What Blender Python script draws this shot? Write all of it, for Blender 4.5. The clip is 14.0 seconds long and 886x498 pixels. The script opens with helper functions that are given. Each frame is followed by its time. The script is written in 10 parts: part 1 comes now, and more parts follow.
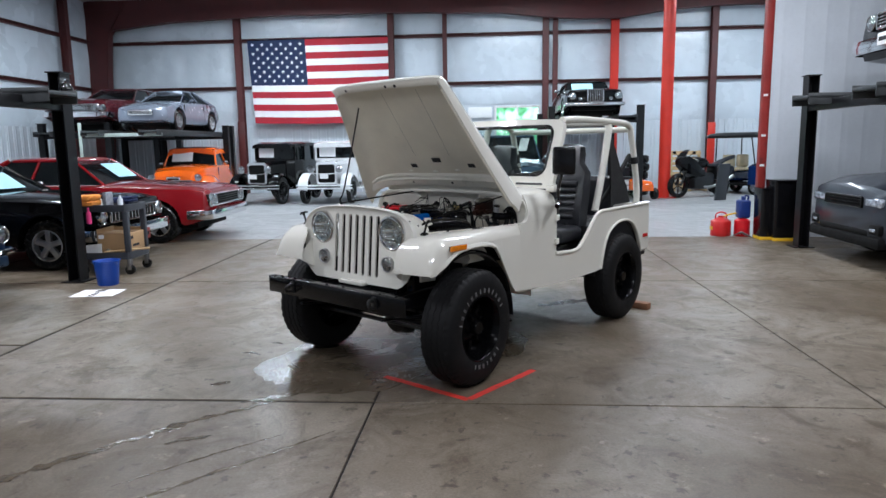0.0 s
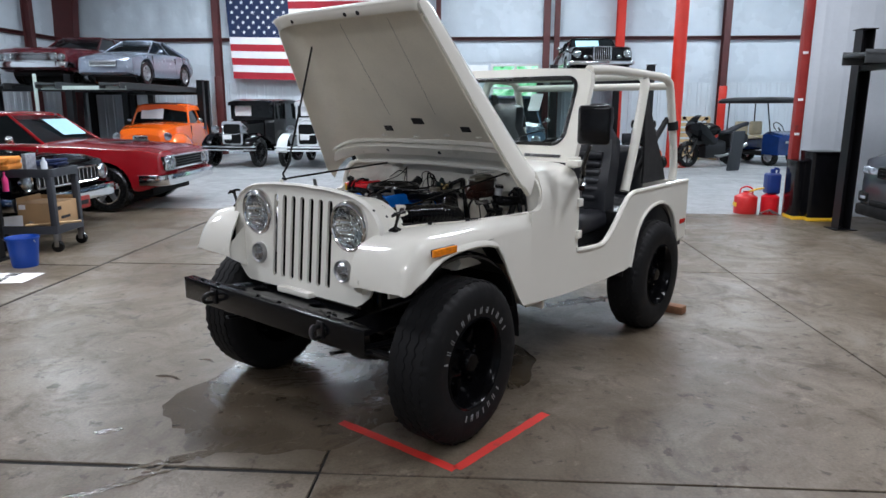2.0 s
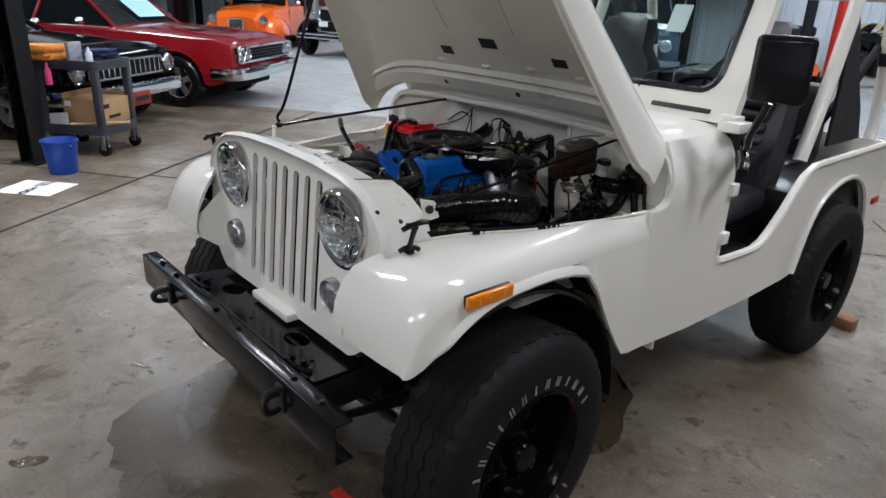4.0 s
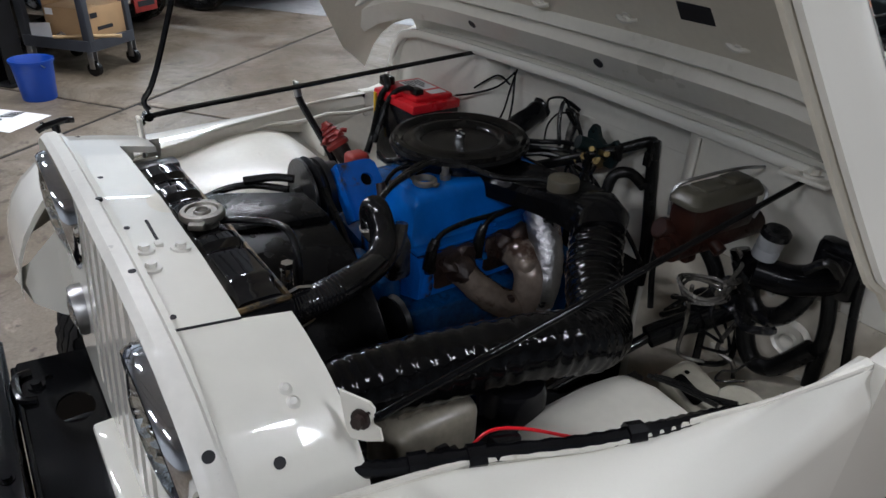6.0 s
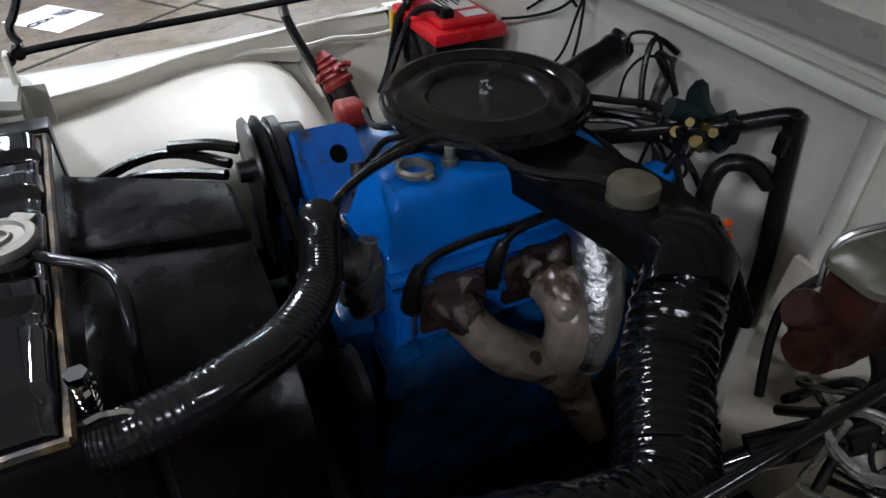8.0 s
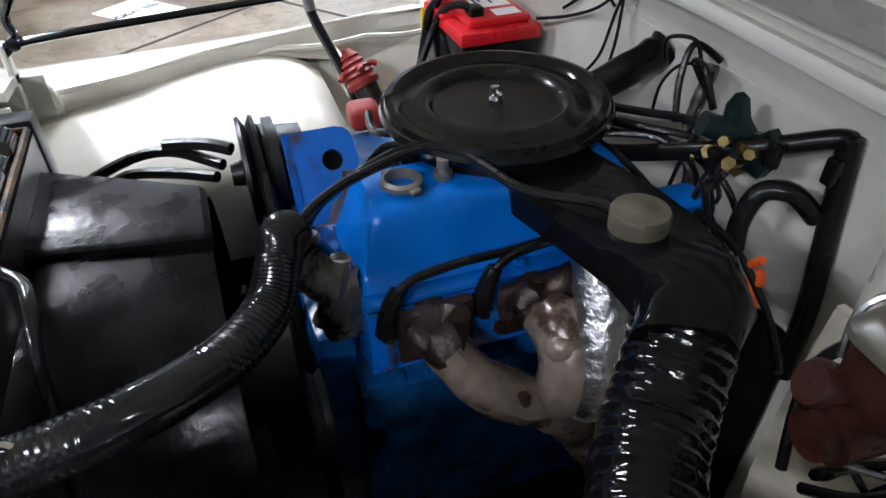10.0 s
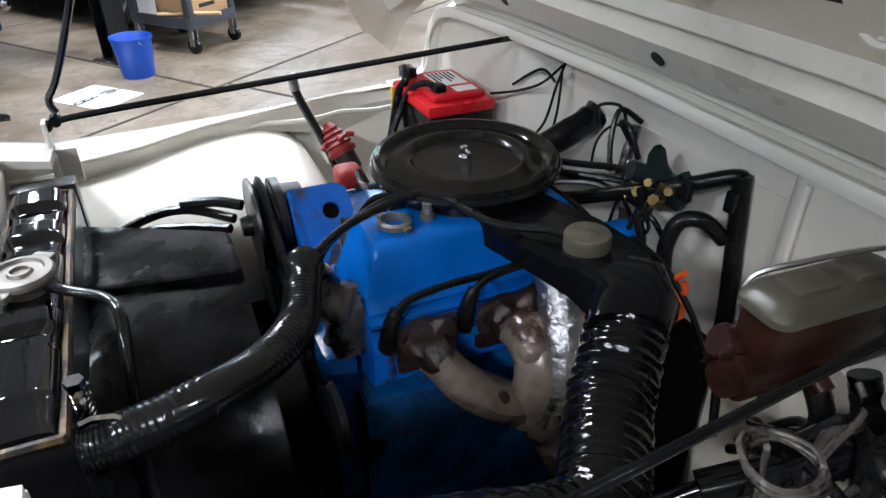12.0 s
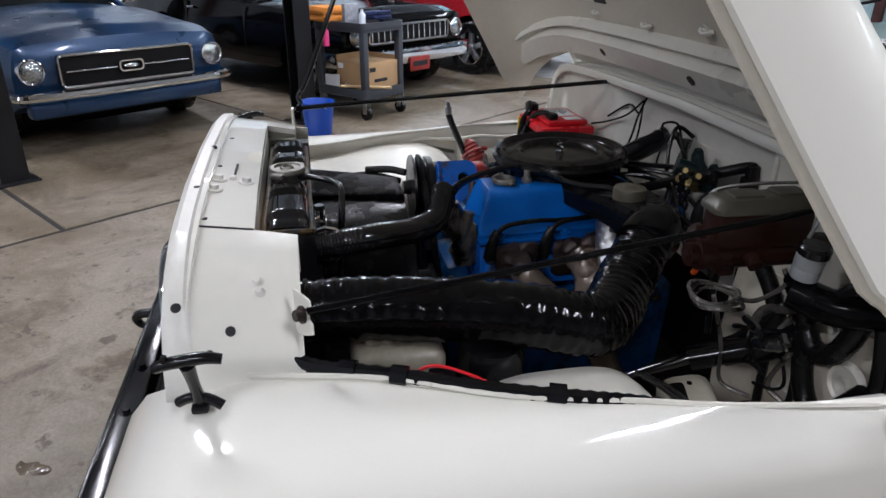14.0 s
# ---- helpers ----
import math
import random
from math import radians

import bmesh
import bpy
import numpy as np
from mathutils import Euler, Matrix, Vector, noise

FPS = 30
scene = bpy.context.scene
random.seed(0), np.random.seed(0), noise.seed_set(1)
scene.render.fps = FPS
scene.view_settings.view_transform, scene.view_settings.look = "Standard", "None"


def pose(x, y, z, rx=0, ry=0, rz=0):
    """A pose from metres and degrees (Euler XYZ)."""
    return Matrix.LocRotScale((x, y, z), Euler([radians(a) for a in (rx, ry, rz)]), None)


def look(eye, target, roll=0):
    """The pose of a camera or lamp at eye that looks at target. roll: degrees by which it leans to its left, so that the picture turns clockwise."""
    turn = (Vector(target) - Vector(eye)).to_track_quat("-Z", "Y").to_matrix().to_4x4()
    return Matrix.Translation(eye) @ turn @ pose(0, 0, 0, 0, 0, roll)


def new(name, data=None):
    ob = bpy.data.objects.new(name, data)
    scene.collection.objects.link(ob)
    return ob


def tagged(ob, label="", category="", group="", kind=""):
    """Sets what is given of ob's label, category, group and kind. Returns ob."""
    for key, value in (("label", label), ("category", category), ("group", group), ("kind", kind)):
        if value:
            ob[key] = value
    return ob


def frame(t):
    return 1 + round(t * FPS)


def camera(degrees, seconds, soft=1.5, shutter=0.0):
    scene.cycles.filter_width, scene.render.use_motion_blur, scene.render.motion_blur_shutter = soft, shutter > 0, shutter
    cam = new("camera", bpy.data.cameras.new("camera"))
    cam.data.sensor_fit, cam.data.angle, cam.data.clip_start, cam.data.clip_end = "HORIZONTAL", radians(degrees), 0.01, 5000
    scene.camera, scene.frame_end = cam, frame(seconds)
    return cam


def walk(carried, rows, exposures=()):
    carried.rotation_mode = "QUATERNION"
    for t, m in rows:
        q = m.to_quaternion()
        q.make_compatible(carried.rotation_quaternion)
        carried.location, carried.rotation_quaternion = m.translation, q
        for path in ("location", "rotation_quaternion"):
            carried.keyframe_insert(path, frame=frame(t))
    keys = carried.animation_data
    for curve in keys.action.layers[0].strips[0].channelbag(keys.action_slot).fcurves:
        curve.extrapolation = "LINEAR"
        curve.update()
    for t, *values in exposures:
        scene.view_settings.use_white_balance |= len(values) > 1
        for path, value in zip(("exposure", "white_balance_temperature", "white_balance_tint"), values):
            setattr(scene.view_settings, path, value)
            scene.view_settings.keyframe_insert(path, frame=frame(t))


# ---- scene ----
cam = camera(67.4, 14.0)
PATH = [
    (0, (0.313, 0.325, 1.544), (-0.962, 1.835, 1.239), -0.9),
    (0.5, (0.097, 0.586, 1.502), (-1.12, 2.142, 1.184), -0.7),
    (1, (-0.112, 0.815, 1.487), (-1.31, 2.386, 1.174), -0.6),
    (1.5, (-0.284, 1.096, 1.494), (-1.54, 2.614, 1.152), -0.5),
    (2, (-0.491, 1.366, 1.514), (-1.736, 2.876, 1.099), 0.1),
    (2.5, (-0.694, 1.638, 1.551), (-1.945, 3.122, 1.07), 0.6),
    (3, (-0.857, 1.936, 1.596), (-2.193, 3.303, 1.008), 0.9),
    (3.2, (-0.91, 2.024, 1.614), (-2.266, 3.356, 0.994), 1.1),
    (5.3, (-1.812, 3.052, 1.597), (-3.198, 4.187, 0.707), 2.8),
    (5.5, (-1.89, 3.114, 1.598), (-3.261, 4.237, 0.671), 2.5),
    (6, (-2.027, 3.263, 1.579), (-3.427, 4.292, 0.588), 2.5),
    (6.5, (-2.128, 3.423, 1.556), (-3.571, 4.291, 0.478), 3.1),
    (7, (-2.205, 3.507, 1.528), (-3.633, 4.3, 0.373), 1.6),
    (7.5, (-2.295, 3.574, 1.505), (-3.695, 4.379, 0.325), 1.1),
    (7.7, (-2.328, 3.596, 1.498), (-3.724, 4.375, 0.296), 1.1),
    (9.8, (-2.387, 3.754, 1.46), (-3.86, 4.28, 0.213), -0.9),
    (10, (-2.381, 3.755, 1.46), (-3.864, 4.278, 0.225), -0.7),
    (10.5, (-2.371, 3.756, 1.466), (-3.864, 4.275, 0.241), -0.7),
    (11, (-2.355, 3.752, 1.47), (-3.881, 4.277, 0.29), -0.8),
    (11.5, (-2.313, 3.716, 1.489), (-3.864, 4.317, 0.379), -0.4),
    (12, (-2.244, 3.65, 1.508), (-3.789, 4.363, 0.456), -0.0),
    (12.5, (-2.154, 3.586, 1.524), (-3.727, 4.364, 0.564), 1.0),
    (13, (-2.056, 3.546, 1.535), (-3.683, 4.266, 0.621), 0.4),
    (13.5, (-1.904, 3.536, 1.522), (-3.64, 4.048, 0.671), 0.2),
    (14, (-1.74, 3.531, 1.491), (-3.525, 3.907, 0.672), 0.4),
]
walk(cam, [(t, look(eye, target, roll)) for t, eye, target, roll in PATH],
     [(0, 0.03, 6380, 14.5), (3.2, 0.0, 6480, 15.5), (6.0, -0.1, 6450, 15), (6.8, -0.05, 6400, 14), (7.7, 0.34, 6350, 14), (9.8, 1.1, 6350, 14), (11.5, 1.18, 6350, 14), (12.5, 0.9, 6350, 15), (13.5, 0.3, 6450, 16), (14, 0.2, 6450, 17)])
from mathutils.bvhtree import BVHTree


# ---- light ----
world = bpy.data.worlds.new("world")
scene.world = world
world.use_nodes = True
wn = world.node_tree
sky = wn.nodes.new("ShaderNodeTexSky")
sky.sky_type, sky.sun_disc = "NISHITA", False
sky.sun_elevation, sky.sun_rotation = radians(40), radians(120)
wn.links.new(sky.outputs[0], wn.nodes["Background"].inputs[0])
wn.nodes["Background"].inputs[1].default_value = 0.12

ROOM = pose(0, 0, 0, 0, 0, 36)


def room(u, v, z=0.0, turn=0.0):
    """A pose in the hall: u along the back wall, v towards it."""
    return ROOM @ pose(u, v, z, 0, 0, turn)


# ---- mesh helpers ----
def bm_new():
    return bmesh.new()


def finish(name, bm, material, parent=None, sharp=38):
    bmesh.ops.remove_doubles(bm, verts=bm.verts, dist=1e-5)
    bmesh.ops.recalc_face_normals(bm, faces=bm.faces)
    me = bpy.data.meshes.new(name)
    bm.to_mesh(me)
    bm.free()
    for mm in material if isinstance(material, (list, tuple)) else [material]:
        me.materials.append(mm)
    for p in me.polygons:
        p.use_smooth = True
    me.set_sharp_from_angle(angle=radians(sharp))
    ob = new(name, me)
    if parent:
        ob.parent = parent
    return ob


SPLIT = set("seat_base spout box_print firewall_grommet sidewall_mark lens pillar fork canopy_post firewall_panel fan_blade loose_wire coupling chassis_member heater_hose wire seat_belt wheel_housing frame_rail door_hinge plug_lead spoke vacuum_line pump_hose pulley support_bolt mount_hole bonnet_slot bonnet_clip thick_cable thin_wire hanger windshield_hinge wiper battery_cable rod_bracket manifold_bolt cover_bolt channel_hole lip_hole lining_crease hinge_bolt tank_seam brass_valve orange_wire coiled_brake_line bay_flange sill_plate support_clip cowl_strip".split())


def islands(bm):
    """The connected pieces of a mesh, each as a bmesh of its own."""
    seen, out = set(), []
    bm.verts.ensure_lookup_table()
    for v in bm.verts:
        if v in seen:
            continue
        stack, group = [v], []
        seen.add(v)
        while stack:
            q = stack.pop()
            group.append(q)
            for e in q.link_edges:
                o = e.other_vert(q)
                if o not in seen:
                    seen.add(o)
                    stack.append(o)
        out.append(group)
    made = []
    for group in out:
        nb = bmesh.new()
        idx = {q: nb.verts.new(q.co) for q in group}
        for f in {f for q in group for f in q.link_faces}:
            nb.faces.new([idx[q] for q in f.verts])
        made.append(nb)
    return made


def part(name, bm, material, parent, label=""):
    if name in SPLIT:
        pieces = islands(bm)
        bm.free()
        obs = [finish(name, b, material, parent) for b in pieces]
        for ob in obs:
            if label:
                tagged(ob, label)
        return obs[0]
    ob = finish(name, bm, material, parent)
    return tagged(ob, label) if label else ob


def thing(name, label, category, m=None, group=""):
    ob = new(name)
    ob.empty_display_size = 0.1
    if m is not None:
        ob.matrix_world = m
    return tagged(ob, label, category, group)


def single(name, bm, material, label, category, m=None, group="", kind=""):
    ob = finish(name, bm, material)
    if m is not None:
        ob.matrix_world = m
    return tagged(ob, label, category, group, kind)


def box(bm, a, b, bev=0.0, m=None, seg=2):
    a, b = Vector(a), Vector(b)
    g = bmesh.ops.create_cube(bm, size=1.0, matrix=(m or Matrix()) @ Matrix.LocRotScale((a + b) / 2, None, [max(abs(q), 1e-4) for q in (b - a)]))
    if bev:
        es = list({e for v in g["verts"] for e in v.link_edges})
        bmesh.ops.bevel(bm, geom=es, offset=bev, segments=seg, affect="EDGES", clamp_overlap=True, profile=0.5)
    return bm


def loft(bm, rings, closed=True, caps=True):
    vs = [[bm.verts.new(p) for p in r] for r in rings]
    n = len(vs[0])
    for a, b in zip(vs, vs[1:]):
        for i in range(n if closed else n - 1):
            j = (i + 1) % n
            try:
                bm.faces.new((a[i], a[j], b[j], b[i]))
            except ValueError:
                pass
    if caps and closed:
        for r in (vs[0], vs[-1]):
            try:
                bm.faces.new(r)
            except ValueError:
                pass
    return bm


def frame_of(d):
    d = Vector(d).normalized()
    up = Vector((0, 0, 1)) if abs(d.z) < 0.95 else Vector((1, 0, 0))
    a = d.cross(up).normalized()
    return a, d.cross(a).normalized()


def cyl(bm, p0, p1, r0, r1=None, seg=16):
    p0, p1 = Vector(p0), Vector(p1)
    a, b = frame_of(p1 - p0)
    r1 = r0 if r1 is None else r1
    ring = lambda c, r: [c + a * (r * math.cos(k * math.tau / seg)) + b * (r * math.sin(k * math.tau / seg)) for k in range(seg)]
    return loft(bm, [ring(p0, r0), ring(p1, r1)])


def smooth_path(pts, n=6):
    pts = [Vector(p) for p in pts]
    if len(pts) < 3:
        return [pts[0].lerp(pts[-1], i / n) for i in range(n + 1)]
    out = []
    for i in range(len(pts) - 1):
        p0, p1, p2, p3 = pts[max(i - 1, 0)], pts[i], pts[i + 1], pts[min(i + 2, len(pts) - 1)]
        for k in range(n):
            t = k / n
            out.append(0.5 * ((2 * p1) + (p2 - p0) * t + (2 * p0 - 5 * p1 + 4 * p2 - p3) * t * t + (3 * p1 - p0 - 3 * p2 + p3) * t ** 3))
    return out + [pts[-1]]


def tube(bm, pts, r, seg=8, n=6, rf=None, flat=1.0):
    """A round tube along a smooth path; rf(k, count) scales the radius along it, flat squashes it upwards."""
    path = smooth_path(pts, n) if n > 1 else [Vector(p) for p in pts]
    rings, a = [], None
    for i, p in enumerate(path):
        d = (path[min(i + 1, len(path) - 1)] - path[max(i - 1, 0)]).normalized()
        if a is None:
            a, b = frame_of(d)
        else:
            a = (a - d * a.dot(d)).normalized()
            b = d.cross(a).normalized()
        q = r * (rf(i, len(path)) if rf else 1.0)
        ring = []
        for k in range(seg):
            o = a * (q * math.cos(k * math.tau / seg)) + b * (q * math.sin(k * math.tau / seg))
            o.z *= flat
            ring.append(p + o)
        rings.append(ring)
    return loft(bm, rings)


def lathe(bm, prof, m=None, seg=28):
    m = m or Matrix()
    rings = [[m @ Vector((r * math.cos(k * math.tau / seg), r * math.sin(k * math.tau / seg), z)) for k in range(seg)] for r, z in prof]
    loft(bm, rings, True, False)
    bm.verts.ensure_lookup_table()
    n = len(bm.verts)
    if prof[-1][0] < 0.006:
        bm.faces.new([bm.verts[n - seg + k] for k in range(seg)])
    if prof[0][0] < 0.006:
        bm.faces.new([bm.verts[n - seg * len(prof) + k] for k in range(seg)])
    return bm


def plate(bm, outline, holes, at, depth):
    """A sheet with holes: 2D outline and holes, at(a, b, d) gives the place, d from 0 to depth."""
    tmp = bmesh.new()
    es = []
    for loop in [outline, *holes]:
        vs = [tmp.verts.new((p[0], p[1], 0)) for p in loop]
        es += [tmp.edges.new((vs[i], vs[(i + 1) % len(vs)])) for i in range(len(vs))]
    bmesh.ops.triangle_fill(tmp, use_beauty=True, use_dissolve=False, edges=es)
    tmp.verts.index_update()
    pts = [v.co.copy() for v in tmp.verts]
    fs = [[v.index for v in f.verts] for f in tmp.faces]
    bd = [(e.verts[0].index, e.verts[1].index) for e in tmp.edges if len(e.link_faces) == 1]
    tmp.free()
    f0 = [bm.verts.new(at(p.x, p.y, 0)) for p in pts]
    f1 = [bm.verts.new(at(p.x, p.y, depth)) for p in pts]
    for f in fs:
        bm.faces.new([f0[i] for i in f])
        bm.faces.new([f1[i] for i in reversed(f)])
    for i, j in bd:
        bm.faces.new((f0[i], f0[j], f1[j], f1[i]))
    return bm


def circle(cx, cy, r, n=24, rx=None):
    return [(cx + (rx or r) * math.cos(k * math.tau / n), cy + r * math.sin(k * math.tau / n)) for k in range(n)]


def rrect(x0, x1, y0, y1, r, n=5):
    out = []
    for cx, cy, a0 in ((x1 - r, y1 - r, 0), (x0 + r, y1 - r, 90), (x0 + r, y0 + r, 180), (x1 - r, y0 + r, 270)):
        for k in range(n + 1):
            a = radians(a0 + 90 * k / n)
            out.append((cx + r * math.cos(a), cy + r * math.sin(a)))
    return out


def bolt(bm, p, d, r=0.008, h=0.006):
    p, d = Vector(p), Vector(d).normalized()
    cyl(bm, p, p + d * h * 0.4, r * 1.6, seg=12)
    cyl(bm, p, p + d * h * 1.4, r, seg=6)


# ---- materials ----
def mat(name, color, rough=0.5, metal=0.0, vary=0.12, scale=8.0, fine=90.0, bump=0.05, spots=None, coat=0.0, rvary=0.12, spec=0.5, island=0.0):
    m = bpy.data.materials.new(name)
    m.use_nodes = True
    t = m.node_tree
    n, l = t.nodes, t.links
    s = n["Principled BSDF"]
    co = n.new("ShaderNodeTexCoord")
    big, small = n.new("ShaderNodeTexNoise"), n.new("ShaderNodeTexNoise")
    for q, sc, de in ((big, scale, 5), (small, fine, 4)):
        q.inputs["Scale"].default_value, q.inputs["Detail"].default_value = sc, de
        l.new(co.outputs["Object"], q.inputs["Vector"])
    mix = n.new("ShaderNodeMix")
    mix.data_type = "RGBA"
    c = Vector(color[:3])
    mix.inputs[6].default_value = (*(c * (1 - vary)), 1)
    mix.inputs[7].default_value = (*[min(1, q * (1 + vary)) for q in c], 1)
    avg = n.new("ShaderNodeMath")
    avg.operation = "MULTIPLY_ADD"
    l.new(small.outputs["Fac"], avg.inputs[0])
    avg.inputs[1].default_value = 0.35
    l.new(big.outputs["Fac"], avg.inputs[2])
    ramp = n.new("ShaderNodeMapRange")
    ramp.inputs[1].default_value, ramp.inputs[2].default_value = 0.45, 0.9
    l.new(avg.outputs[0], ramp.inputs[0])
    l.new(ramp.outputs[0], mix.inputs[0])
    out = mix.outputs[2]
    if spots:
        # a second colour in patches: (colour, noise scale, threshold)
        sp = n.new("ShaderNodeTexNoise")
        sp.inputs["Scale"].default_value, sp.inputs["Detail"].default_value, sp.inputs["Roughness"].default_value = spots[1], 8, 0.65
        l.new(co.outputs["Object"], sp.inputs["Vector"])
        mr = n.new("ShaderNodeMapRange")
        mr.inputs[1].default_value, mr.inputs[2].default_value = spots[2], spots[2] + 0.09
        l.new(sp.outputs["Fac"], mr.inputs[0])
        mx = n.new("ShaderNodeMix")
        mx.data_type = "RGBA"
        mx.inputs[7].default_value = (*spots[0], 1)
        l.new(mr.outputs[0], mx.inputs[0])
        l.new(out, mx.inputs[6])
        out = mx.outputs[2]
    if island:
        oi = n.new("ShaderNodeObjectInfo")
        mr2 = n.new("ShaderNodeMapRange")
        mr2.inputs[3].default_value, mr2.inputs[4].default_value = 1 - island, 1 + island
        l.new(oi.outputs["Random"], mr2.inputs[0])
        sc2 = n.new("ShaderNodeVectorMath")
        sc2.operation = "SCALE"
        l.new(out, sc2.inputs[0])
        l.new(mr2.outputs[0], sc2.inputs["Scale"])
        out = sc2.outputs[0]
    l.new(out, s.inputs["Base Color"])
    rr = n.new("ShaderNodeMapRange")
    rr.inputs[1].default_value, rr.inputs[2].default_value = 0.3, 0.7
    rr.inputs[3].default_value, rr.inputs[4].default_value = max(0.02, rough * (1 - rvary)), min(1, rough * (1 + rvary))
    l.new(big.outputs["Fac"], rr.inputs[0])
    l.new(rr.outputs[0], s.inputs["Roughness"])
    s.inputs["Metallic"].default_value = metal
    s.inputs["Specular IOR Level"].default_value = spec
    if coat:
        s.inputs["Coat Weight"].default_value, s.inputs["Coat Roughness"].default_value = coat, 0.06
    if bump:
        bp = n.new("ShaderNodeBump")
        bp.inputs["Strength"].default_value, bp.inputs["Distance"].default_value = bump, 0.01
        l.new(small.outputs["Fac"], bp.inputs["Height"])
        l.new(bp.outputs["Normal"], s.inputs["Normal"])
    return m


def glow(name, color, strength):
    m = bpy.data.materials.new(name)
    m.use_nodes = True
    s = m.node_tree.nodes["Principled BSDF"]
    s.inputs["Base Color"].default_value = (*color, 1)
    s.inputs["Emission Color"].default_value = (*color, 1)
    s.inputs["Emission Strength"].default_value = strength
    return m


def glass(name, color, rough=0.02, alpha=1.0):
    m = bpy.data.materials.new(name)
    m.use_nodes = True
    s = m.node_tree.nodes["Principled BSDF"]
    s.inputs["Base Color"].default_value = (*color, 1)
    s.inputs["Roughness"].default_value = rough
    s.inputs["Transmission Weight"].default_value = alpha
    s.inputs["IOR"].default_value = 1.3
    return m


CREAM = mat("cream_paint", (0.76, 0.74, 0.665), 0.42, coat=1.0, vary=0.02, bump=0, scale=3, fine=300, spec=0.12)
# Same cream paint, base darkened for the shade under the bonnet.
CREAM_DULL_SHADED = mat("cream_paint_underside_shaded", (0.69, 0.645, 0.54), 0.5, vary=0.08, bump=0.02, scale=4, spots=((0.48, 0.41, 0.30), 5.0, 0.66))
CREAM_BAY = mat("cream_paint_engine_bay", (0.68, 0.655, 0.58), 0.3, vary=0.08, bump=0.03, scale=6, fine=70, spots=((0.36, 0.29, 0.20), 8.0, 0.66))
CREAM_GRIMY = mat("grimy_cream_paint", (0.60, 0.55, 0.455), 0.33, vary=0.2, bump=0.08, scale=7, fine=60, spots=((0.20, 0.15, 0.10), 8.0, 0.64))
SCUFF = mat("scuffed_cream_edge", (0.72, 0.70, 0.64), 0.35, vary=0.08, bump=0.06, spots=((0.30, 0.29, 0.28), 26.0, 0.63))
BLACK = mat("black_paint", (0.006, 0.006, 0.007), 0.15, vary=0.3, bump=0.03, spots=((0.035, 0.033, 0.03), 14, 0.66))
BLACK_SATIN = mat("satin_black_metal", (0.006, 0.006, 0.007), 0.33, vary=0.3, bump=0.06, scale=14, spots=((0.03, 0.027, 0.024), 18, 0.70))
PLASTIC = mat("black_plastic", (0.005, 0.005, 0.006), 0.16, vary=0.25, bump=0.05, scale=12, spec=0.35, rvary=0.4)
SHROUD = mat("water_marked_black_plastic", (0.0055, 0.0055, 0.006), 0.25, vary=0.3, bump=0.09, scale=14, fine=60, spec=0.14, rvary=0.6, spots=((0.035, 0.035, 0.032), 34, 0.66))
DUCT = mat("black_wire_ribbed_duct", (0.003, 0.003, 0.0033), 0.05, vary=0.3, bump=0.14, scale=30, fine=60, rvary=0.4, spec=0.24)
RUBBER = mat("black_rubber", (0.006, 0.006, 0.006), 0.26, vary=0.25, bump=0.08, scale=20, fine=160, spec=0.28)
TANKBLACK = mat("polished_black_tank", (0.004, 0.004, 0.005), 0.05, vary=0.3, bump=0.02, fine=40, spec=0.8)
GLOSSBLACK = mat("wet_gloss_black_paint", (0.004, 0.0042, 0.005), 0.16, vary=0.3, bump=0.02, spec=0.3, rvary=0.5)
LIDBLACK = mat("water_spotted_black_lid", (0.006, 0.0056, 0.0053), 0.18, vary=0.4, bump=0.03, scale=9, fine=50, spec=0.2, rvary=0.6, spots=((0.022, 0.020, 0.017), 16, 0.60))
RIMBLACK = mat("black_wheel_paint", (0.0025, 0.0025, 0.003), 0.16, vary=0.3, bump=0.03, spec=0.1)
TYRE = mat("tyre_rubber", (0.0045, 0.0045, 0.005), 0.7, spec=0.25, vary=0.25, bump=0.12, scale=9, fine=120, spots=((0.014, 0.0135, 0.013), 6, 0.63))
LETTER = mat("raised_white_letters", (0.22, 0.22, 0.225), 0.6, vary=0.2, scale=30)
VINYL = mat("black_vinyl", (0.013, 0.014, 0.018), 0.36, vary=0.25, bump=0.12, scale=12, fine=220)
CLOTH = mat("black_cloth", (0.012, 0.012, 0.013), 0.9, vary=0.3, bump=0.2, fine=400)
CHROME = mat("chrome", (0.75, 0.75, 0.76), 0.08, 1.0, vary=0.05, bump=0.0)
STEEL = mat("bare_steel", (0.42, 0.42, 0.42), 0.35, 1.0, vary=0.15, bump=0.06, scale=20)
DULLSTEEL = mat("dull_zinc", (0.27, 0.255, 0.225), 0.5, 0.8, vary=0.2, bump=0.08, scale=25, spots=((0.2, 0.12, 0.06), 30, 0.66))
BRASS = mat("brass", (0.17, 0.125, 0.05), 0.4, 0.9, vary=0.2, scale=30)
BLUE_ENG = mat("engine_blue_paint", (0.001, 0.115, 0.46), 0.2, vary=0.2, bump=0.05, scale=12, fine=45, spec=0.22, spots=((0.01, 0.015, 0.03), 22, 0.68))
BLUE_CHIP = mat("chipped_engine_blue", (0.002, 0.12, 0.52), 0.25, vary=0.15, bump=0.1, scale=20, fine=60, spots=((0.045, 0.04, 0.038), 19, 0.55))
ELBOW = mat("wet_black_moulding", (0.004, 0.004, 0.0045), 0.12, vary=0.3, bump=0.1, scale=16, fine=34, spec=0.13, rvary=0.5)
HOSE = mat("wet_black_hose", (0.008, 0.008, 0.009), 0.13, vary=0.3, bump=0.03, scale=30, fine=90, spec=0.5)
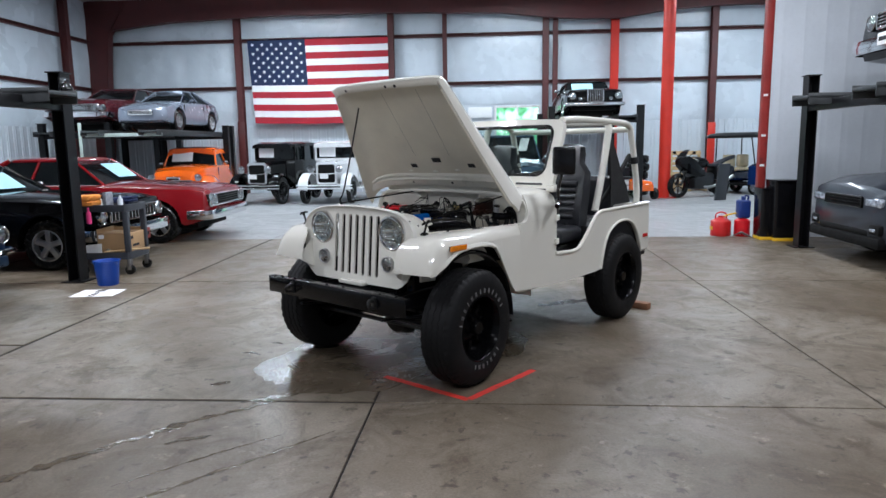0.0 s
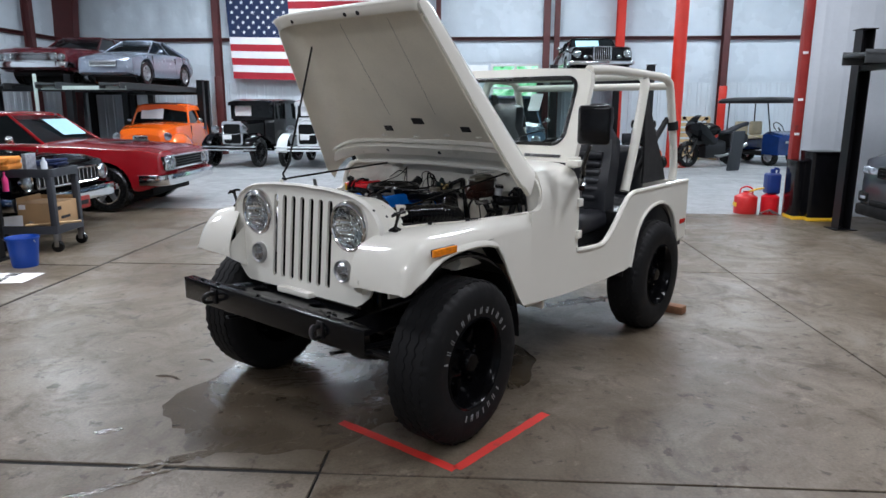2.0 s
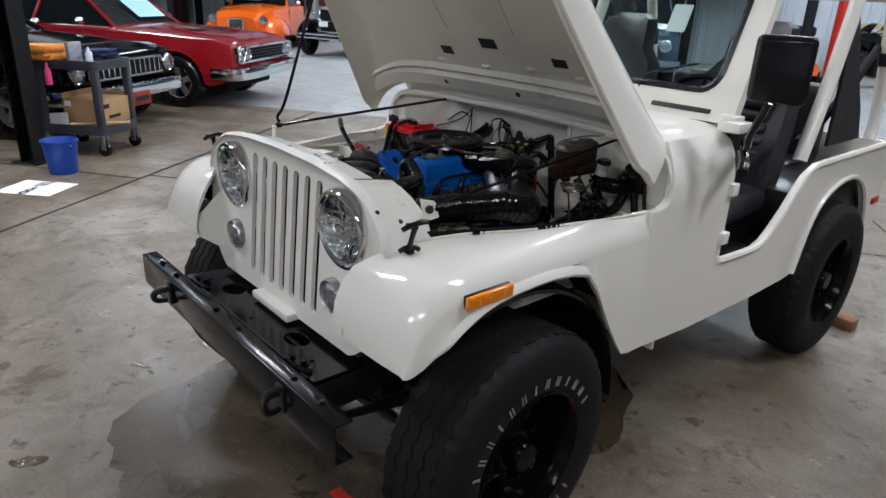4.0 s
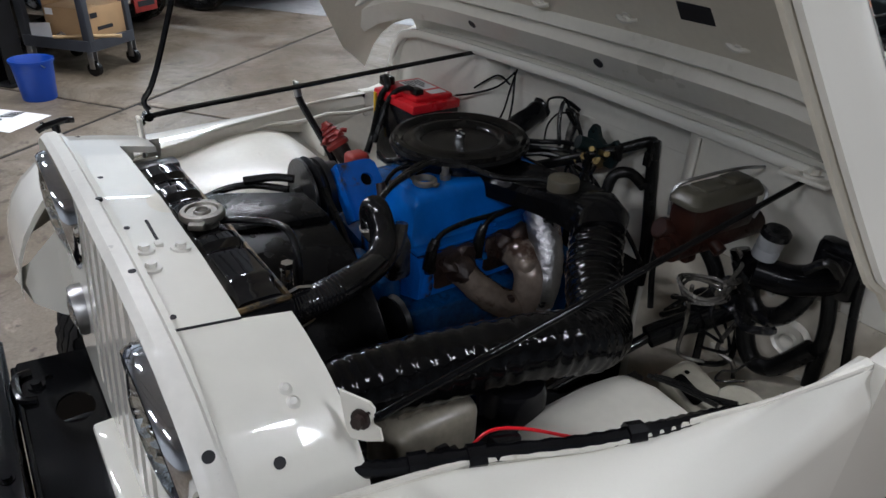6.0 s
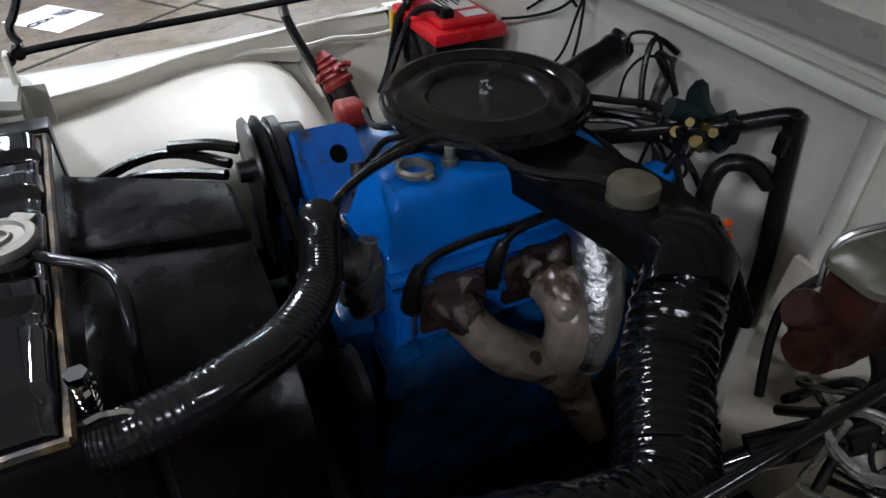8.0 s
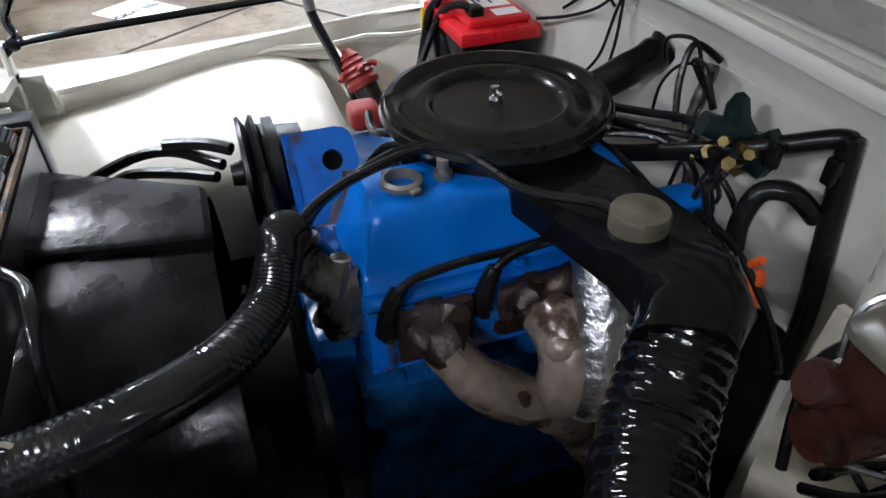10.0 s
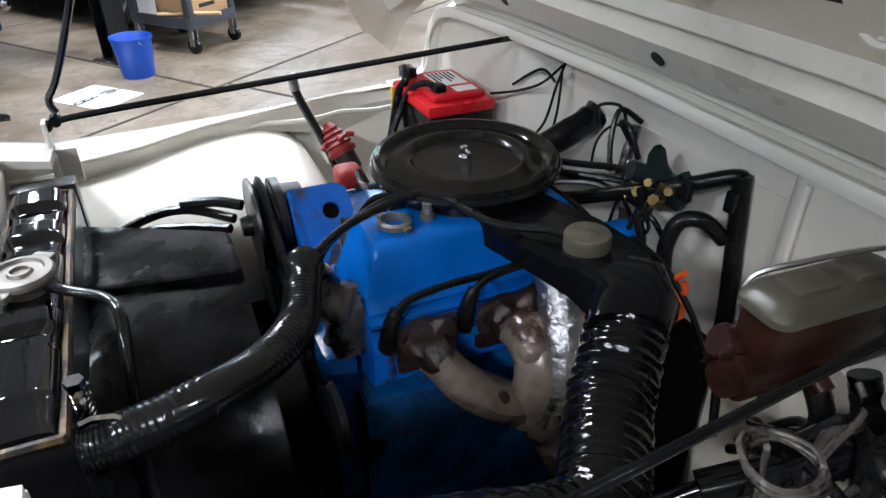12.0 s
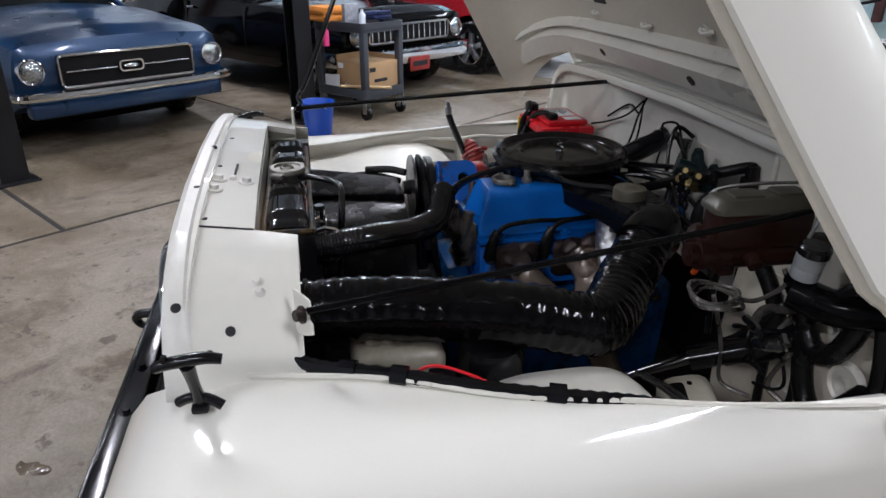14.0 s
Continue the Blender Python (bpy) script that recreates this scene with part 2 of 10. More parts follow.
# Engine blue with grime; base also darkened for the shade in the bay.
BLUE_GRIMY_SHADED = mat("grimy_shaded_engine_blue", (0.003, 0.062, 0.20), 0.22, vary=0.6, bump=0.2, scale=14, spots=((0.006, 0.010, 0.016), 9, 0.55))
EXHAUST = mat("heat_stained_iron", (0.185, 0.148, 0.122), 0.24, 0.25, vary=0.45, bump=0.12, scale=14, fine=60, spots=((0.05, 0.028, 0.02), 11, 0.56))
RUSTY = mat("dark_rusty_casting", (0.026, 0.014, 0.011), 0.45, 0.2, vary=0.6, bump=0.3, scale=24, fine=70, spots=((0.13, 0.06, 0.035), 28, 0.64))
WETMETAL = mat("grimy_wet_casting", (0.15, 0.14, 0.125), 0.25, 0.5, vary=0.5, bump=0.2, scale=22, fine=70, spots=((0.015, 0.013, 0.012), 16, 0.52))
FOIL = mat("aluminium_heat_pipe", (0.42, 0.42, 0.43), 0.3, 1.0, vary=0.25, bump=0.6, scale=20, fine=70)
RED = mat("red_plastic", (0.62, 0.012, 0.02), 0.3, vary=0.15, scale=12)
RED_DULL = mat("dull_red_rubber", (0.26, 0.02, 0.015), 0.5, vary=0.3, scale=20)
ORANGE_LENS = mat("amber_lens", (0.85, 0.25, 0.005), 0.15, vary=0.2, scale=60, coat=0.5)
RED_LENS = mat("red_lens", (0.45, 0.01, 0.01), 0.2, vary=0.2, scale=60)
SUPPORT = mat("cream_paint_radiator_support", (0.74, 0.72, 0.645), 0.3, coat=0.8, vary=0.05, bump=0.05, scale=5, fine=30, spec=0.3, spots=((0.46, 0.40, 0.31), 11.0, 0.69))
BOTTLE = mat("brown_stained_plastic", (0.20, 0.18, 0.14), 0.35, vary=0.35, bump=0.05, scale=12, spots=((0.10, 0.075, 0.05), 10, 0.58))
AMBER = mat("amber_stain", (0.24, 0.13, 0.02), 0.35, vary=0.5, scale=30, spots=((0.02, 0.015, 0.01), 30, 0.56))
WHITEPLASTIC = mat("aged_white_plastic", (0.33, 0.31, 0.25), 0.42, vary=0.2, bump=0.05, scale=16, spots=((0.22, 0.19, 0.13), 12, 0.62))
BAIL = mat("amber_grey_reservoir_lid", (0.062, 0.057, 0.042), 0.36, 0.1, vary=0.15, bump=0.05, scale=14)
RUSTRED = mat("red_brown_primer", (0.022, 0.0075, 0.005), 0.3, spec=0.22, vary=0.3, bump=0.1, scale=18)
TANCAP = mat("olive_filler_cap", (0.072, 0.063, 0.043), 0.42, vary=0.15, bump=0.06, scale=30)
GOLDRUST = mat("worn_tank_seam", (0.11, 0.07, 0.026), 0.35, 0.5, vary=0.5, bump=0.12, scale=24, spots=((0.012, 0.011, 0.010), 26, 0.47))
LAMPGLASS = mat("headlight_glass", (0.80, 0.82, 0.84), 0.03, 1.0, vary=0.1, scale=30, fine=45, bump=0.03)
PARKGLASS = mat("parking_light_glass", (0.45, 0.46, 0.48), 0.1, 1.0, vary=0.3, scale=50, fine=60, bump=0.9)
CLEAR = glass("clear_glass", (0.9, 0.95, 0.93))
TINTED = glass("tinted_windshield_glass", (0.55, 0.66, 0.63))
TINTED.node_tree.nodes["Principled BSDF"].inputs["Specular IOR Level"].default_value = 0.0
TINTED.node_tree.nodes["Principled BSDF"].inputs["IOR"].default_value = 1.03
TAPE = mat("red_floor_tape", (0.62, 0.035, 0.025), 0.5, vary=0.12, scale=10, fine=60, spots=((0.35, 0.05, 0.04), 9, 0.62))
PAPER = mat("white_paper", (0.82, 0.82, 0.83), 0.7, vary=0.03, bump=0.02)
INK = mat("dark_print", (0.008, 0.008, 0.01), 0.7)
# Near-zero black: shade in hollows put into colour; also for truly black parts.
HOLLOW_BLACK = mat("unlit_matt_black", (0.002, 0.002, 0.002), 0.9, spec=0.1, bump=0)
TOWEL = mat("orange_towel", (0.85, 0.30, 0.05), 0.95, vary=0.12, bump=0.6, scale=20, fine=260)
NAVY = mat("navy_cloth", (0.01, 0.02, 0.07), 0.9, vary=0.2, bump=0.4)
CARTGREY = mat("grey_cart_plastic", (0.042, 0.047, 0.058), 0.5, vary=0.15, bump=0.08)
CARDBOARD = mat("cardboard", (0.42, 0.26, 0.13), 0.85, vary=0.1, bump=0.05, scale=6)
BUCKETBLUE = mat("blue_plastic", (0.001, 0.048, 0.31), 0.4, vary=0.08, scale=5)
WOOD = mat("raw_pine", (0.55, 0.38, 0.20), 0.7, vary=0.2, scale=6, fine=40)
WOODBLOCK = mat("wood_block", (0.22, 0.10, 0.05), 0.8, vary=0.25, scale=15)
PINK = mat("pink_plastic", (0.75, 0.05, 0.22), 0.4)
YELLOW = mat("yellow_plastic", (0.75, 0.45, 0.02), 0.45)
LIFTBLACK = mat("black_lift_steel", (0.006, 0.006, 0.007), 0.35, vary=0.3, bump=0.05, spec=0.3, spots=((0.03, 0.028, 0.026), 9, 0.70))
LIFTGREY = mat("galvanised_runway", (0.06, 0.065, 0.068), 0.45, 0.5, vary=0.2, bump=0.08)
STEELMAROON = mat("maroon_primer_steel", (0.085, 0.018, 0.018), 0.55, vary=0.18, bump=0.05, scale=3)
STEELRED = mat("red_painted_column", (0.62, 0.03, 0.015), 0.35, vary=0.1, bump=0.04, scale=3, spots=((0.40, 0.03, 0.02), 6, 0.68))
VINYLWALL = mat("white_vinyl_insulation", (0.62, 0.68, 0.74), 0.27, vary=0.06, bump=1.0, scale=0.8, fine=3.2, rvary=0.3)
LINER = mat("white_steel_liner", (0.60, 0.65, 0.70), 0.45, vary=0.06, bump=0.01, scale=1.2, fine=20, spots=((0.50, 0.51, 0.52), 1.5, 0.68))

# ---- lamps: the hall's strip lights ----
LAMPLIT = glow("lit_strip_diffuser", (1.0, 0.97, 0.92), 6.0)
LAMPWHITE = mat("white_lamp_housing", (0.7, 0.7, 0.7), 0.4)


def strip_light(u, v, z, length, width, power, warm, turn=0):
    m = room(u, v, z, turn)
    fx = thing("ceiling_light", "white steel strip light hanging from the roof, switched on", "ceiling light", m, "strip lights under the roof")
    bm = bm_new()
    box(bm, (-length / 2, -width / 2, 0.02), (length / 2, width / 2, 0.1), 0.01)
    part("housing", bm, LAMPWHITE, fx)
    bm = bm_new()
    box(bm, (-length / 2 + 0.02, -width / 2 + 0.02, 0.0), (length / 2 - 0.02, width / 2 - 0.02, 0.018))
    part("diffuser", bm, LAMPLIT, fx, "glowing white diffuser")
    bm = bm_new()
    for s in (-1, 1):
        cyl(bm, (s * length * 0.4, 0, 0.1), (s * length * 0.4, 0, 6.55 - z), 0.006, seg=6)
    part("hanger", bm, STEEL, fx)
    d = bpy.data.lights.new("strip_lamp", "AREA")
    d.shape, d.size, d.size_y, d.energy, d.color = "RECTANGLE", length, width, power, warm
    lo = new("strip_lamp", d)
    lo.matrix_world = m @ pose(0, 0, -0.02)


# The last one, at u -9.5, is added to brighten the dark left side.
for u, v, w in ((-3.4, -2.2, 210), (1.8, -2.0, 230), (-5.0, 5.0, 240), (4.3, 4.8, 190), (-2.6, 8.2, 220), (3.0, 8.2, 230), (-9.5, 9.0, 150)):
    strip_light(u, v, 5.4, 2.4, 0.3, w, (0.87, 0.93, 1.0))
for u, v in ((-9.5, 15.2), (-3.0, 15.2), (3.5, 15.2), (9.5, 15.2), (-6.0, 20.0), (1.5, 20.0), (8.0, 20.0)):
    strip_light(u, v, 6.2, 2.4, 0.5, 330 if u < -5 else 230, (0.77, 0.92, 1.0))

# ---- floor ----
def concrete(name, light, dark, stain, rough, stains=1.0):
    """Worn sealed concrete: broad clouds, brown stains, small spots, fine grain."""
    m = bpy.data.materials.new(name)
    m.use_nodes = True
    n, l = m.node_tree.nodes, m.node_tree.links
    s = n["Principled BSDF"]
    co = n.new("ShaderNodeTexCoord")

    def noise_of(scale, detail, roughness, distort=0.0, stretch=(1, 1, 1)):
        mp = n.new("ShaderNodeMapping")
        mp.inputs["Scale"].default_value = stretch
        l.new(co.outputs["Object"], mp.inputs[0])
        q = n.new("ShaderNodeTexNoise")
        q.inputs["Scale"].default_value, q.inputs["Detail"].default_value = scale, detail
        q.inputs["Roughness"].default_value, q.inputs["Distortion"].default_value = roughness, distort
        l.new(mp.outputs[0], q.inputs["Vector"])
        return q.outputs["Fac"]

    def ranged(fac, a, b, lo=0.0, hi=1.0):
        q = n.new("ShaderNodeMapRange")
        for i, v in enumerate((a, b, lo, hi)):
            q.inputs[i + 1].default_value = v
        l.new(fac, q.inputs[0])
        return q.outputs[0]

    def mixed(fac, c0, c1):
        q = n.new("ShaderNodeMix")
        q.data_type = "RGBA"
        l.new(fac, q.inputs[0])
        for i, c in ((6, c0), (7, c1)):
            if isinstance(c, tuple):
                q.inputs[i].default_value = (*c, 1)
            else:
                l.new(c, q.inputs[i])
        return q.outputs[2]

    clouds = noise_of(0.55, 7, 0.68, 0.4)
    col = mixed(ranged(clouds, 0.40, 0.60), dark, light)
    mid = noise_of(1.9, 9, 0.75, 1.0)
    col = mixed(ranged(mid, 0.46, 0.58, 0, 0.55), col, dark)
    col = mixed(ranged(noise_of(2.6, 8, 0.72, 0.8, (1.0, 0.7, 1)), 0.53, 0.64, 0, 0.8 * stains), col, stain)
    col = mixed(ranged(noise_of(9.0, 5, 0.6, 0.3), 0.60, 0.66, 0, 0.75 * stains), col, tuple(q * 0.6 for q in stain))
    col = mixed(ranged(noise_of(5.5, 6, 0.7, 0.2), 0.61, 0.68, 0, 0.5 * stains), col, tuple(q * 1.5 for q in light))
    grain = noise_of(70, 3, 0.7)
    sc = n.new("ShaderNodeVectorMath")
    sc.operation = "SCALE"
    l.new(col, sc.inputs[0])
    l.new(ranged(grain, 0.3, 0.7, 0.78, 1.2), sc.inputs["Scale"])
    l.new(sc.outputs[0], s.inputs["Base Color"])
    l.new(ranged(mid, 0.35, 0.65, rough * 0.8, rough * 1.45), s.inputs["Roughness"])
    s.inputs["Specular IOR Level"].default_value = 0.36
    bp = n.new("ShaderNodeBump")
    bp.inputs["Strength"].default_value, bp.inputs["Distance"].default_value = 0.12, 0.004
    l.new(noise_of(18, 6, 0.7), bp.inputs["Height"])
    l.new(bp.outputs["Normal"], s.inputs["Normal"])
    return m


CONCRETE = concrete("worn_sealed_concrete", (0.195, 0.164, 0.128), (0.10, 0.076, 0.050), (0.06, 0.039, 0.022), 0.37)
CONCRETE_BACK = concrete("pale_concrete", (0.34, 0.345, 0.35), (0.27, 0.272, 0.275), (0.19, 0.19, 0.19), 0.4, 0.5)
JOINTFILL = mat("dark_joint_filler", (0.008, 0.007, 0.006), 0.9)

bm = bm_new()
box(bm, (-13.6, -7.2, -0.3), (14.2, 23.8, -0.007))
floor_ob = single("floor", bm, JOINTFILL, "worn grey-brown concrete floor with sawn joints", "floor", ROOM, kind="structure")
US = [-13.6, -9.42, -6.38, -3.34, -0.275, 2.74, 5.78, 8.82, 14.2]
for i in range(len(US) - 1):
    vs = [-7.2, -3.4, 0.26, 3.92, 7.63, 11.28] if US[i] > -3.5 else [-7.2, -3.0, 1.3, 5.04, 7.51, 11.28]
    for j in range(len(vs) - 1):
        bm = bm_new()
        g0 = 0.019 if US[i] < -3.3 else 0.006
        g1 = 0.019 if US[i + 1] < -3.3 else 0.006
        gv = 0.015 if US[i] < -3.3 else 0.006
        box(bm, (US[i] + g0, vs[j] + gv, -0.1), (US[i + 1] - g1, vs[j + 1] - gv, 0), 0.003, seg=1)
        part("slab", bm, CONCRETE, floor_ob)
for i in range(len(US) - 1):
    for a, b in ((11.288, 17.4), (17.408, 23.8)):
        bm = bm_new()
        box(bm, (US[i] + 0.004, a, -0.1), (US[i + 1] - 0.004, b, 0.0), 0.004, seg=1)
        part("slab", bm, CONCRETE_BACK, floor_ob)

# wet streaks and drips on the concrete
WET = mat("wet_concrete_film", (0.085, 0.066, 0.045), 0.16, vary=0.35, scale=9, fine=26, bump=0.55, rvary=0.5, spec=0.5)
rnd = random.Random(5)


def wet_patch(pts, width, label):
    """A ragged film of water along a line of points in the hall."""
    bm = bm_new()
    path = smooth_path([(u, v, 0.0015) for u, v in pts], 40)
    left, right = [], []
    k = rnd.uniform(0, 50)
    for i, p in enumerate(path):
        d = (path[min(i + 1, len(path) - 1)] - path[max(i - 1, 0)]).normalized()
        n = Vector((-d.y, d.x, 0))
        e = math.sin(math.pi * (i + 0.2) / (len(path) - 0.6)) ** 0.5
        q = p * 16
        a, b = [max(0.06, 0.62 + 0.9 * noise.noise(q + Vector((0, 0, k + o))) + 0.35 * noise.noise(q * 3 + Vector((0, 0, k + o)))) for o in (0, 9)]
        left.append(bm.verts.new(p + n * width * e * a))
        right.append(bm.verts.new(p - n * width * e * b))
    for i in range(len(path) - 1):
        bm.faces.new((left[i], left[i + 1], right[i + 1], right[i]))
    single("puddle", bm, WET, label, "puddle", ROOM, "wet marks on the floor", kind="stuff")


wet_patch([(-2.20, 2.50), (-1.90, 2.89), (-1.73, 3.09), (-1.51, 3.34), (-1.19, 3.68), (-0.85, 3.93)], 0.05, "long brown streak of water on the concrete floor")
wet_patch([(-1.33, 2.85), (-1.09, 3.09), (-0.89, 3.28), (-0.70, 3.44)], 0.013, "thin dotted trickle of water on concrete")
wet_patch([(-1.29, 2.58), (-1.11, 2.78), (-0.82, 3.08), (-0.42, 3.50)], 0.021, "thin ragged trickle of water on concrete")
wet_patch([(-1.47, 4.88), (-1.39, 4.88), (-1.30, 4.84)], 0.022, "dark brown scuff stain on concrete")
wet_patch([(-1.33, 5.15), (-1.26, 5.14), (-1.21, 5.10)], 0.018, "dark brown scuff stain on concrete")
wet_patch([(-1.11, 3.88), (-0.99, 3.95), (-0.90, 3.96)], 0.030, "brown wet smear on concrete")
wet_patch([(-1.02, 3.86), (-0.9, 4.0), (-0.78, 4.06)], 0.05, "small brown wet patch on concrete")
wet_patch([(-0.34, 4.2), (-0.27, 4.45), (-0.12, 4.7), (0.05, 5.0)], 0.10, "shallow puddle under the off-road vehicle")
wet_patch([(-1.43, 4.2), (-1.36, 4.22), (-1.31, 4.25)], 0.035, "small splash of water on concrete")
wet_patch([(0.9, 6.4), (1.2, 6.6), (1.5, 6.75)], 0.12, "wet patch beside the rear wheel")
wet_patch([(-1.3, 3.3), (-1.2, 3.36), (-1.08, 3.42)], 0.03, "brown drip stain on concrete")

# dark floor patch: damp, with the vehicle's shade and reflection put into the colour
DAMP_SHADED = concrete("damp_shaded_concrete", (0.100, 0.078, 0.054), (0.056, 0.041, 0.026), (0.040, 0.026, 0.015), 0.24)
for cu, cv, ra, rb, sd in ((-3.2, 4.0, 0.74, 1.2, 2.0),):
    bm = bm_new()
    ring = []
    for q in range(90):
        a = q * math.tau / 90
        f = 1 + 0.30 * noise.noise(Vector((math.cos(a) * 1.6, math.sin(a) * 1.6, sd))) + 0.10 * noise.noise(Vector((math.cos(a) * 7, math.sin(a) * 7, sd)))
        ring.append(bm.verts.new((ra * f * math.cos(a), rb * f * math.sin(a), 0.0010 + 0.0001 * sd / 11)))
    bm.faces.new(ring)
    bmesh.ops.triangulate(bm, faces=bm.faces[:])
    single("damp_patch", bm, DAMP_SHADED, "damp concrete patch, darkened for the vehicle's shade and reflection", "wet floor", pose(cu, cv, 0), "wet marks on the floor", kind="stuff")

# red tape marks round the front wheel
TAPE_O = pose(-3.0, 3.335, 0)
for a, b in (((0.905, 0.06), (0.20, 0.045)), ((0.905, 0.07), (0.925, 0.77))):
    bm = bm_new()
    a, b = Vector((*a, 0)), Vector((*b, 0))
    d = (b - a).normalized()
    n = Vector((-d.y, d.x, 0)) * 0.026
    k = 16
    rows = [[bm.verts.new(a.lerp(b, i / k) + n * s * rnd.uniform(0.86, 1.06) + Vector((0, 0, 0.002))) for s in (-1, 1)] for i in range(k + 1)]
    for p, q in zip(rows, rows[1:]):
        bm.faces.new((p[0], q[0], q[1], p[1]))
    single("floor_tape", bm, TAPE, "worn strip of red tape stuck on the concrete floor", "tape", TAPE_O, "tape marks at the front wheel")

# ---- walls ----
DV = 23.5


def billow(name, a0, a1, zs, at, parent, seed):
    """Insulation sheet that bulges between the girts."""
    r = random.Random(seed)
    bm = bm_new()
    nu = max(6, int((a1 - a0) / 0.16))
    rows = []
    for z0, z1 in zip(zs, zs[1:]):
        nz = 10
        for k in range(nz + (z1 == zs[-1])):
            z = z0 + (z1 - z0) * k / nz
            row = []
            for i in range(nu + 1):
                a = a0 + (a1 - a0) * i / nu
                e = (math.sin(math.pi * k / nz) ** 0.6) * (max(0, math.sin(math.pi * i / nu)) ** 0.3)
                w = noise.noise(Vector((a * 1.6 + seed, z * 0.45, seed))) * 0.075 + noise.noise(Vector((a * 5, z * 1.2, seed))) * 0.028
                row.append(bm.verts.new(at(a, z, e * (0.05 + w))))
            rows.append(row)
    for p, q in zip(rows, rows[1:]):
        for i in range(nu):
            bm.faces.new((p[i], p[i + 1], q[i + 1], q[i]))
    part(name, bm, VINYLWALL, parent)


def ribbed(bm, a0, a1, z0, z1, at, pitch=0.305):
    a = a0
    prof = []
    while a < a1 - 0.02:
        for f, d in ((0.0, 0), (0.36, 0), (0.40, 0.02), (0.46, 0.02), (0.50, 0), (0.72, 0.0), (0.75, 0.006), (0.78, 0)):
            if a + f * pitch < a1:
                prof.append((a + f * pitch, d))
        a += pitch
    prof.append((a1, 0))
    r0 = [bm.verts.new(at(p, z0, d)) for p, d in prof]
    r1 = [bm.verts.new(at(p, z1, d)) for p, d in prof]
    for i in range(len(prof) - 1):
        bm.faces.new((r0[i], r0[i + 1], r1[i + 1], r1[i]))


DOOR_U0, DOOR_U1, DOOR_Z = 0.62, 2.12, 2.9
bm = bm_new()
box(bm, (-13.8, DV + 0.02, 0), (DOOR_U0, DV + 0.2, 6.9))
box(bm, (DOOR_U1, DV + 0.02, 0), (14.2, DV + 0.2, 6.9))
box(bm, (DOOR_U0, DV + 0.02, DOOR_Z), (DOOR_U1, DV + 0.2, 6.9))
wall_back = single("wall_back", bm, LINER, "steel hall wall with white vinyl insulation, ribbed liner below and maroon girts", "wall", ROOM, kind="structure")
POSTS = [-12.9, -8.23, -2.91, -1.08, 2.3, 4.57, 7.78, 11.2]
GZ = [2.32, 3.67, 5.27, 6.6]
for i, (a, b) in enumerate(zip([-13.4, -8.23, -2.91, -1.08, 2.3, 4.57, 7.78, 11.2], [-8.23, -2.91, -1.08, 2.3, 4.57, 7.78, 11.2, 14.2])):
    zs = GZ if not (a < 1 < b) else [DOOR_Z + 0.05, 3.67, 5.27, 6.6]
    billow("insulation_sheet", a, b, zs, lambda p, z, d: Vector((p, DV - d, z)), wall_back, i)
bm = bm_new()
ribbed(bm, -13.4, DOOR_U0, 0, 2.32, lambda p, z, d: Vector((p, DV - 0.005 - d, z)))
ribbed(bm, DOOR_U1, 14.2, 0, 2.32, lambda p, z, d: Vector((p, DV - 0.005 - d, z)))
part("liner_panel", bm, LINER, wall_back, "white ribbed steel liner panel")


def c_girt(p0, p1, parent, out, h=0.2):
    """A C-shaped girt between two points; out: the way into the hall."""
    p0, p1, out = Vector(p0), Vector(p1), Vector(out)
    bm = bm_new()
    prof = [(0, h / 2), (0.13, h / 2), (0.13, h / 2 - 0.04), (0.122, h / 2 - 0.04), (0.122, h / 2 - 0.012), (0.012, h / 2 - 0.012), (0.012, -h / 2 + 0.012), (0.122, -h / 2 + 0.012), (0.122, -h / 2 + 0.04), (0.13, -h / 2 + 0.04), (0.13, -h / 2), (0, -h / 2)]
    prof = [(d, z * 0.55) for d, z in prof]
    loft(bm, [[p + out * d + Vector((0, 0, z)) for d, z in prof] for p in (p0, p1)])
    part("girt", bm, STEELMAROON, parent)


for z in (3.67, 5.27):
    c_girt((-13.4, DV, z), (14.2, DV, z), wall_back, (0, -1, 0))


def h_post(bm, u, v, z0, z1, w, d):
    box(bm, (u - w / 2, v - d, z0), (u + w / 2, v - d + 0.015, z1))
    box(bm, (u - w / 2, v - 0.015, z0), (u + w / 2, v, z1))
    box(bm, (u - 0.01, v - d + 0.015, z0), (u + 0.01, v - 0.015, z1))


for u in POSTS[1:]:
    if u == 4.57:
        continue
    bm = bm_new()
    h_post(bm, u, DV - 0.14, 0, 6.2, 0.2 if u != -1.08 else 0.14, 0.24)
    part("post", bm, STEELMAROON, wall_back)
    if u in (-8.23, 7.78):
        bm = bm_new()
        box(bm, (u - 0.12, DV - 0.42, 0), (u + 0.12, DV - 0.384, 2.5 if u < 0 else 2.2), 0.004)
        part("red_post_guard", bm, STEELRED if u > 0 else STEELMAROON, wall_back, "painted lower post")
bm = bm_new()
h_post(bm, 4.57, DV - 0.14, 0, 5.9, 0.24, 0.26)
part("red_post", bm, STEELRED, wall_back, "post painted bright red")
bm = bm_new()
h_post(bm, 2.62, DV - 0.14, 0, 6.2, 0.16, 0.2)
part("post", bm, STEELMAROON, wall_back)
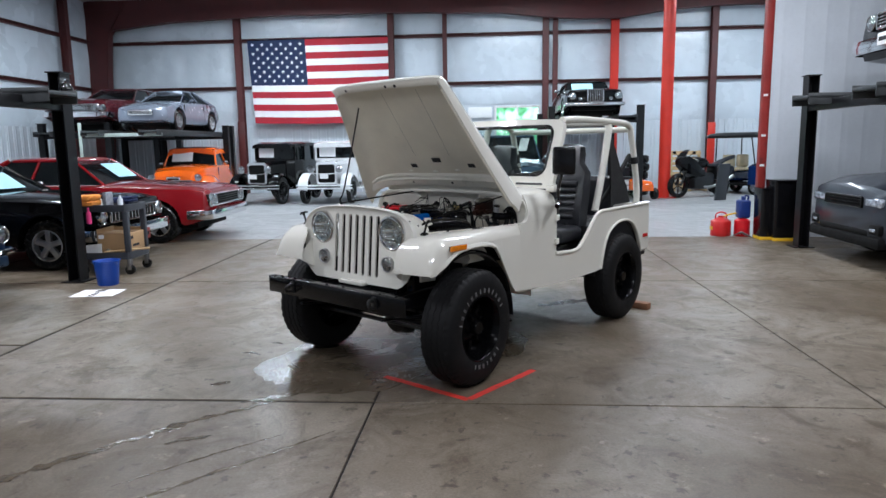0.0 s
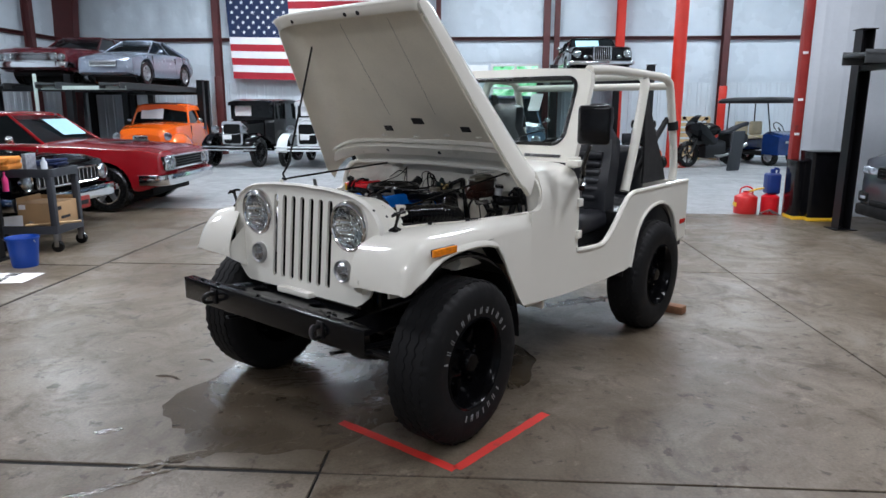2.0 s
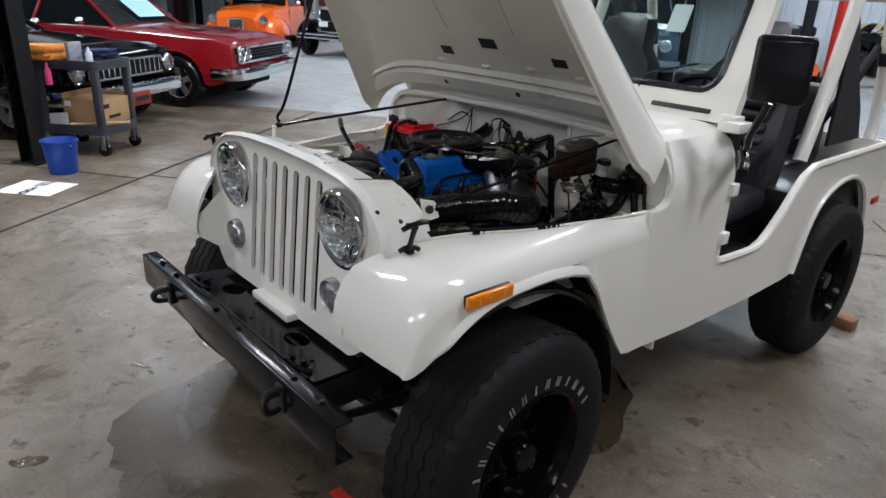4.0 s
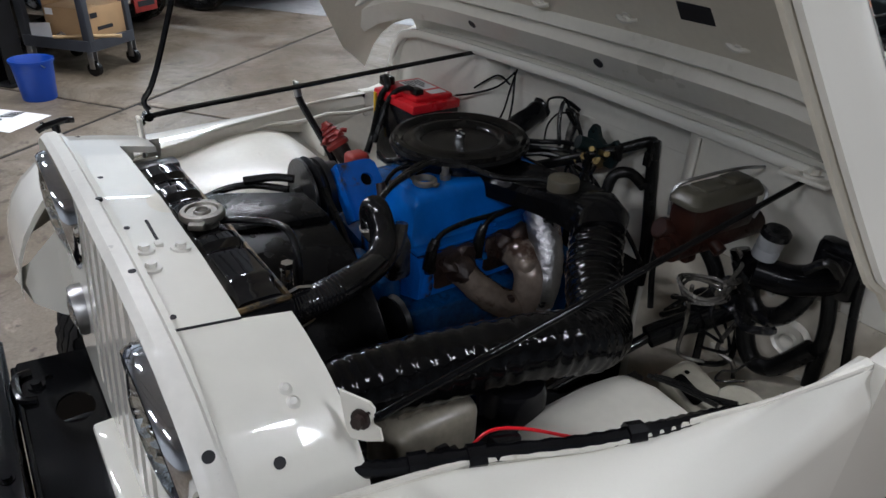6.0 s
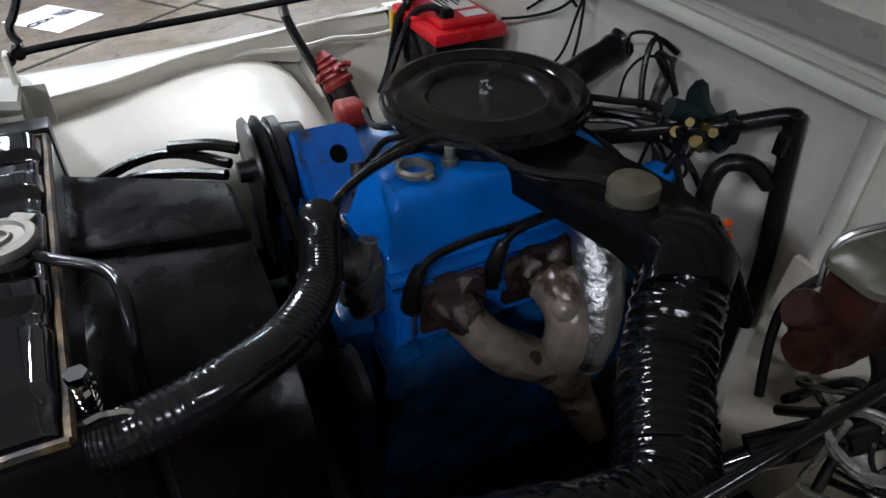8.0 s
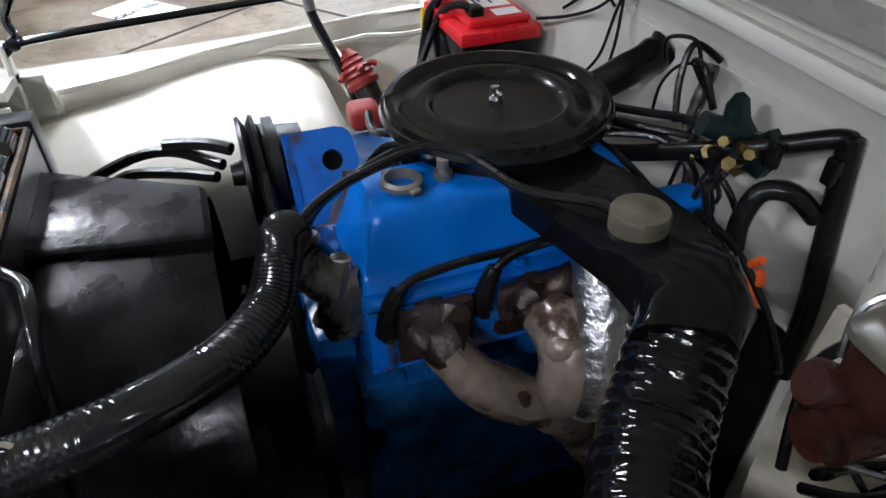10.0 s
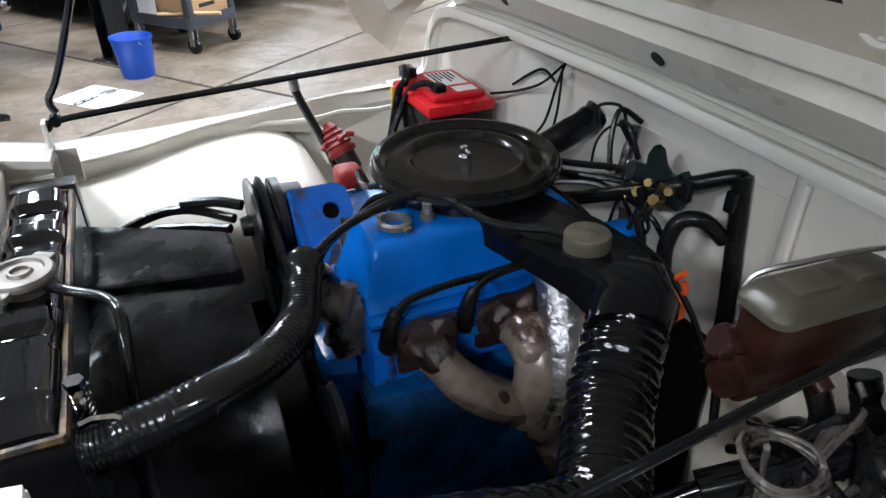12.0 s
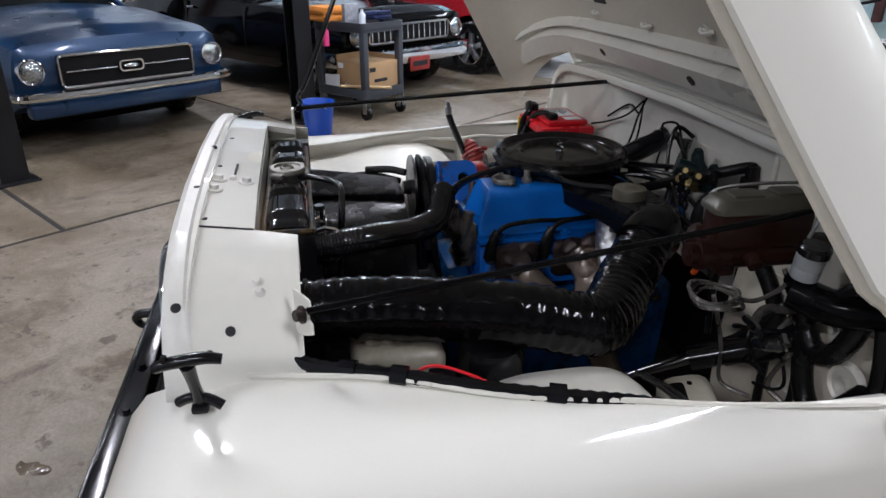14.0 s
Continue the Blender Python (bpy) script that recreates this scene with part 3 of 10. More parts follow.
# end frame: tapered corner column and haunched rafter
bm = bm_new()
for dv in (0.0, 0.3):
    loft(bm, [[Vector((-13.38, 22.8 + dv, z)), Vector((-13.38 + w, 22.8 + dv, z)), Vector((-13.38 + w, 22.82 + dv, z)), Vector((-13.38, 22.82 + dv, z))] for z, w in ((0, 0.45), (4.2, 0.66), (5.5, 0.78), (6.6, 1.5))])
box(bm, (-13.38, 22.82, 0), (-13.36, 23.1, 6.6))
loft(bm, [[Vector((-13.38 + w - 0.02, 22.8, z)), Vector((-13.38 + w, 22.8, z)), Vector((-13.38 + w, 23.12, z)), Vector((-13.38 + w - 0.02, 23.12, z))] for z, w in ((0, 0.45), (4.2, 0.66), (5.5, 0.78), (6.6, 1.5))])
part("corner_column", bm, STEELMAROON, wall_back)
bm = bm_new()
us = [(-13.3, 5.55), (-10.5, 5.86), (-7, 5.97), (-3, 5.97), (0.8, 5.86), (2.3, 5.68), (3.4, 5.6), (4.6, 5.58), (6.2, 5.80), (8, 5.9), (14.2, 5.9)]
loft(bm, [[Vector((u, 22.85, z)), Vector((u, 23.1, z)), Vector((u, 23.1, 6.62)), Vector((u, 22.85, 6.62))] for u, z in us])
part("rafter", bm, STEELMAROON, wall_back)

# left wall
bm = bm_new()
box(bm, (-13.8, -7.2, 0), (-13.42, DV + 0.2, 6.9))
wall_left = single("wall_left", bm, LINER, "steel hall side wall with white vinyl insulation and maroon girts", "wall", ROOM, kind="structure")
for i, (a, b) in enumerate(((-7, -1), (-1, 5), (5, 11), (11, 16.5), (16.5, 21.25), (21.25, 23.4))):
    billow("insulation_sheet", a, b, GZ, lambda p, z, d: Vector((-13.4 + d, p, z)), wall_left, 20 + i)
    if a > 0:
        bm = bm_new()
        h_post(bm, 0, 0, 0, 6.4, 0.2, 0.24)
        for v in bm.verts:
            v.co = Vector((-13.26 - v.co.y, a + v.co.x, v.co.z))
        part("post", bm, STEELMAROON, wall_left)
for z in (3.67, 5.27):
    c_girt((-13.4, -7, z), (-13.4, 23.4, z), wall_left, (1, 0, 0))
bm = bm_new()
ribbed(bm, -7, 23.4, 0, 2.32, lambda p, z, d: Vector((-13.39 + d, p, z)))
part("liner_panel", bm, LINER, wall_left, "white ribbed steel liner panel")

# partition beside the opening between the bays
PV = 11.17
bm = bm_new()
box(bm, (4.88, PV + 0.012, 0), (14.2, PV + 0.2, 6.9))
wall_partition = single("wall_partition", bm, LINER, "white ribbed steel partition wall with a maroon jamb", "wall", ROOM, kind="structure")
bm = bm_new()
ribbed(bm, 4.86, 14.2, 0, 6.6, lambda p, z, d: Vector((p, PV - d * 0.10, z)), 0.325)
part("ribbed_panel", bm, LINER, wall_partition)
bm = bm_new()
box(bm, (4.74, PV - 0.02, 0), (4.855, PV + 0.09, 6.6), 0.006)
part("jamb", bm, mat("faded_red_jamb", (0.30, 0.03, 0.025), 0.5, vary=0.2, scale=3, spots=((0.14, 0.03, 0.03), 3, 0.6)), wall_partition, "dull red painted steel jamb")
for z in (0.65, 1.15, 1.62, 2.25):
    bm = bm_new()
    box(bm, (4.75, PV - 0.026, z), (4.82, PV - 0.021, z + 0.035))
    part("sticker", bm, PAPER, wall_partition, "small pale sticker")
bm = bm_new()
box(bm, (14.2, -7.2, 0), (14.4, DV + 0.2, 6.9))
single("wall_right", bm, LINER, "plain white steel side wall", "wall", ROOM, kind="structure")
bm = bm_new()
box(bm, (-13.8, -7.4, 0), (14.4, -7.2, 6.9))
single("wall_front", bm, LINER, "plain white steel wall behind the walk", "wall", ROOM, kind="structure")
bm = bm_new()
box(bm, (-13.8, -7.4, 6.62), (14.4, DV + 0.2, 6.8))
for v in range(-6, 22, 2):
    box(bm, (-13.4, v, 6.44), (14.2, v + 0.07, 6.62))
single("ceiling", bm, mat("white_roof_insulation", (0.55, 0.56, 0.57), 0.6, vary=0.08, scale=1), "white insulated roof with purlins", "ceiling", ROOM, kind="structure")

# glazed sectional door in the back wall, greenery outside
door = thing("door_1", "white sectional door with glazed panels looking out on greenery", "door", ROOM)
door["kind"] = "structure"
bm = bm_new()
cols, rws = 2, 4
u0, u1 = DOOR_U0, DOOR_U1
for k in range(cols + 1):
    c = u0 + (u1 - u0) * k / cols
    box(bm, (c - 0.04, DV - 0.03, 0), (c + 0.04, DV + 0.05, DOOR_Z), 0.004)
for k in range(rws + 1):
    z = 0.02 + (DOOR_Z - 0.06) * k / rws
    box(bm, (u0 + 0.04, DV - 0.025, z - 0.035), (u1 - 0.04, DV + 0.045, z + 0.035), 0.004)
part("door_frame", bm, LAMPWHITE, door)
for i in range(cols):
    for k in range(rws):
        bm = bm_new()
        w, h = (u1 - u0) / cols, (DOOR_Z - 0.06) / rws
        box(bm, (u0 + w * i + 0.03, DV + 0.005, 0.04 + h * k), (u0 + w * (i + 1) - 0.03, DV + 0.013, h * (k + 1) - 0.02))
        part("pane", bm, CLEAR, door).visible_shadow = False
bm = bm_new()
box(bm, (-0.32, DV - 0.09, 2.5), (0.5, DV - 0.06, 2.86), 0.01)
box(bm, (-0.26, DV - 0.094, 2.54), (0.44, DV - 0.0905, 2.82), 0.002)
single("wall_sign", bm, PAPER, "white panel hung on the insulated back wall", "sign", ROOM)
# The board glows by itself: daylight on the trees is put into emission.
GREENS = bpy.data.materials.new("glowing_daylit_trees")
GREENS.use_nodes = True
gt = GREENS.node_tree
gs = gt.nodes["Principled BSDF"]
gn = gt.nodes.new("ShaderNodeTexNoise")
gn.inputs["Scale"].default_value, gn.inputs["Detail"].default_value = 2.2, 9
gc = gt.nodes.new("ShaderNodeTexCoord")
gt.links.new(gc.outputs["Object"], gn.inputs["Vector"])
gr = gt.nodes.new("ShaderNodeValToRGB")
gr.color_ramp.elements[0].position, gr.color_ramp.elements[0].color = 0.38, (0.03, 0.16, 0.06, 1)
gr.color_ramp.elements[1].position, gr.color_ramp.elements[1].color = 0.62, (0.75, 0.95, 0.85, 1)
e2 = gr.color_ramp.elements.new(0.5)
e2.color = (0.16, 0.55, 0.28, 1)
gt.links.new(gn.outputs["Fac"], gr.inputs[0])
gt.links.new(gr.outputs[0], gs.inputs["Base Color"])
gt.links.new(gr.outputs[0], gs.inputs["Emission Color"])
gs.inputs["Emission Strength"].default_value = 1.6
bm = bm_new()
box(bm, (-4, 27, -0.3), (7, 27.1, 6))
single("backdrop", bm, GREENS, "glowing backdrop of sunlit trees outside the glazed door", "trees", ROOM, kind="structure")

# flag
FLAG_RED = mat("flag_red", (0.37, 0.013, 0.026), 0.8, vary=0.06, bump=0.1, scale=3, fine=200)
FLAG_WHITE = mat("flag_white", (0.74, 0.73, 0.74), 0.8, vary=0.04, bump=0.1, scale=3, fine=200)
FLAG_BLUE = mat("flag_blue", (0.007, 0.018, 0.062), 0.8, vary=0.1, bump=0.1, scale=3, fine=200)
flag = thing("flag", "large stars and stripes cloth flag hung flat on the back wall", "flag", ROOM)
F0, F1, FZ0, FZ1 = -7.84, -2.99, 2.44, 5.22
FH = (FZ1 - FZ0) / 13


def flag_at(a, z, d=0.0):
    sag = 0.05 * math.sin(math.pi * (a - F0) / (F1 - F0)) * (FZ1 - z) / (FZ1 - FZ0)
    shear = 0.14 * (FZ1 - z) / (FZ1 - FZ0) * (F1 - a) / (F1 - F0)
    wave = 0.02 * noise.noise(Vector((a * 0.9, z * 1.3, 4.0))) + 0.012 * math.sin(a * 5 + z * 0.7)
    return Vector((a + shear, DV - 0.42 - wave - d, z - sag))


def flag_sheet(name, a0, a1, z0, z1, mm, d=0.0):
    bm = bm_new()
    n = max(2, int((a1 - a0) / 0.12))
    nz = max(1, int((z1 - z0) / 0.2))
    rows = [[bm.verts.new(flag_at(a0 + (a1 - a0) * i / n, z0 + (z1 - z0) * k / nz, d)) for i in range(n + 1)] for k in range(nz + 1)]
    for p, q in zip(rows, rows[1:]):
        for i in range(n):
            bm.faces.new((p[i], p[i + 1], q[i + 1], q[i]))
    part(name, bm, mm, flag)


for k in range(13):
    zt = FZ1 - FH * k
    flag_sheet("stripe", F0 + (2.0 if k < 7 else 0.0), F1, zt - FH, zt, FLAG_RED if k % 2 == 0 else FLAG_WHITE)
flag_sheet("canton", F0, F0 + 2.0, FZ1 - 7 * FH, FZ1, FLAG_BLUE)
star_me = None
for r in range(9):
    for c in range(6 if r % 2 == 0 else 5):
        a = F0 + 2.0 * (0.083 + (c + (0.0 if r % 2 == 0 else 0.5)) / 6.0)
        z = FZ1 - 7 * FH * (0.1 + r / 10.0)
        if star_me is None:
            bm = bm_new()
            pts = []
            for q in range(10):
                rr, an = (0.066 if q % 2 == 0 else 0.027), math.pi / 2 + q * math.pi / 5
                pts.append((rr * math.cos(an), rr * math.sin(an)))
            plate(bm, pts, [], lambda x, y, dd: Vector((x, -dd, y)), 0.004)
            so = part("star", bm, FLAG_WHITE, flag)
            star_me = so.data
        else:
            so = new("star", star_me)
            so.parent = flag
        so.location = flag_at(a, z, 0.006)

# interior red column
col = thing("column", "bright red painted round steel roof column on a base plate", "column", room(5.38, 19.5))
col["kind"] = "structure"
bm = bm_new()
cyl(bm, (0, 0, 0.02), (0, 0, 6.6), 0.165, seg=28)
part("shaft", bm, STEELRED, col)
bm = bm_new()
box(bm, (-0.28, -0.28, 0), (0.28, 0.28, 0.025), 0.004)
part("base_plate", bm, STEELRED, col)

# ---- the off-road vehicle: X to its left side, Y to its rear, grille at Y = 0 ----
car0 = thing("off_road_vehicle", "cream-white open off-road vehicle with raised bonnet and black wheels", "car", pose(-3.0, 3.335, 0))


def gy(z):
    return (z - 0.95) * 0.09 + 0.008


def arch_z(x):
    x = abs(x)
    pts = [(0, 1.160), (0.2, 1.155), (0.32, 1.143), (0.38, 1.132), (0.43, 1.114), (0.47, 1.092), (0.50, 1.064), (0.525, 1.024), (0.54, 0.98), (0.545, 0.95)]
    for (a, b), (c, d) in zip(pts, pts[1:]):
        if x <= c:
            return b + (d - b) * (x - a) / (c - a)
    return 0.95


# grille panel with seven slots
bm = bm_new()
outline = [(x, arch_z(x)) for x in [k * 0.015 for k in range(-36, 37)]]
outline = outline + [(0.535, 0.86), (0.515, 0.78), (0.48, 0.70), (0.43, 0.66), (0.40, 0.645), (-0.40, 0.645), (-0.43, 0.66), (-0.48, 0.70), (-0.515, 0.78), (-0.535, 0.86)]
holes = [circle(s * 0.338, 0.997, 0.097, 32) for s in (-1, 1)] + [circle(s * 0.312, 0.795, 0.046, 20) for s in (-1, 1)]
for k in range(7):
    cx = (k - 3) * 0.0665 + 0.004
    holes.append(rrect(cx - 0.0165, cx + 0.0165, 0.695, 1.10, 0.0160, 4))
plate(bm, outline, holes, lambda a, b, d: Vector((a, gy(b) + d, b)), 0.013)
grille = part("grille_panel", bm, CREAM, car0)
# Black board behind the slots; their inner shade is put into its colour.
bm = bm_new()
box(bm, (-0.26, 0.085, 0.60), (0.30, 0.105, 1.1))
part("radiator_core", bm, HOLLOW_BLACK, car0)
bm = bm_new()
box(bm, (-0.13, -0.055, 0.632), (0.11, 0.02, 0.66), 0.008)
part("grille_tab", bm, CREAM, car0)


# top of the radiator support: sheets behind the grille, cut out for the radiator
def arch_sheet(bm, x0, x1, y0, y1, dz=0.0, th=0.012):
    n = max(6, int((x1 - x0) / 0.008))
    rings = []
    for i in range(n + 1):
        x = x0 + (x1 - x0) * i / n
        z = arch_z(x) + dz
        rings.append([Vector((x, y0, z)), Vector((x, y1, z - 0.012)), Vector((x, y1, z - 0.012 - th)), Vector((x, y0, z - th))])
    loft(bm, rings)


bm = bm_new()
arch_sheet(bm, -0.54, 0.54, 0.03, 0.112, -0.006)
arch_sheet(bm, 0.338, 0.54, 0.112, 0.172, -0.018)
arch_sheet(bm, -0.54, -0.262, 0.112, 0.172, -0.018)
box(bm, (-0.262, 0.108, 1.07), (0.338, 0.112, 1.118))
box(bm, (0.334, 0.112, 1.05), (0.340, 0.172, 1.10))
box(bm, (-0.264, 0.112, 1.05), (-0.258, 0.172, 1.10))
for s in (-1, 1):
    loft(bm, [[Vector((s * x, 0.03, z)), Vector((s * x, 0.172, z - 0.01)), Vector((s * (x - 0.012), 0.172, z - 0.01)), Vector((s * (x - 0.012), 0.03, z))] for x, z in ((0.54, 0.955), (0.56, 0.90), (0.56, 0.70))])
part("radiator_support", bm, SUPPORT, car0)
bm = bm_new()
tube(bm, [(0.338, y, arch_z(0.338) - 0.0055 - 0.012 * (y - 0.03) / 0.082) for y in (0.034, 0.06, 0.085, 0.111)], 0.0018, 6, 3)
part("panel_seam", bm, INK, car0, "dark seam across the support panel")
# Half disc laid on the sheet; the recess's shade is put into its colour.
bm = bm_new()
bm.faces.new([bm.verts.new((0.032 + 0.036 * math.cos(a), 0.1125 - 0.024 * math.sin(a), arch_z(0.032 + 0.036 * math.cos(a)) - 0.0172 + 0.0035 * math.sin(a))) for a in [math.pi * k / 14 for k in range(15)]])
bmesh.ops.solidify(bm, geom=bm.faces[:], thickness=0.0015)
part("filler_notch", bm, CREAM_DULL_SHADED, car0, "half-round notch beside the filler cap, its shade painted on")
bm = bm_new()
rings = []
for i in range(91):
    x = -0.538 + 1.076 * i / 90
    z = arch_z(x)
    rings.append([Vector((x, y, z + d)) for y, d in ((0.002, -0.004), (0.012, 0.004), (0.028, 0.004), (0.036, -0.005))])
loft(bm, rings)
part("hood_rest_rim", bm, SCUFF, car0, "scuffed painted rim along the grille top")
bm = bm_new()
for x, y in ((0.228, 0.024), (0.315, 0.042), (0.10, 0.045), (-0.09, 0.05), (-0.36, 0.06), (0.02, 0.030)):
    z = arch_z(x) - 0.006 - 0.012 * max(0.0, y - 0.03) / 0.082 if y > 0.036 else arch_z(x) + 0.004
    cyl(bm, (x, y, z - 0.004), (x, y, z + 0.0004), 0.0048, seg=12)
part("mount_hole", bm, INK, car0)
bm = bm_new()
for x, y in ((0.170, 0.050), (0.175, 0.093), (0.214, 0.047)):
    z = arch_z(x) - 0.006 - 0.012 * (y - 0.03) / 0.082
    p, d = Vector((x, y, z)), Vector(((arch_z(x - 0.01) - arch_z(x + 0.01)) / 0.02, 0.146, 1)).normalized()
    cyl(bm, p - d * 0.002, p + d * 0.003, 0.0135, 0.0125, 18)
    cyl(bm, p, p + d * 0.0095, 0.0075, 0.0068, 6)
for x, y in ((0.441, 0.117), (0.456, 0.119)):
    z = arch_z(x) - 0.018
    p, d = Vector((x, y, z)), Vector(((arch_z(x - 0.01) - arch_z(x + 0.01)) / 0.02, 0, 1)).normalized()
    cyl(bm, p - d * 0.002, p + d * 0.0045, 0.0085, 0.004, 12)
box(bm, (0.150, 0.066, 1.140), (0.164, 0.076, 1.1485), 0.002)
part("support_bolt", bm, SCUFF, car0)
bm = bm_new()
tube(bm, [(x, 0.0735 - 0.02 * (x - 0.1), arch_z(x) - 0.0058 - 0.012 * 0.0435 / 0.082) for x in (0.085, 0.105, 0.128, 0.149)], 0.0022, 6, 3)
part("support_slit", bm, INK, car0, "dark slit in the support panel")
bm = bm_new()
plate(bm, [(0.166, 1.092), (0.204, 1.074), (0.209, 1.066), (0.207, 1.058), (0.203, 1.055), (0.203, 1.049), (0.211, 1.043), (0.212, 1.030), (0.190, 1.031), (0.166, 1.037)], [circle(0.200, 1.062, 0.0028, 10)], lambda a, b, d: Vector((0.475 + (1.09 - b) * 0.31 + (a - 0.166) * 0.8 + d * 0.5, 0.166 + (a - 0.166) * 0.45 - d * 0.85, b + (a - 0.166) * 0.5)), 0.003)
clip_ob = part("support_clip", bm, CREAM_BAY, car0, "cream clip with a rusty screw")
bm = bm_new()
bolt(bm, (0.505, 0.1745, 1.069), (0.5, -0.85, 0.15), 0.0075, 0.009)
part("rusty_screw", bm, RUSTY, clip_ob, "rusty brown hexagon screw")
bm = bm_new()
for x, y in ((0.499, 0.083), (0.484, 0.020)):
    p = Vector((x, y, arch_z(x) - 0.012 * max(0.0, y - 0.03) / 0.082 - (0.006 if y > 0.03 else -0.004)))
    d = Vector((0.62, 0, 0.78))
    cyl(bm, p - d * 0.004, p + d * 0.0012, 0.0065, seg=14)
part("mount_hole", bm, INK, car0)

# headlights and parking lights
for s in (-1, 1):
    m = pose(s * 0.338, 0.018, 0.997) @ pose(0, 0, 0, 90, 0, 0) @ pose(0, 0, 0, 4, 0, 0)
    bm = bm_new()
    lathe(bm, [(0.116, -0.02), (0.116, 0.012), (0.1145, 0.020), (0.110, 0.0255), (0.102, 0.0265), (0.097, 0.022), (0.095, 0.0)], m, 48)
    hl = part("headlight", bm, CHROME, car0, "round headlight with chrome bezel")
    bm = bm_new()
    # fluted reflector glass: concave bowl seen through prisms
    rings, N = [], 14
    for i in range(N + 1):
        r = 0.0895 * i / N
        ring = []
        for q in range(56):
            a = q * math.tau / 56
            x, y = r * math.cos(a), r * math.sin(a)
            flute = 0.0045 * abs(math.sin(x * 170)) + 0.006 * (abs(math.sin(y * 110 + 0.6)) if y < 0.015 else 0.25) + (0.012 if r < 0.016 else 0.0)
            ring.append(m @ Vector((x * 1.03, y * 1.03, -0.030 + 5.2 * r * r + flute)))
        rings.append(ring)
    loft(bm, rings, True, False)
    part("reflector", bm, LAMPGLASS, hl)
    bm = bm_new()
    lathe(bm, [(0.0965, 0.021), (0.08, 0.029), (0.055, 0.035), (0.028, 0.038), (0.001, 0.0385)], m, 36)
    part("lens", bm, CLEAR, hl).visible_shadow = False
    m = pose(s * 0.312, 0.0, 0.795) @ pose(0, 0, 0, 90, 0, 0)
    bm = bm_new()
    lathe(bm, [(0.052, -0.02), (0.052, 0.018), (0.048, 0.026), (0.044, 0.022), (0.043, -0.01)], m, 28)
    pl = part("parking_light", bm, STEEL, car0, "round parking light under the headlight")
    bm = bm_new()
    lathe(bm, [(0.0435, 0.02), (0.035, 0.028), (0.018, 0.033), (0.001, 0.034)], m, 24)
    part("lens", bm, PARKGLASS, pl)

# front fenders
TOPY = [(-0.10, 0.785), (-0.097, 0.815), (-0.088, 0.862), (-0.068, 0.908), (-0.04, 0.945), (-0.005, 0.974), (0.03, 0.990), (0.09, 0.998), (0.18, 1.0), (0.32, 1.0), (0.5, 1.001), (0.66, 1.003), (0.76, 1.004), (0.86, 1.005)]
LIPY = [(-0.10, 0.775), (-0.085, 0.768), (-0.05, 0.775), (0.0, 0.80), (0.08, 0.85), (0.16, 0.887), (0.28, 0.903), (0.45, 0.902), (0.55, 0.875), (0.64, 0.77), (0.70, 0.67), (0.77, 0.565), (0.80, 0.53), (0.86, 0.525)]


def interp(tab, x):
    for (a, b), (c, d) in zip(tab, tab[1:]):
        if x <= c:
            return b + (d - b) * max(0, (x - a)) / (c - a)
    return tab[-1][1]


def fender(s):
    bm = bm_new()
    ys = [-0.10, -0.097, -0.088, -0.068, -0.04, -0.005, 0.03, 0.06, 0.09, 0.14, 0.19, 0.25, 0.32, 0.4, 0.48, 0.55, 0.6, 0.64, 0.68, 0.72, 0.76, 0.80, 0.86]
    rings = []
    for y in ys:
        zt, zl = interp(TOPY, y), interp(LIPY, y)
        xin = interp([(-0.10, 0.45), (-0.05, 0.455), (-0.02, 0.48), (0.02, 0.522), (0.10, 0.528), (0.175, 0.538), (0.27, 0.568), (0.34, 0.602), (0.41, 0.632), (0.57, 0.675), (0.67, 0.703), (0.84, 0.735), (0.86, 0.737)], y)
        h = max(0.004, zt - zl)
        top = [(xin, zt - (0.004 if y > 0.05 else 0.0)), (xin + (0.71 - xin) * 0.4, zt), (xin + (0.71 - xin) * 0.8, zt - 0.004), (max(0.71, xin + 0.002), zt - min(0.012, h * 0.3)), (max(0.74, xin + 0.004), zt - min(0.034, h * 0.5)), (0.754, zt - min(0.065, h * 0.7)), (0.757, zt - min(0.085, h * 0.85))]
        if 0.0 < y < 0.64:
            top += [(0.757, zl + 0.026), (0.768, zl + 0.014), (0.771, zl + 0.004), (0.766, zl - 0.004)]
        else:
            top += [(0.757, zl + h * 0.12), (0.757, zl + h * 0.06), (0.757, zl + h * 0.03), (0.757, zl)]
        inn = [(0.745, zl + 0.001), (0.742, zt - min(0.08, h * 0.7)), (min(0.74, xin + (0.71 - xin) * 0.8 + 0.001), zt - min(0.03, h * 0.6) - 0.006), (xin + (0.71 - xin) * 0.4, zt - 0.014), (xin, zt - 0.018)]
        rings.append([Vector((s * x, y, z)) for x, z in top + inn])
    loft(bm, rings)
    return part("front_fender", bm, CREAM, car0)


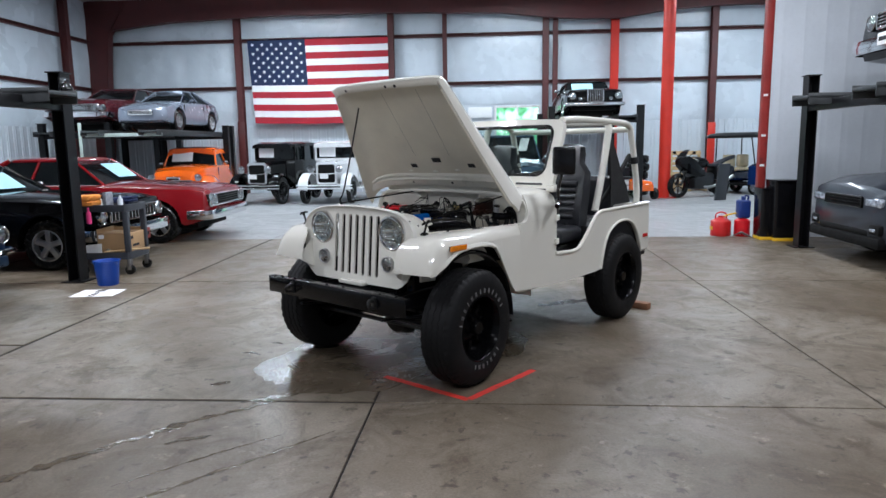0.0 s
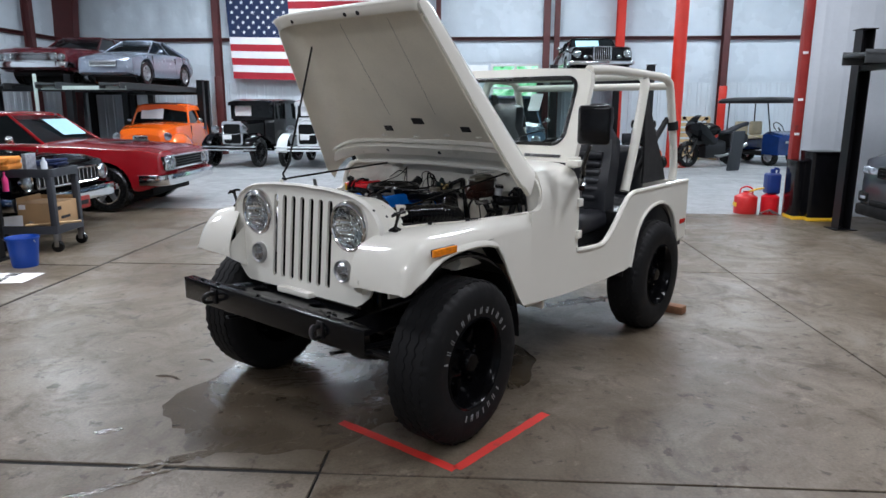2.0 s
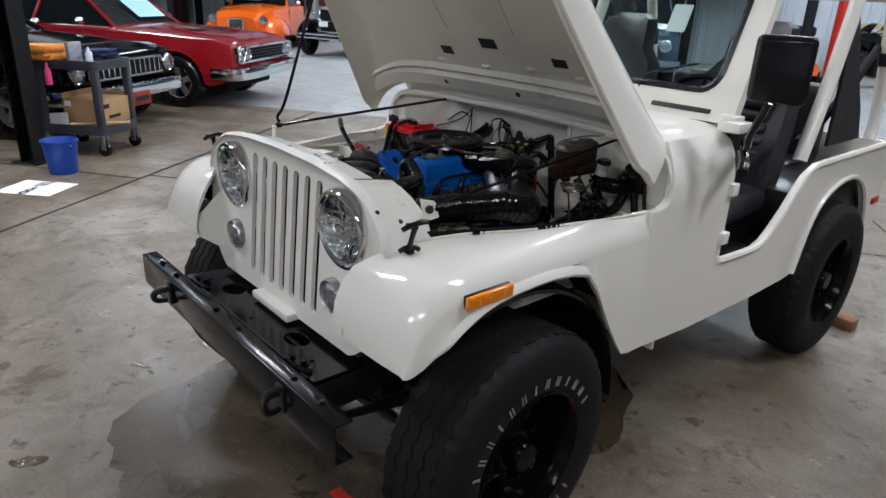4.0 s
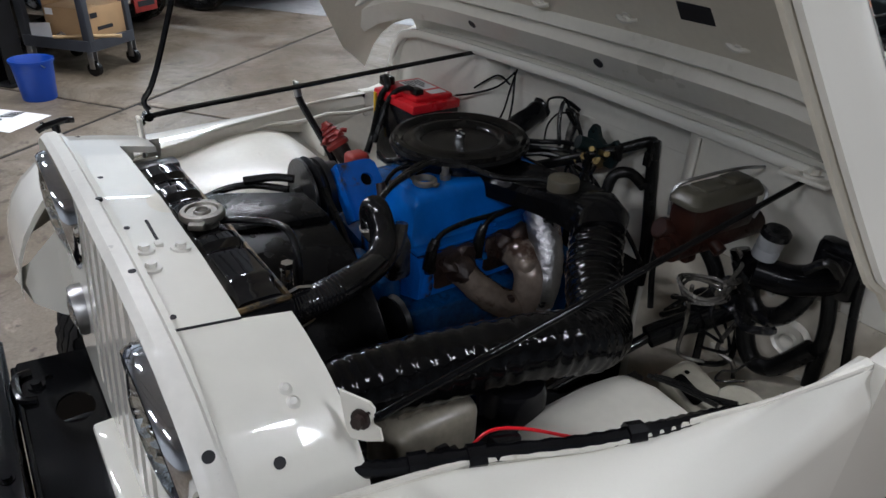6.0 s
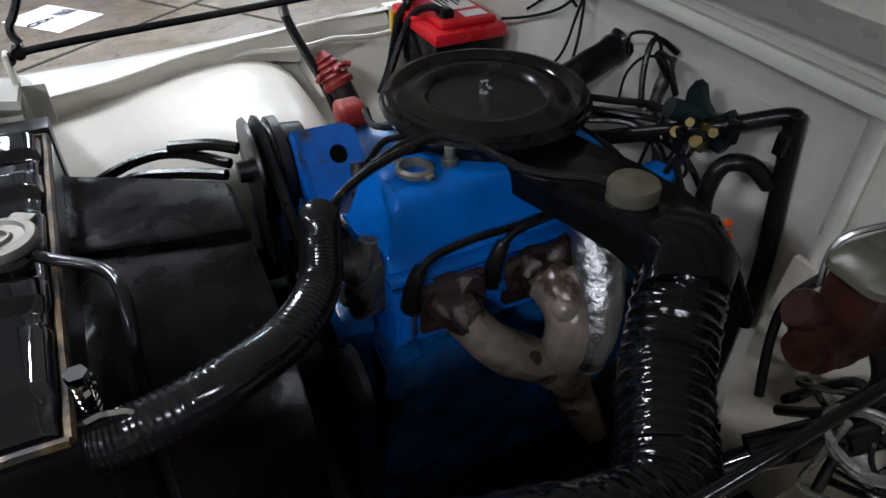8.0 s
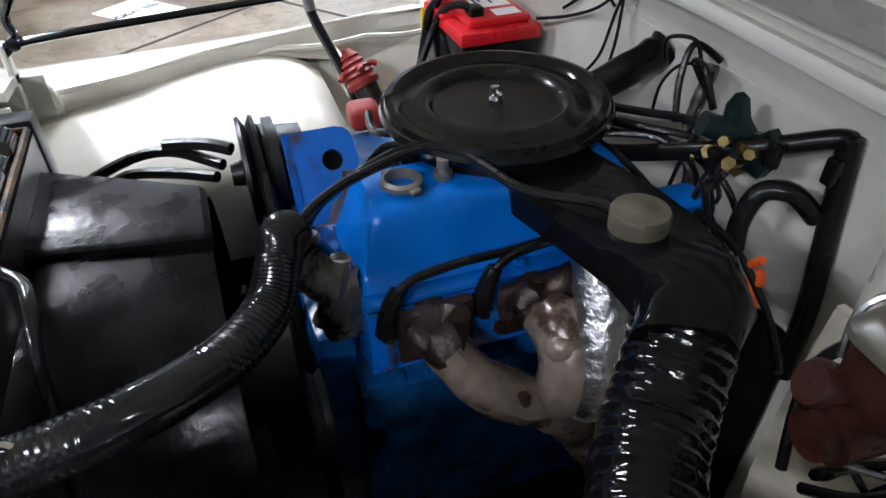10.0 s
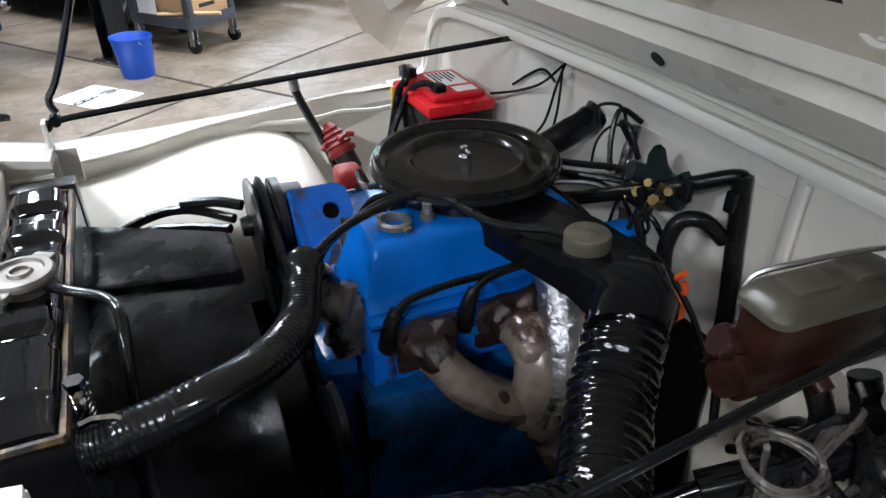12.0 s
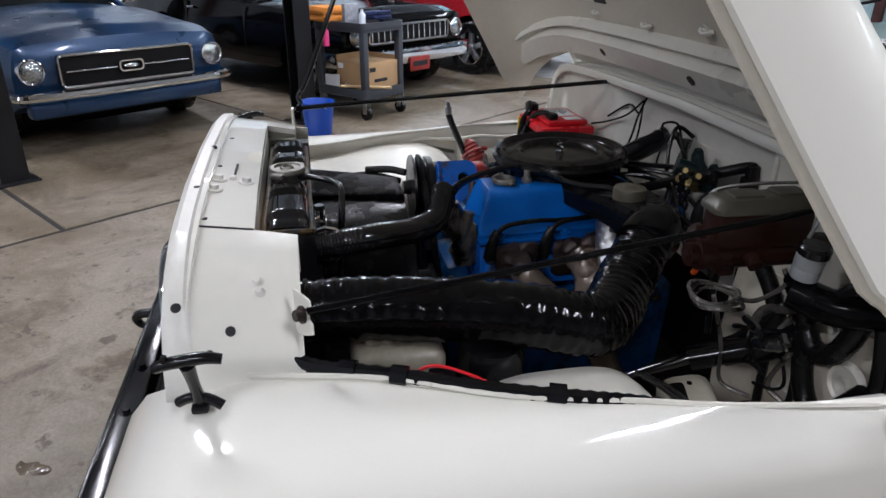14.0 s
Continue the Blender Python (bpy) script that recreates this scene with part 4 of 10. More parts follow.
for s in (-1, 1):
    fd = fender(s)
    bm = bm_new()
    edge = [(0.528, 0.10), (0.568, 0.27), (0.632, 0.41), (0.675, 0.57), (0.703, 0.67), (0.735, 0.84)]
    tube(bm, [(s * (x - 0.002), y, 1.0005) for x, y in edge], 0.004, 6, 4)
    loft(bm, [[Vector((s * (x - 0.004), y, 0.997)), Vector((s * x, y, 0.997)), Vector((s * x, y, 0.95 - dz)), Vector((s * (x - 0.004), y, 0.95 - dz))] for (x, y), dz in zip(edge, (0.0, 0.02, 0.005, 0.0, 0.03, 0.06))])
    part("fender_seam", bm, CREAM_BAY, car0)
    # apron between the fender's front lip and the grille
    bm = bm_new()
    low = [(0.50, -0.098, 0.772), (0.455, -0.085, 0.752), (0.43, -0.04, 0.722), (0.425, 0.0, 0.704), (0.43, 0.03, 0.69)]
    up = [(0.50, -0.092, 0.815), (0.455, -0.07, 0.85), (0.45, -0.02, 0.90), (0.46, 0.02, 0.93), (0.47, 0.035, 0.94)]
    mid = [((a[0] + b[0]) / 2 + 0.006, (a[1] + b[1]) / 2 - 0.012, (a[2] + b[2]) / 2) for a, b in zip(low, up)]
    loft(bm, [[Vector((s * q[0], q[1], q[2])) for q in (a, b, c)] + [Vector((s * (c[0] + 0.006), c[1] + 0.008, c[2])), Vector((s * (a[0] + 0.006), a[1] + 0.008, a[2]))] for a, b, c in zip(low, mid, up)])
    part("fender_apron", bm, CREAM, car0)
    # Added black plate and shell keep the wheel arch dark under the cream fender.
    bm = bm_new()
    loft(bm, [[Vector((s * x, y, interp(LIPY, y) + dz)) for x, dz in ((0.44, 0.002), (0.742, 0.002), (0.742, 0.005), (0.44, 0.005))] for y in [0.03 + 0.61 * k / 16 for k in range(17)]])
    part("arch_liner", bm, HOLLOW_BLACK, car0)
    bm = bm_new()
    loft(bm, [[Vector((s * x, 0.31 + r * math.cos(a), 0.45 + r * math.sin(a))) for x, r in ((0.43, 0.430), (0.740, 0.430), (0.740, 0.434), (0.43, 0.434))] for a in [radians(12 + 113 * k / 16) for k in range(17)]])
    part("wheel_well", bm, HOLLOW_BLACK, car0)
    # side marker light
    m = pose(s * 0.757, 0.155, 0.922, 0, 4, 0)
    bm = bm_new()
    box(bm, (-0.006, -0.076, -0.0165), (0.010, 0.076, 0.0165), 0.004)
    mk = part("side_marker", bm, BLACK, car0)
    bm = bm_new()
    box(bm, (0.004 if s > 0 else -0.018, -0.078, -0.017), (0.018 if s > 0 else -0.004, 0.078, 0.017), 0.005)
    for k in range(-7, 8):
        box(bm, (s * 0.0175, k * 0.01 - 0.003, -0.014), (s * 0.0195, k * 0.01 + 0.003, 0.014))
    mk2 = part("lens", bm, ORANGE_LENS, mk, "ribbed amber lens")
    for o in (mk, mk2):
        if o is mk:
            o.matrix_local = m
    # bonnet latch
    bm = bm_new()
    tube(bm, [(s * 0.570, 0.024, 1.003), (s * 0.574, 0.036, 1.010), (s * 0.578, 0.050, 1.013), (s * 0.582, 0.064, 1.010), (s * 0.586, 0.076, 1.003)], 0.0065, 10, 3)
    box(bm, (s * 0.566, 0.040, 0.996), (s * 0.590, 0.060, 1.006), 0.003)
    tube(bm, [(s * 0.578, 0.050, 1.008), (s * 0.588, 0.049, 1.035), (s * 0.603, 0.048, 1.074)], 0.0075, 10, 4, lambda i, n: 1.2 - 0.3 * math.sin(math.pi * i / (n - 1)))
    tube(bm, [(s * 0.597, 0.012, 1.070), (s * 0.600, 0.026, 1.076), (s * 0.603, 0.048, 1.080), (s * 0.606, 0.068, 1.083), (s * 0.607, 0.086, 1.080)], 0.0062, 10, 3, lambda i, n: 1.0 + 0.25 * math.sin(math.pi * i / (n - 1)))
    for y in (0.025, 0.073):
        cyl(bm, (s * 0.601, y, 1.078), (s * 0.601, y, 1.087), 0.005, 0.0035, 10)
    part("bonnet_latch", bm, PLASTIC, car0, "black rubber bonnet latch")

# tub sides
SIDE = [(0.86, 0.525), (0.86, 1.003), (0.93, 1.005), (0.955, 1.03), (0.965, 1.10), (0.985, 1.17), (1.02, 1.20), (1.33, 1.205), (1.35, 1.19), (1.352, 0.74), (1.37, 0.722), (1.63, 0.708), (1.72, 0.73), (1.79, 0.775), (1.87, 0.84), (1.94, 0.91), (2.0, 0.955), (2.07, 0.98), (2.2, 0.985), (3.055, 0.985), (3.06, 0.56), (2.89, 0.556), (2.865, 0.62), (2.81, 0.73), (2.73, 0.815), (2.62, 0.865), (2.5, 0.88), (2.38, 0.868), (2.27, 0.83), (2.19, 0.765), (2.13, 0.66), (2.085, 0.50), (2.0, 0.49), (1.7, 0.487), (1.2, 0.50)]
for s in (-1, 1):
    bm = bm_new()
    plate(bm, SIDE[:2] + [(1.352, 1.004)] + SIDE[9:], [], lambda a, b, d: Vector((s * (0.757 - d), a, b)), 0.028)
    sd = part("body_side", bm, CREAM, car0)
    bm = bm_new()
    rings = []
    for z, y0, y1 in ((1.004, 0.90, 1.352), (1.012, 0.935, 1.352), (1.03, 0.953, 1.352), (1.065, 0.960, 1.352), (1.10, 0.965, 1.352), (1.14, 0.975, 1.352), (1.16, 0.985, 1.35), (1.178, 0.995, 1.348), (1.192, 1.01, 1.345)):
        x = 0.757 - 0.088 * (max(0, z - 1.0) / 0.2) ** 3
        rings.append([Vector((s * x, y0 + (y1 - y0) * f, z)) for f in (0, 0.25, 0.5, 0.75, 1)] + [Vector((s * (x - 0.028), y0 + (y1 - y0) * f, z)) for f in (1, 0.75, 0.5, 0.25, 0)])
    loft(bm, rings)
    part("cowl_side", bm, CREAM, car0)
    bm = bm_new()
    tube(bm, [(s * 0.752, y, z + 0.004) for y, z in SIDE[9:19]] + [(s * 0.752, 3.03, 0.989)], 0.016, 8, 3)
    part("rolled_edge", bm, CREAM, car0)
    bm = bm_new()
    tube(bm, [(s * 0.76, y, z - 0.004) for y, z in reversed(SIDE[21:32])], 0.012, 6, 3)
    part("arch_lip", bm, CREAM, car0)
    bm = bm_new()
    box(bm, (s * 0.757 - 0.004, 2.93, 0.672), (s * 0.757 + 0.008, 3.03, 0.705), 0.004)
    part("reflector", bm, RED_LENS, car0, "red side reflector")
    bm = bm_new()
    for y0, z0 in ((1.355, 0.98), (1.352, 0.80)):
        box(bm, (s * 0.735, y0 - 0.03, z0), (s * 0.775, y0 + 0.012, z0 + 0.045), 0.004)
    part("door_hinge", bm, CREAM, car0)
    bm = bm_new()
    box(bm, (s * 0.66, 1.36, 0.695), (s * 0.74, 1.66, 0.715), 0.004)
    part("sill_plate", bm, BLACK, car0)

# cowl, firewall, rear panel, floor, wheel housings
bm = bm_new()
rings = []
top = ((-0.745, 0.15), (-0.736, 0.098), (-0.715, 0.056), (-0.675, 0.026), (-0.61, 0.010), (-0.4, 0), (0, -0.008), (0.4, 0), (0.61, 0.010), (0.675, 0.026), (0.715, 0.056), (0.736, 0.098), (0.745, 0.15))
for y, z in ((0.990, 1.207), (1.02, 1.214), (1.2, 1.22), (1.36, 1.222)):
    rings.append([Vector((x, y, z - dz)) for x, dz in top] + [Vector((x * 0.985, y + 0.004, z - dz - (0.004 if y < 0.956 else 0.008))) for x, dz in reversed(top)])
loft(bm, rings)
part("cowl", bm, CREAM, car0)
bm = bm_new()
loft(bm, [[Vector((x, y, z - dz)) for x, dz in top] + [Vector((x * 0.985, y + 0.004, z - dz - 0.006)) for x, dz in reversed(top)] for y, z in ((0.957, 1.192), (0.9572, 1.2025), (0.959, 1.2058), (0.963, 1.2068), (0.9665, 1.2055), (0.968, 1.200), (0.9895, 1.197), (0.9898, 1.206))])
part("cowl_lip", bm, CREAM, car0, "rolled cream lip of the cowl")
bm = bm_new()
box(bm, (-0.05, 1.02, 1.222), (0.43, 1.06, 1.231), 0.003)
for k in range(22):
    box(bm, (-0.04 + 0.021 * k, 1.025, 1.231), (-0.028 + 0.021 * k, 1.055, 1.234))
part("cowl_vent", bm, BLACK, car0)
bm = bm_new()
box(bm, (0.56, 0.958, 1.20), (0.66, 0.968, 1.210), 0.003)
part("cowl_strip", bm, RUBBER, car0)
bm = bm_new()
box(bm, (-0.725, 1.04, 0.45), (0.725, 1.055, 1.11))
box(bm, (-0.665, 1.041, 1.09), (0.665, 1.054, 1.188))
loft(bm, [[Vector((x, y, z)) for x, y in ((0.26, 1.042), (0.29, 0.985), (0.312, 0.968), (xe, 0.968), (xe, 1.042))] for z, xe in ((0.55, 0.732), (1.09, 0.732), (1.13, 0.715), (1.16, 0.69), (1.186, 0.65))])
loft(bm, [[Vector((x, y, z)) for x, y in ((-xe, 1.042), (-xe, 0.985), (-0.34, 0.985), (-0.31, 1.0), (-0.29, 1.042))] for z, xe in ((0.55, 0.732), (1.09, 0.732), (1.13, 0.715), (1.16, 0.69), (1.186, 0.65))])
box(bm, (0.318, 0.962, 0.75), (0.326, 0.969, 1.18), 0.002)
box(bm, (0.45, 0.955, 0.80), (0.70, 0.969, 0.815), 0.003)
for s in (-1, 1):
    box(bm, (s * 0.725, 0.86, 0.5), (s * 0.737, 1.04, 1.0), 0.003)
    loft(bm, [[Vector((s * x, y, z)) for x, y in ((0.737, 0.95), (0.71, 1.03), (0.735, 1.036), (0.745, 0.96))] for z in (0.95, 1.07)])
# Added black sheet: the shade of the tunnel opening is put into its colour.
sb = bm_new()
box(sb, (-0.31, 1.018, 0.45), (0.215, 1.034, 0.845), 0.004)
part("tunnel_mat", sb, HOLLOW_BLACK, car0, "black sheet standing for the dark tunnel opening")
fw = part("firewall_panel", bm, CREAM_BAY, car0)
bm = bm_new()
rings = []
for x in [0.285 + 0.45 * k / 10 for k in range(11)]:
    rings.append([Vector((x, 0.966 - 0.02 * math.sin(math.pi * (0.99 - z) / 0.42) * (0.6 + 0.4 * math.sin(9 * x)) - 0.001, z)) for z in [0.56 + 0.43 * q / 8 for q in range(9)]] + [Vector((x, 0.975, 0.99)), Vector((x, 0.975, 0.56))])
loft(bm, rings)
part("toe_board", bm, CREAM_GRIMY, car0, "dirty pressed toe board below the firewall")
bm = bm_new()
for s in (-1, 1):
    bolt(bm, (s * 0.735, 0.975, 1.0), (s * -1, -0.3, 0), 0.010, 0.008)
    bolt(bm, (s * 0.735, 0.985, 1.1), (s * -1, -0.3, 0), 0.010, 0.008)
part("hinge_bolt", bm, STEEL, car0)
bm = bm_new()
box(bm, (-0.74, 3.03, 0.53), (0.74, 3.058, 0.985), 0.006)
box(bm, (-0.66, 3.06, 0.56), (0.66, 3.066, 0.95), 0.004)
part("tailgate", bm, CREAM, car0)
bm = bm_new()
box(bm, (-0.735, 1.06, 0.50), (0.735, 3.03, 0.53))
for s in (-1, 1):
    box(bm, (s * 0.46, 2.05, 0.53), (s * 0.73, 3.03, 0.86), 0.02)
part("tub_floor", bm, BLACK_SATIN, car0)
bm = bm_new()
for s in (-1, 1):
    pts = [(0.30 + 0.5 * math.cos(a), 0.36 + 0.5 * math.sin(a)) for a in [radians(q) for q in range(0, 127, 9)]]
    loft(bm, [[Vector((s * 0.735, y, z)), Vector((s * 0.44, y, z)), Vector((s * 0.44, y, z + 0.012)), Vector((s * 0.735, y, z + 0.012))] for y, z in pts])
    box(bm, (s * 0.42, 0.1, 0.62), (s * 0.44, 0.78, 0.80))
    loft(bm, [[Vector((s * 0.74, 2.45 + 0.43 * math.cos(a), 0.44 + 0.43 * math.sin(a))), Vector((s * 0.46, 2.45 + 0.43 * math.cos(a), 0.44 + 0.43 * math.sin(a))), Vector((s * 0.46, 2.45 + 0.44 * math.cos(a), 0.44 + 0.44 * math.sin(a))), Vector((s * 0.74, 2.45 + 0.44 * math.cos(a), 0.44 + 0.44 * math.sin(a)))] for a in [radians(q) for q in range(0, 181, 12)]])
    box(bm, (s * 0.45, 2.0, 0.45), (s * 0.46, 2.9, 0.87))
part("wheel_housing", bm, BLACK_SATIN, car0)

# windshield frame and glass
WY0, WY1, WZ0, WZ1 = 1.365, 1.60, 1.215, 1.742


def ws(a, z, d):
    k = (z - WZ0) / (WZ1 - WZ0)
    return Vector((a, WY0 + (WY1 - WY0) * k + d, z))


bm = bm_new()
plate(bm, [(-0.70, WZ0), (-0.685, 1.66), (-0.67, 1.71), (-0.63, 1.738), (-0.3, 1.75), (0.3, 1.75), (0.63, 1.738), (0.67, 1.71), (0.685, 1.66), (0.70, WZ0)], [rrect(-0.60, 0.60, 1.31, 1.69, 0.07, 6)], ws, 0.045)
wf = part("windshield_frame", bm, CREAM, car0)
bm = bm_new()
loop = rrect(-0.598, 0.598, 1.312, 1.688, 0.07, 6)
tube(bm, [ws(a, b, 0.004) for a, b in loop] + [ws(*loop[0], 0.004)], 0.014, 6, 1)
part("windshield_seal", bm, RUBBER, wf)
bm = bm_new()
plate(bm, rrect(-0.60, 0.60, 1.31, 1.69, 0.07, 6), [], lambda a, b, d: ws(a, b, 0.014 + d), 0.005)
part("pane", bm, TINTED, wf, "faintly tinted windshield glass").visible_shadow = False
bm = bm_new()
for s in (-1, 1):
    box(bm, (s * 0.70, 1.30, 1.20), (s * 0.765, 1.39, 1.235), 0.006)
    box(bm, (s * 0.66, 1.345, 1.19), (s * 0.73, 1.40, 1.25), 0.006)
    tube(bm, [(s * 0.3, 1.352, 1.226), (s * 0.33, 1.34, 1.25)], 0.006, 6, 2)
part("windshield_hinge", bm, CREAM, car0)
bm = bm_new()
for x in (-0.25, 0.3):
    tube(bm, [ws(x, 1.30, -0.02), ws(x + 0.02, 1.35, -0.018), ws(x + 0.2, 1.40, -0.012)], 0.004, 6, 3)
part("wiper", bm, BLACK, car0)
bm = bm_new()
plate(bm, rrect(0.28, 0.36, 1.50, 1.60, 0.005, 2), [], lambda a, b, d: ws(a, b, 0.05 + d), 0.002)
part("windshield_tag", bm, PAPER, car0, "small white paper tag behind the glass")

bm = bm_new()
for s in (-1, 1):
    plate(bm, rrect(min(s * 0.37, s * 0.61), max(s * 0.37, s * 0.61), 1.240, 1.256, 0.004, 2), [], lambda a, b, d: ws(a, b, -0.005 + d), 0.008)
part("cowl_strip", bm, RUBBER, car0)

# roll cage
bm = bm_new()
for s in (-1, 1):
    tube(bm, [(s * 0.655, 2.16, 0.98), (s * 0.655, 2.28, 1.30), (s * 0.65, 2.38, 1.60), (s * 0.645, 2.405, 1.685), (s * 0.61, 2.42, 1.725), (s * 0.55, 2.42, 1.73)], 0.031, 12, 4)
    tube(bm, [(s * 0.64, 1.62, 1.73), (s * 0.645, 1.9, 1.742), (s * 0.645, 2.38, 1.735), (s * 0.645, 2.70, 1.725), (s * 0.648, 2.80, 1.70), (s * 0.65, 2.85, 1.63), (s * 0.655, 2.95, 1.3), (s * 0.655, 3.0, 1.08), (s * 0.655, 2.99, 0.985)], 0.029, 12, 5)
tube(bm, [(-0.56, 2.42, 1.73), (0.56, 2.42, 1.73)], 0.031, 12, 3)
tube(bm, [(-0.64, 2.83, 1.67), (0.64, 2.83, 1.67)], 0.026, 12, 3)
part("roll_cage", bm, CREAM, car0)
bm = bm_new()
for s in (-1, 1):
    loft(bm, [[Vector((s * x, y, z)) for x, y in ((0.62, y0), (0.62, y1), (0.635, y1), (0.635, y0))] for z, y0, y1 in ((1.0, 2.50, 2.90), (1.15, 2.50, 2.82), (1.3, 2.49, 2.70), (1.45, 2.47, 2.60), (1.62, 2.44, 2.49))])
    tube(bm, [(s * 0.655, 2.92, 1.42), (s * 0.66, 2.93, 1.36)], 0.038, 10, 2)
    tube(bm, [(s * 0.62, 2.9, 1.44), (s * 0.55, 2.6, 1.10), (s * 0.5, 2.5, 1.0)], 0.02, 8, 4)
part("seat_belt", bm, CLOTH, car0, "black belt webbing on the roll cage")


# seats with ribbed backs
def seat(x):
    bm = bm_new()
    box(bm, (x - 0.23, 1.68, 0.72), (x + 0.23, 2.14, 0.86), 0.05, seg=3)
    rings = []
    for z, w, y, th in ((0.80, 0.23, 2.10, 0.10), (0.95, 0.245, 2.10, 0.11), (1.15, 0.24, 2.15, 0.10), (1.30, 0.22, 2.20, 0.09), (1.38, 0.15, 2.22, 0.08), (1.45, 0.145, 2.24, 0.085), (1.52, 0.13, 2.26, 0.07), (1.545, 0.08, 2.27, 0.03)):
        rings.append([Vector((x + w * cx, y + th * cy, z)) for cx, cy in ((-1, 0.2), (-0.92, -0.7), (-0.5, -0.55), (0, -0.5), (0.5, -0.55), (0.92, -0.7), (1, 0.2), (0.85, 0.8), (0, 1), (-0.85, 0.8))])
    loft(bm, rings)
    st = part("seat", bm, VINYL, car0, "black vinyl high-back bucket seat")
    bm = bm_new()
    for k in range(6):
        z = 0.93 + k * 0.055
        tube(bm, [(x - 0.15, 2.062 + k * 0.011, z), (x, 2.056 + k * 0.011, z), (x + 0.15, 2.062 + k * 0.011, z)], 0.029, 10, 3)
    part("seat_ribs", bm, VINYL, st)
    bm = bm_new()
    for sx in (-0.17, 0.17):
        box(bm, (x + sx - 0.02, 1.72, 0.53), (x + sx + 0.02, 2.1, 0.72), 0.006)
    part("seat_base", bm, BLACK_SATIN, st)


seat(0.36)
seat(-0.36)
bm = bm_new()
box(bm, (-0.45, 2.62, 0.72), (0.45, 2.95, 0.86), 0.05, seg=3)
box(bm, (-0.45, 2.86, 0.82), (0.45, 2.98, 1.24), 0.05, seg=3)
part("rear_bench", bm, VINYL, car0, "black vinyl rear bench")
bm = bm_new()
box(bm, (-0.70, 1.38, 0.98), (0.70, 1.50, 1.19), 0.02)
part("dashboard", bm, BLACK_SATIN, car0)
bm = bm_new()
wm = pose(0.36, 1.68, 1.16, 60, 0, 0)
tube(bm, [wm @ Vector((0.19 * math.cos(k * math.tau / 24), 0.19 * math.sin(k * math.tau / 24), 0)) for k in range(25)], 0.012, 8, 1)
for k in range(3):
    a = k * math.tau / 3 + math.pi / 2
    cyl(bm, wm @ Vector((0, 0, -0.02)), wm @ Vector((0.19 * math.cos(a), 0.19 * math.sin(a), 0)), 0.009, seg=6)
cyl(bm, wm @ Vector((0, 0, -0.03)), wm @ Vector((0, 0, 0.01)), 0.04)
cyl(bm, wm @ Vector((0, 0, -0.02)), (0.36, 1.45, 1.02), 0.02)
part("steering_wheel", bm, PLASTIC, car0)
# door mirror
bm = bm_new()
mm = pose(0.90, 1.20, 1.43, 0, 0, 12)
box(bm, (-0.085, -0.02, -0.10), (0.085, 0.02, 0.10), 0.02, mm, 3)
mr = part("door_mirror", bm, PLASTIC, car0, "black square door mirror on an arm")
bm = bm_new()
tube(bm, [(0.76, 1.36, 1.17), (0.80, 1.30, 1.16), (0.83, 1.24, 1.22), (0.88, 1.21, 1.33)], 0.012, 8, 4)
tube(bm, [(0.76, 1.36, 1.14), (0.82, 1.26, 1.12), (0.84, 1.21, 1.10)], 0.018, 8, 4)
part("mirror_arm", bm, PLASTIC, mr)
bm = bm_new()
box(bm, (-0.07, 0.021, -0.085), (0.07, 0.023, 0.085), 0.001, mm)
part("mirror_glass", bm, CHROME, mr)
bm = bm_new()
mm = pose(-0.90, 1.20, 1.43, 0, 0, -12)
box(bm, (-0.085, -0.02, -0.10), (0.085, 0.02, 0.10), 0.02, mm, 3)
tube(bm, [(-0.76, 1.36, 1.17), (-0.83, 1.24, 1.22), (-0.88, 1.21, 1.33)], 0.012, 8, 4)
part("door_mirror", bm, PLASTIC, car0, "black square door mirror on an arm")

# bonnet, raised on its rear hinges
HA = radians(52)


def hood_at(x, s, d):
    return Vector((x, 1.0 - s * math.cos(HA) - d * math.sin(HA), 1.255 + s * math.sin(HA) - d * math.cos(HA)))


HP = [(0, 0), (0.3, 0.004), (0.55, 0.02), (0.70, 0.05), (0.80, 0.10), (0.88, 0.18), (0.95, 0.32), (0.985, 0.5), (1.0, 0.7), (1.0, 1.0)]
HP = [(-a, b) for a, b in reversed(HP[1:])] + HP


def hood_w(s):
    return 0.735 - 0.225 * (s / 0.97) ** 0.9


def hood_d(s):
    return (0.225 - 0.10 * (s / 0.97)) * (0.90 + 0.10 * math.sqrt(min(1.0, max(0.0, s) / 0.04)))


HOOD_S = [0.0, 0.008, 0.02, 0.04, 0.065, 0.09, 0.15, 0.24, 0.34, 0.45, 0.56, 0.67, 0.78, 0.87]
NOSE = [(0.915, 0.001), (0.945, 0.006), (0.968, 0.016), (0.984, 0.032), (0.993, 0.052), (0.995, 0.070)]


def hood_b(a):
    """How far the bonnet's section has fallen at the share a of its half width."""
    return interp([(p, q) for p, q in HP if p >= 0], abs(a))


def hood_shell(name, d0, d1, inset, mm, run):
    bm = bm_new()
    rings = []
    for s, fall in run:
        w, dd = hood_w(min(s, 0.97)), hood_d(min(s, 0.97))
        back = 0.055 if s < 0.001 else 0.0
        o = [hood_at(a * (w - inset), s - back * b * b, b * dd + d0 + fall * (1 - b)) for a, b in HP]
        q = [hood_at(a * (w - inset - 0.006), s - back * b * b - (0.006 if fall > 0.02 else 0), b * (dd - 0.004) + d1 + fall * (1 - b)) for a, b in reversed(HP)]
        rings.append(o + q)
    loft(bm, rings)
    return part(name, bm, mm, car0)


hood = hood_shell("bonnet", 0, 0.008, 0, CREAM, [(q, 0.0) for q in HOOD_S] + NOSE)
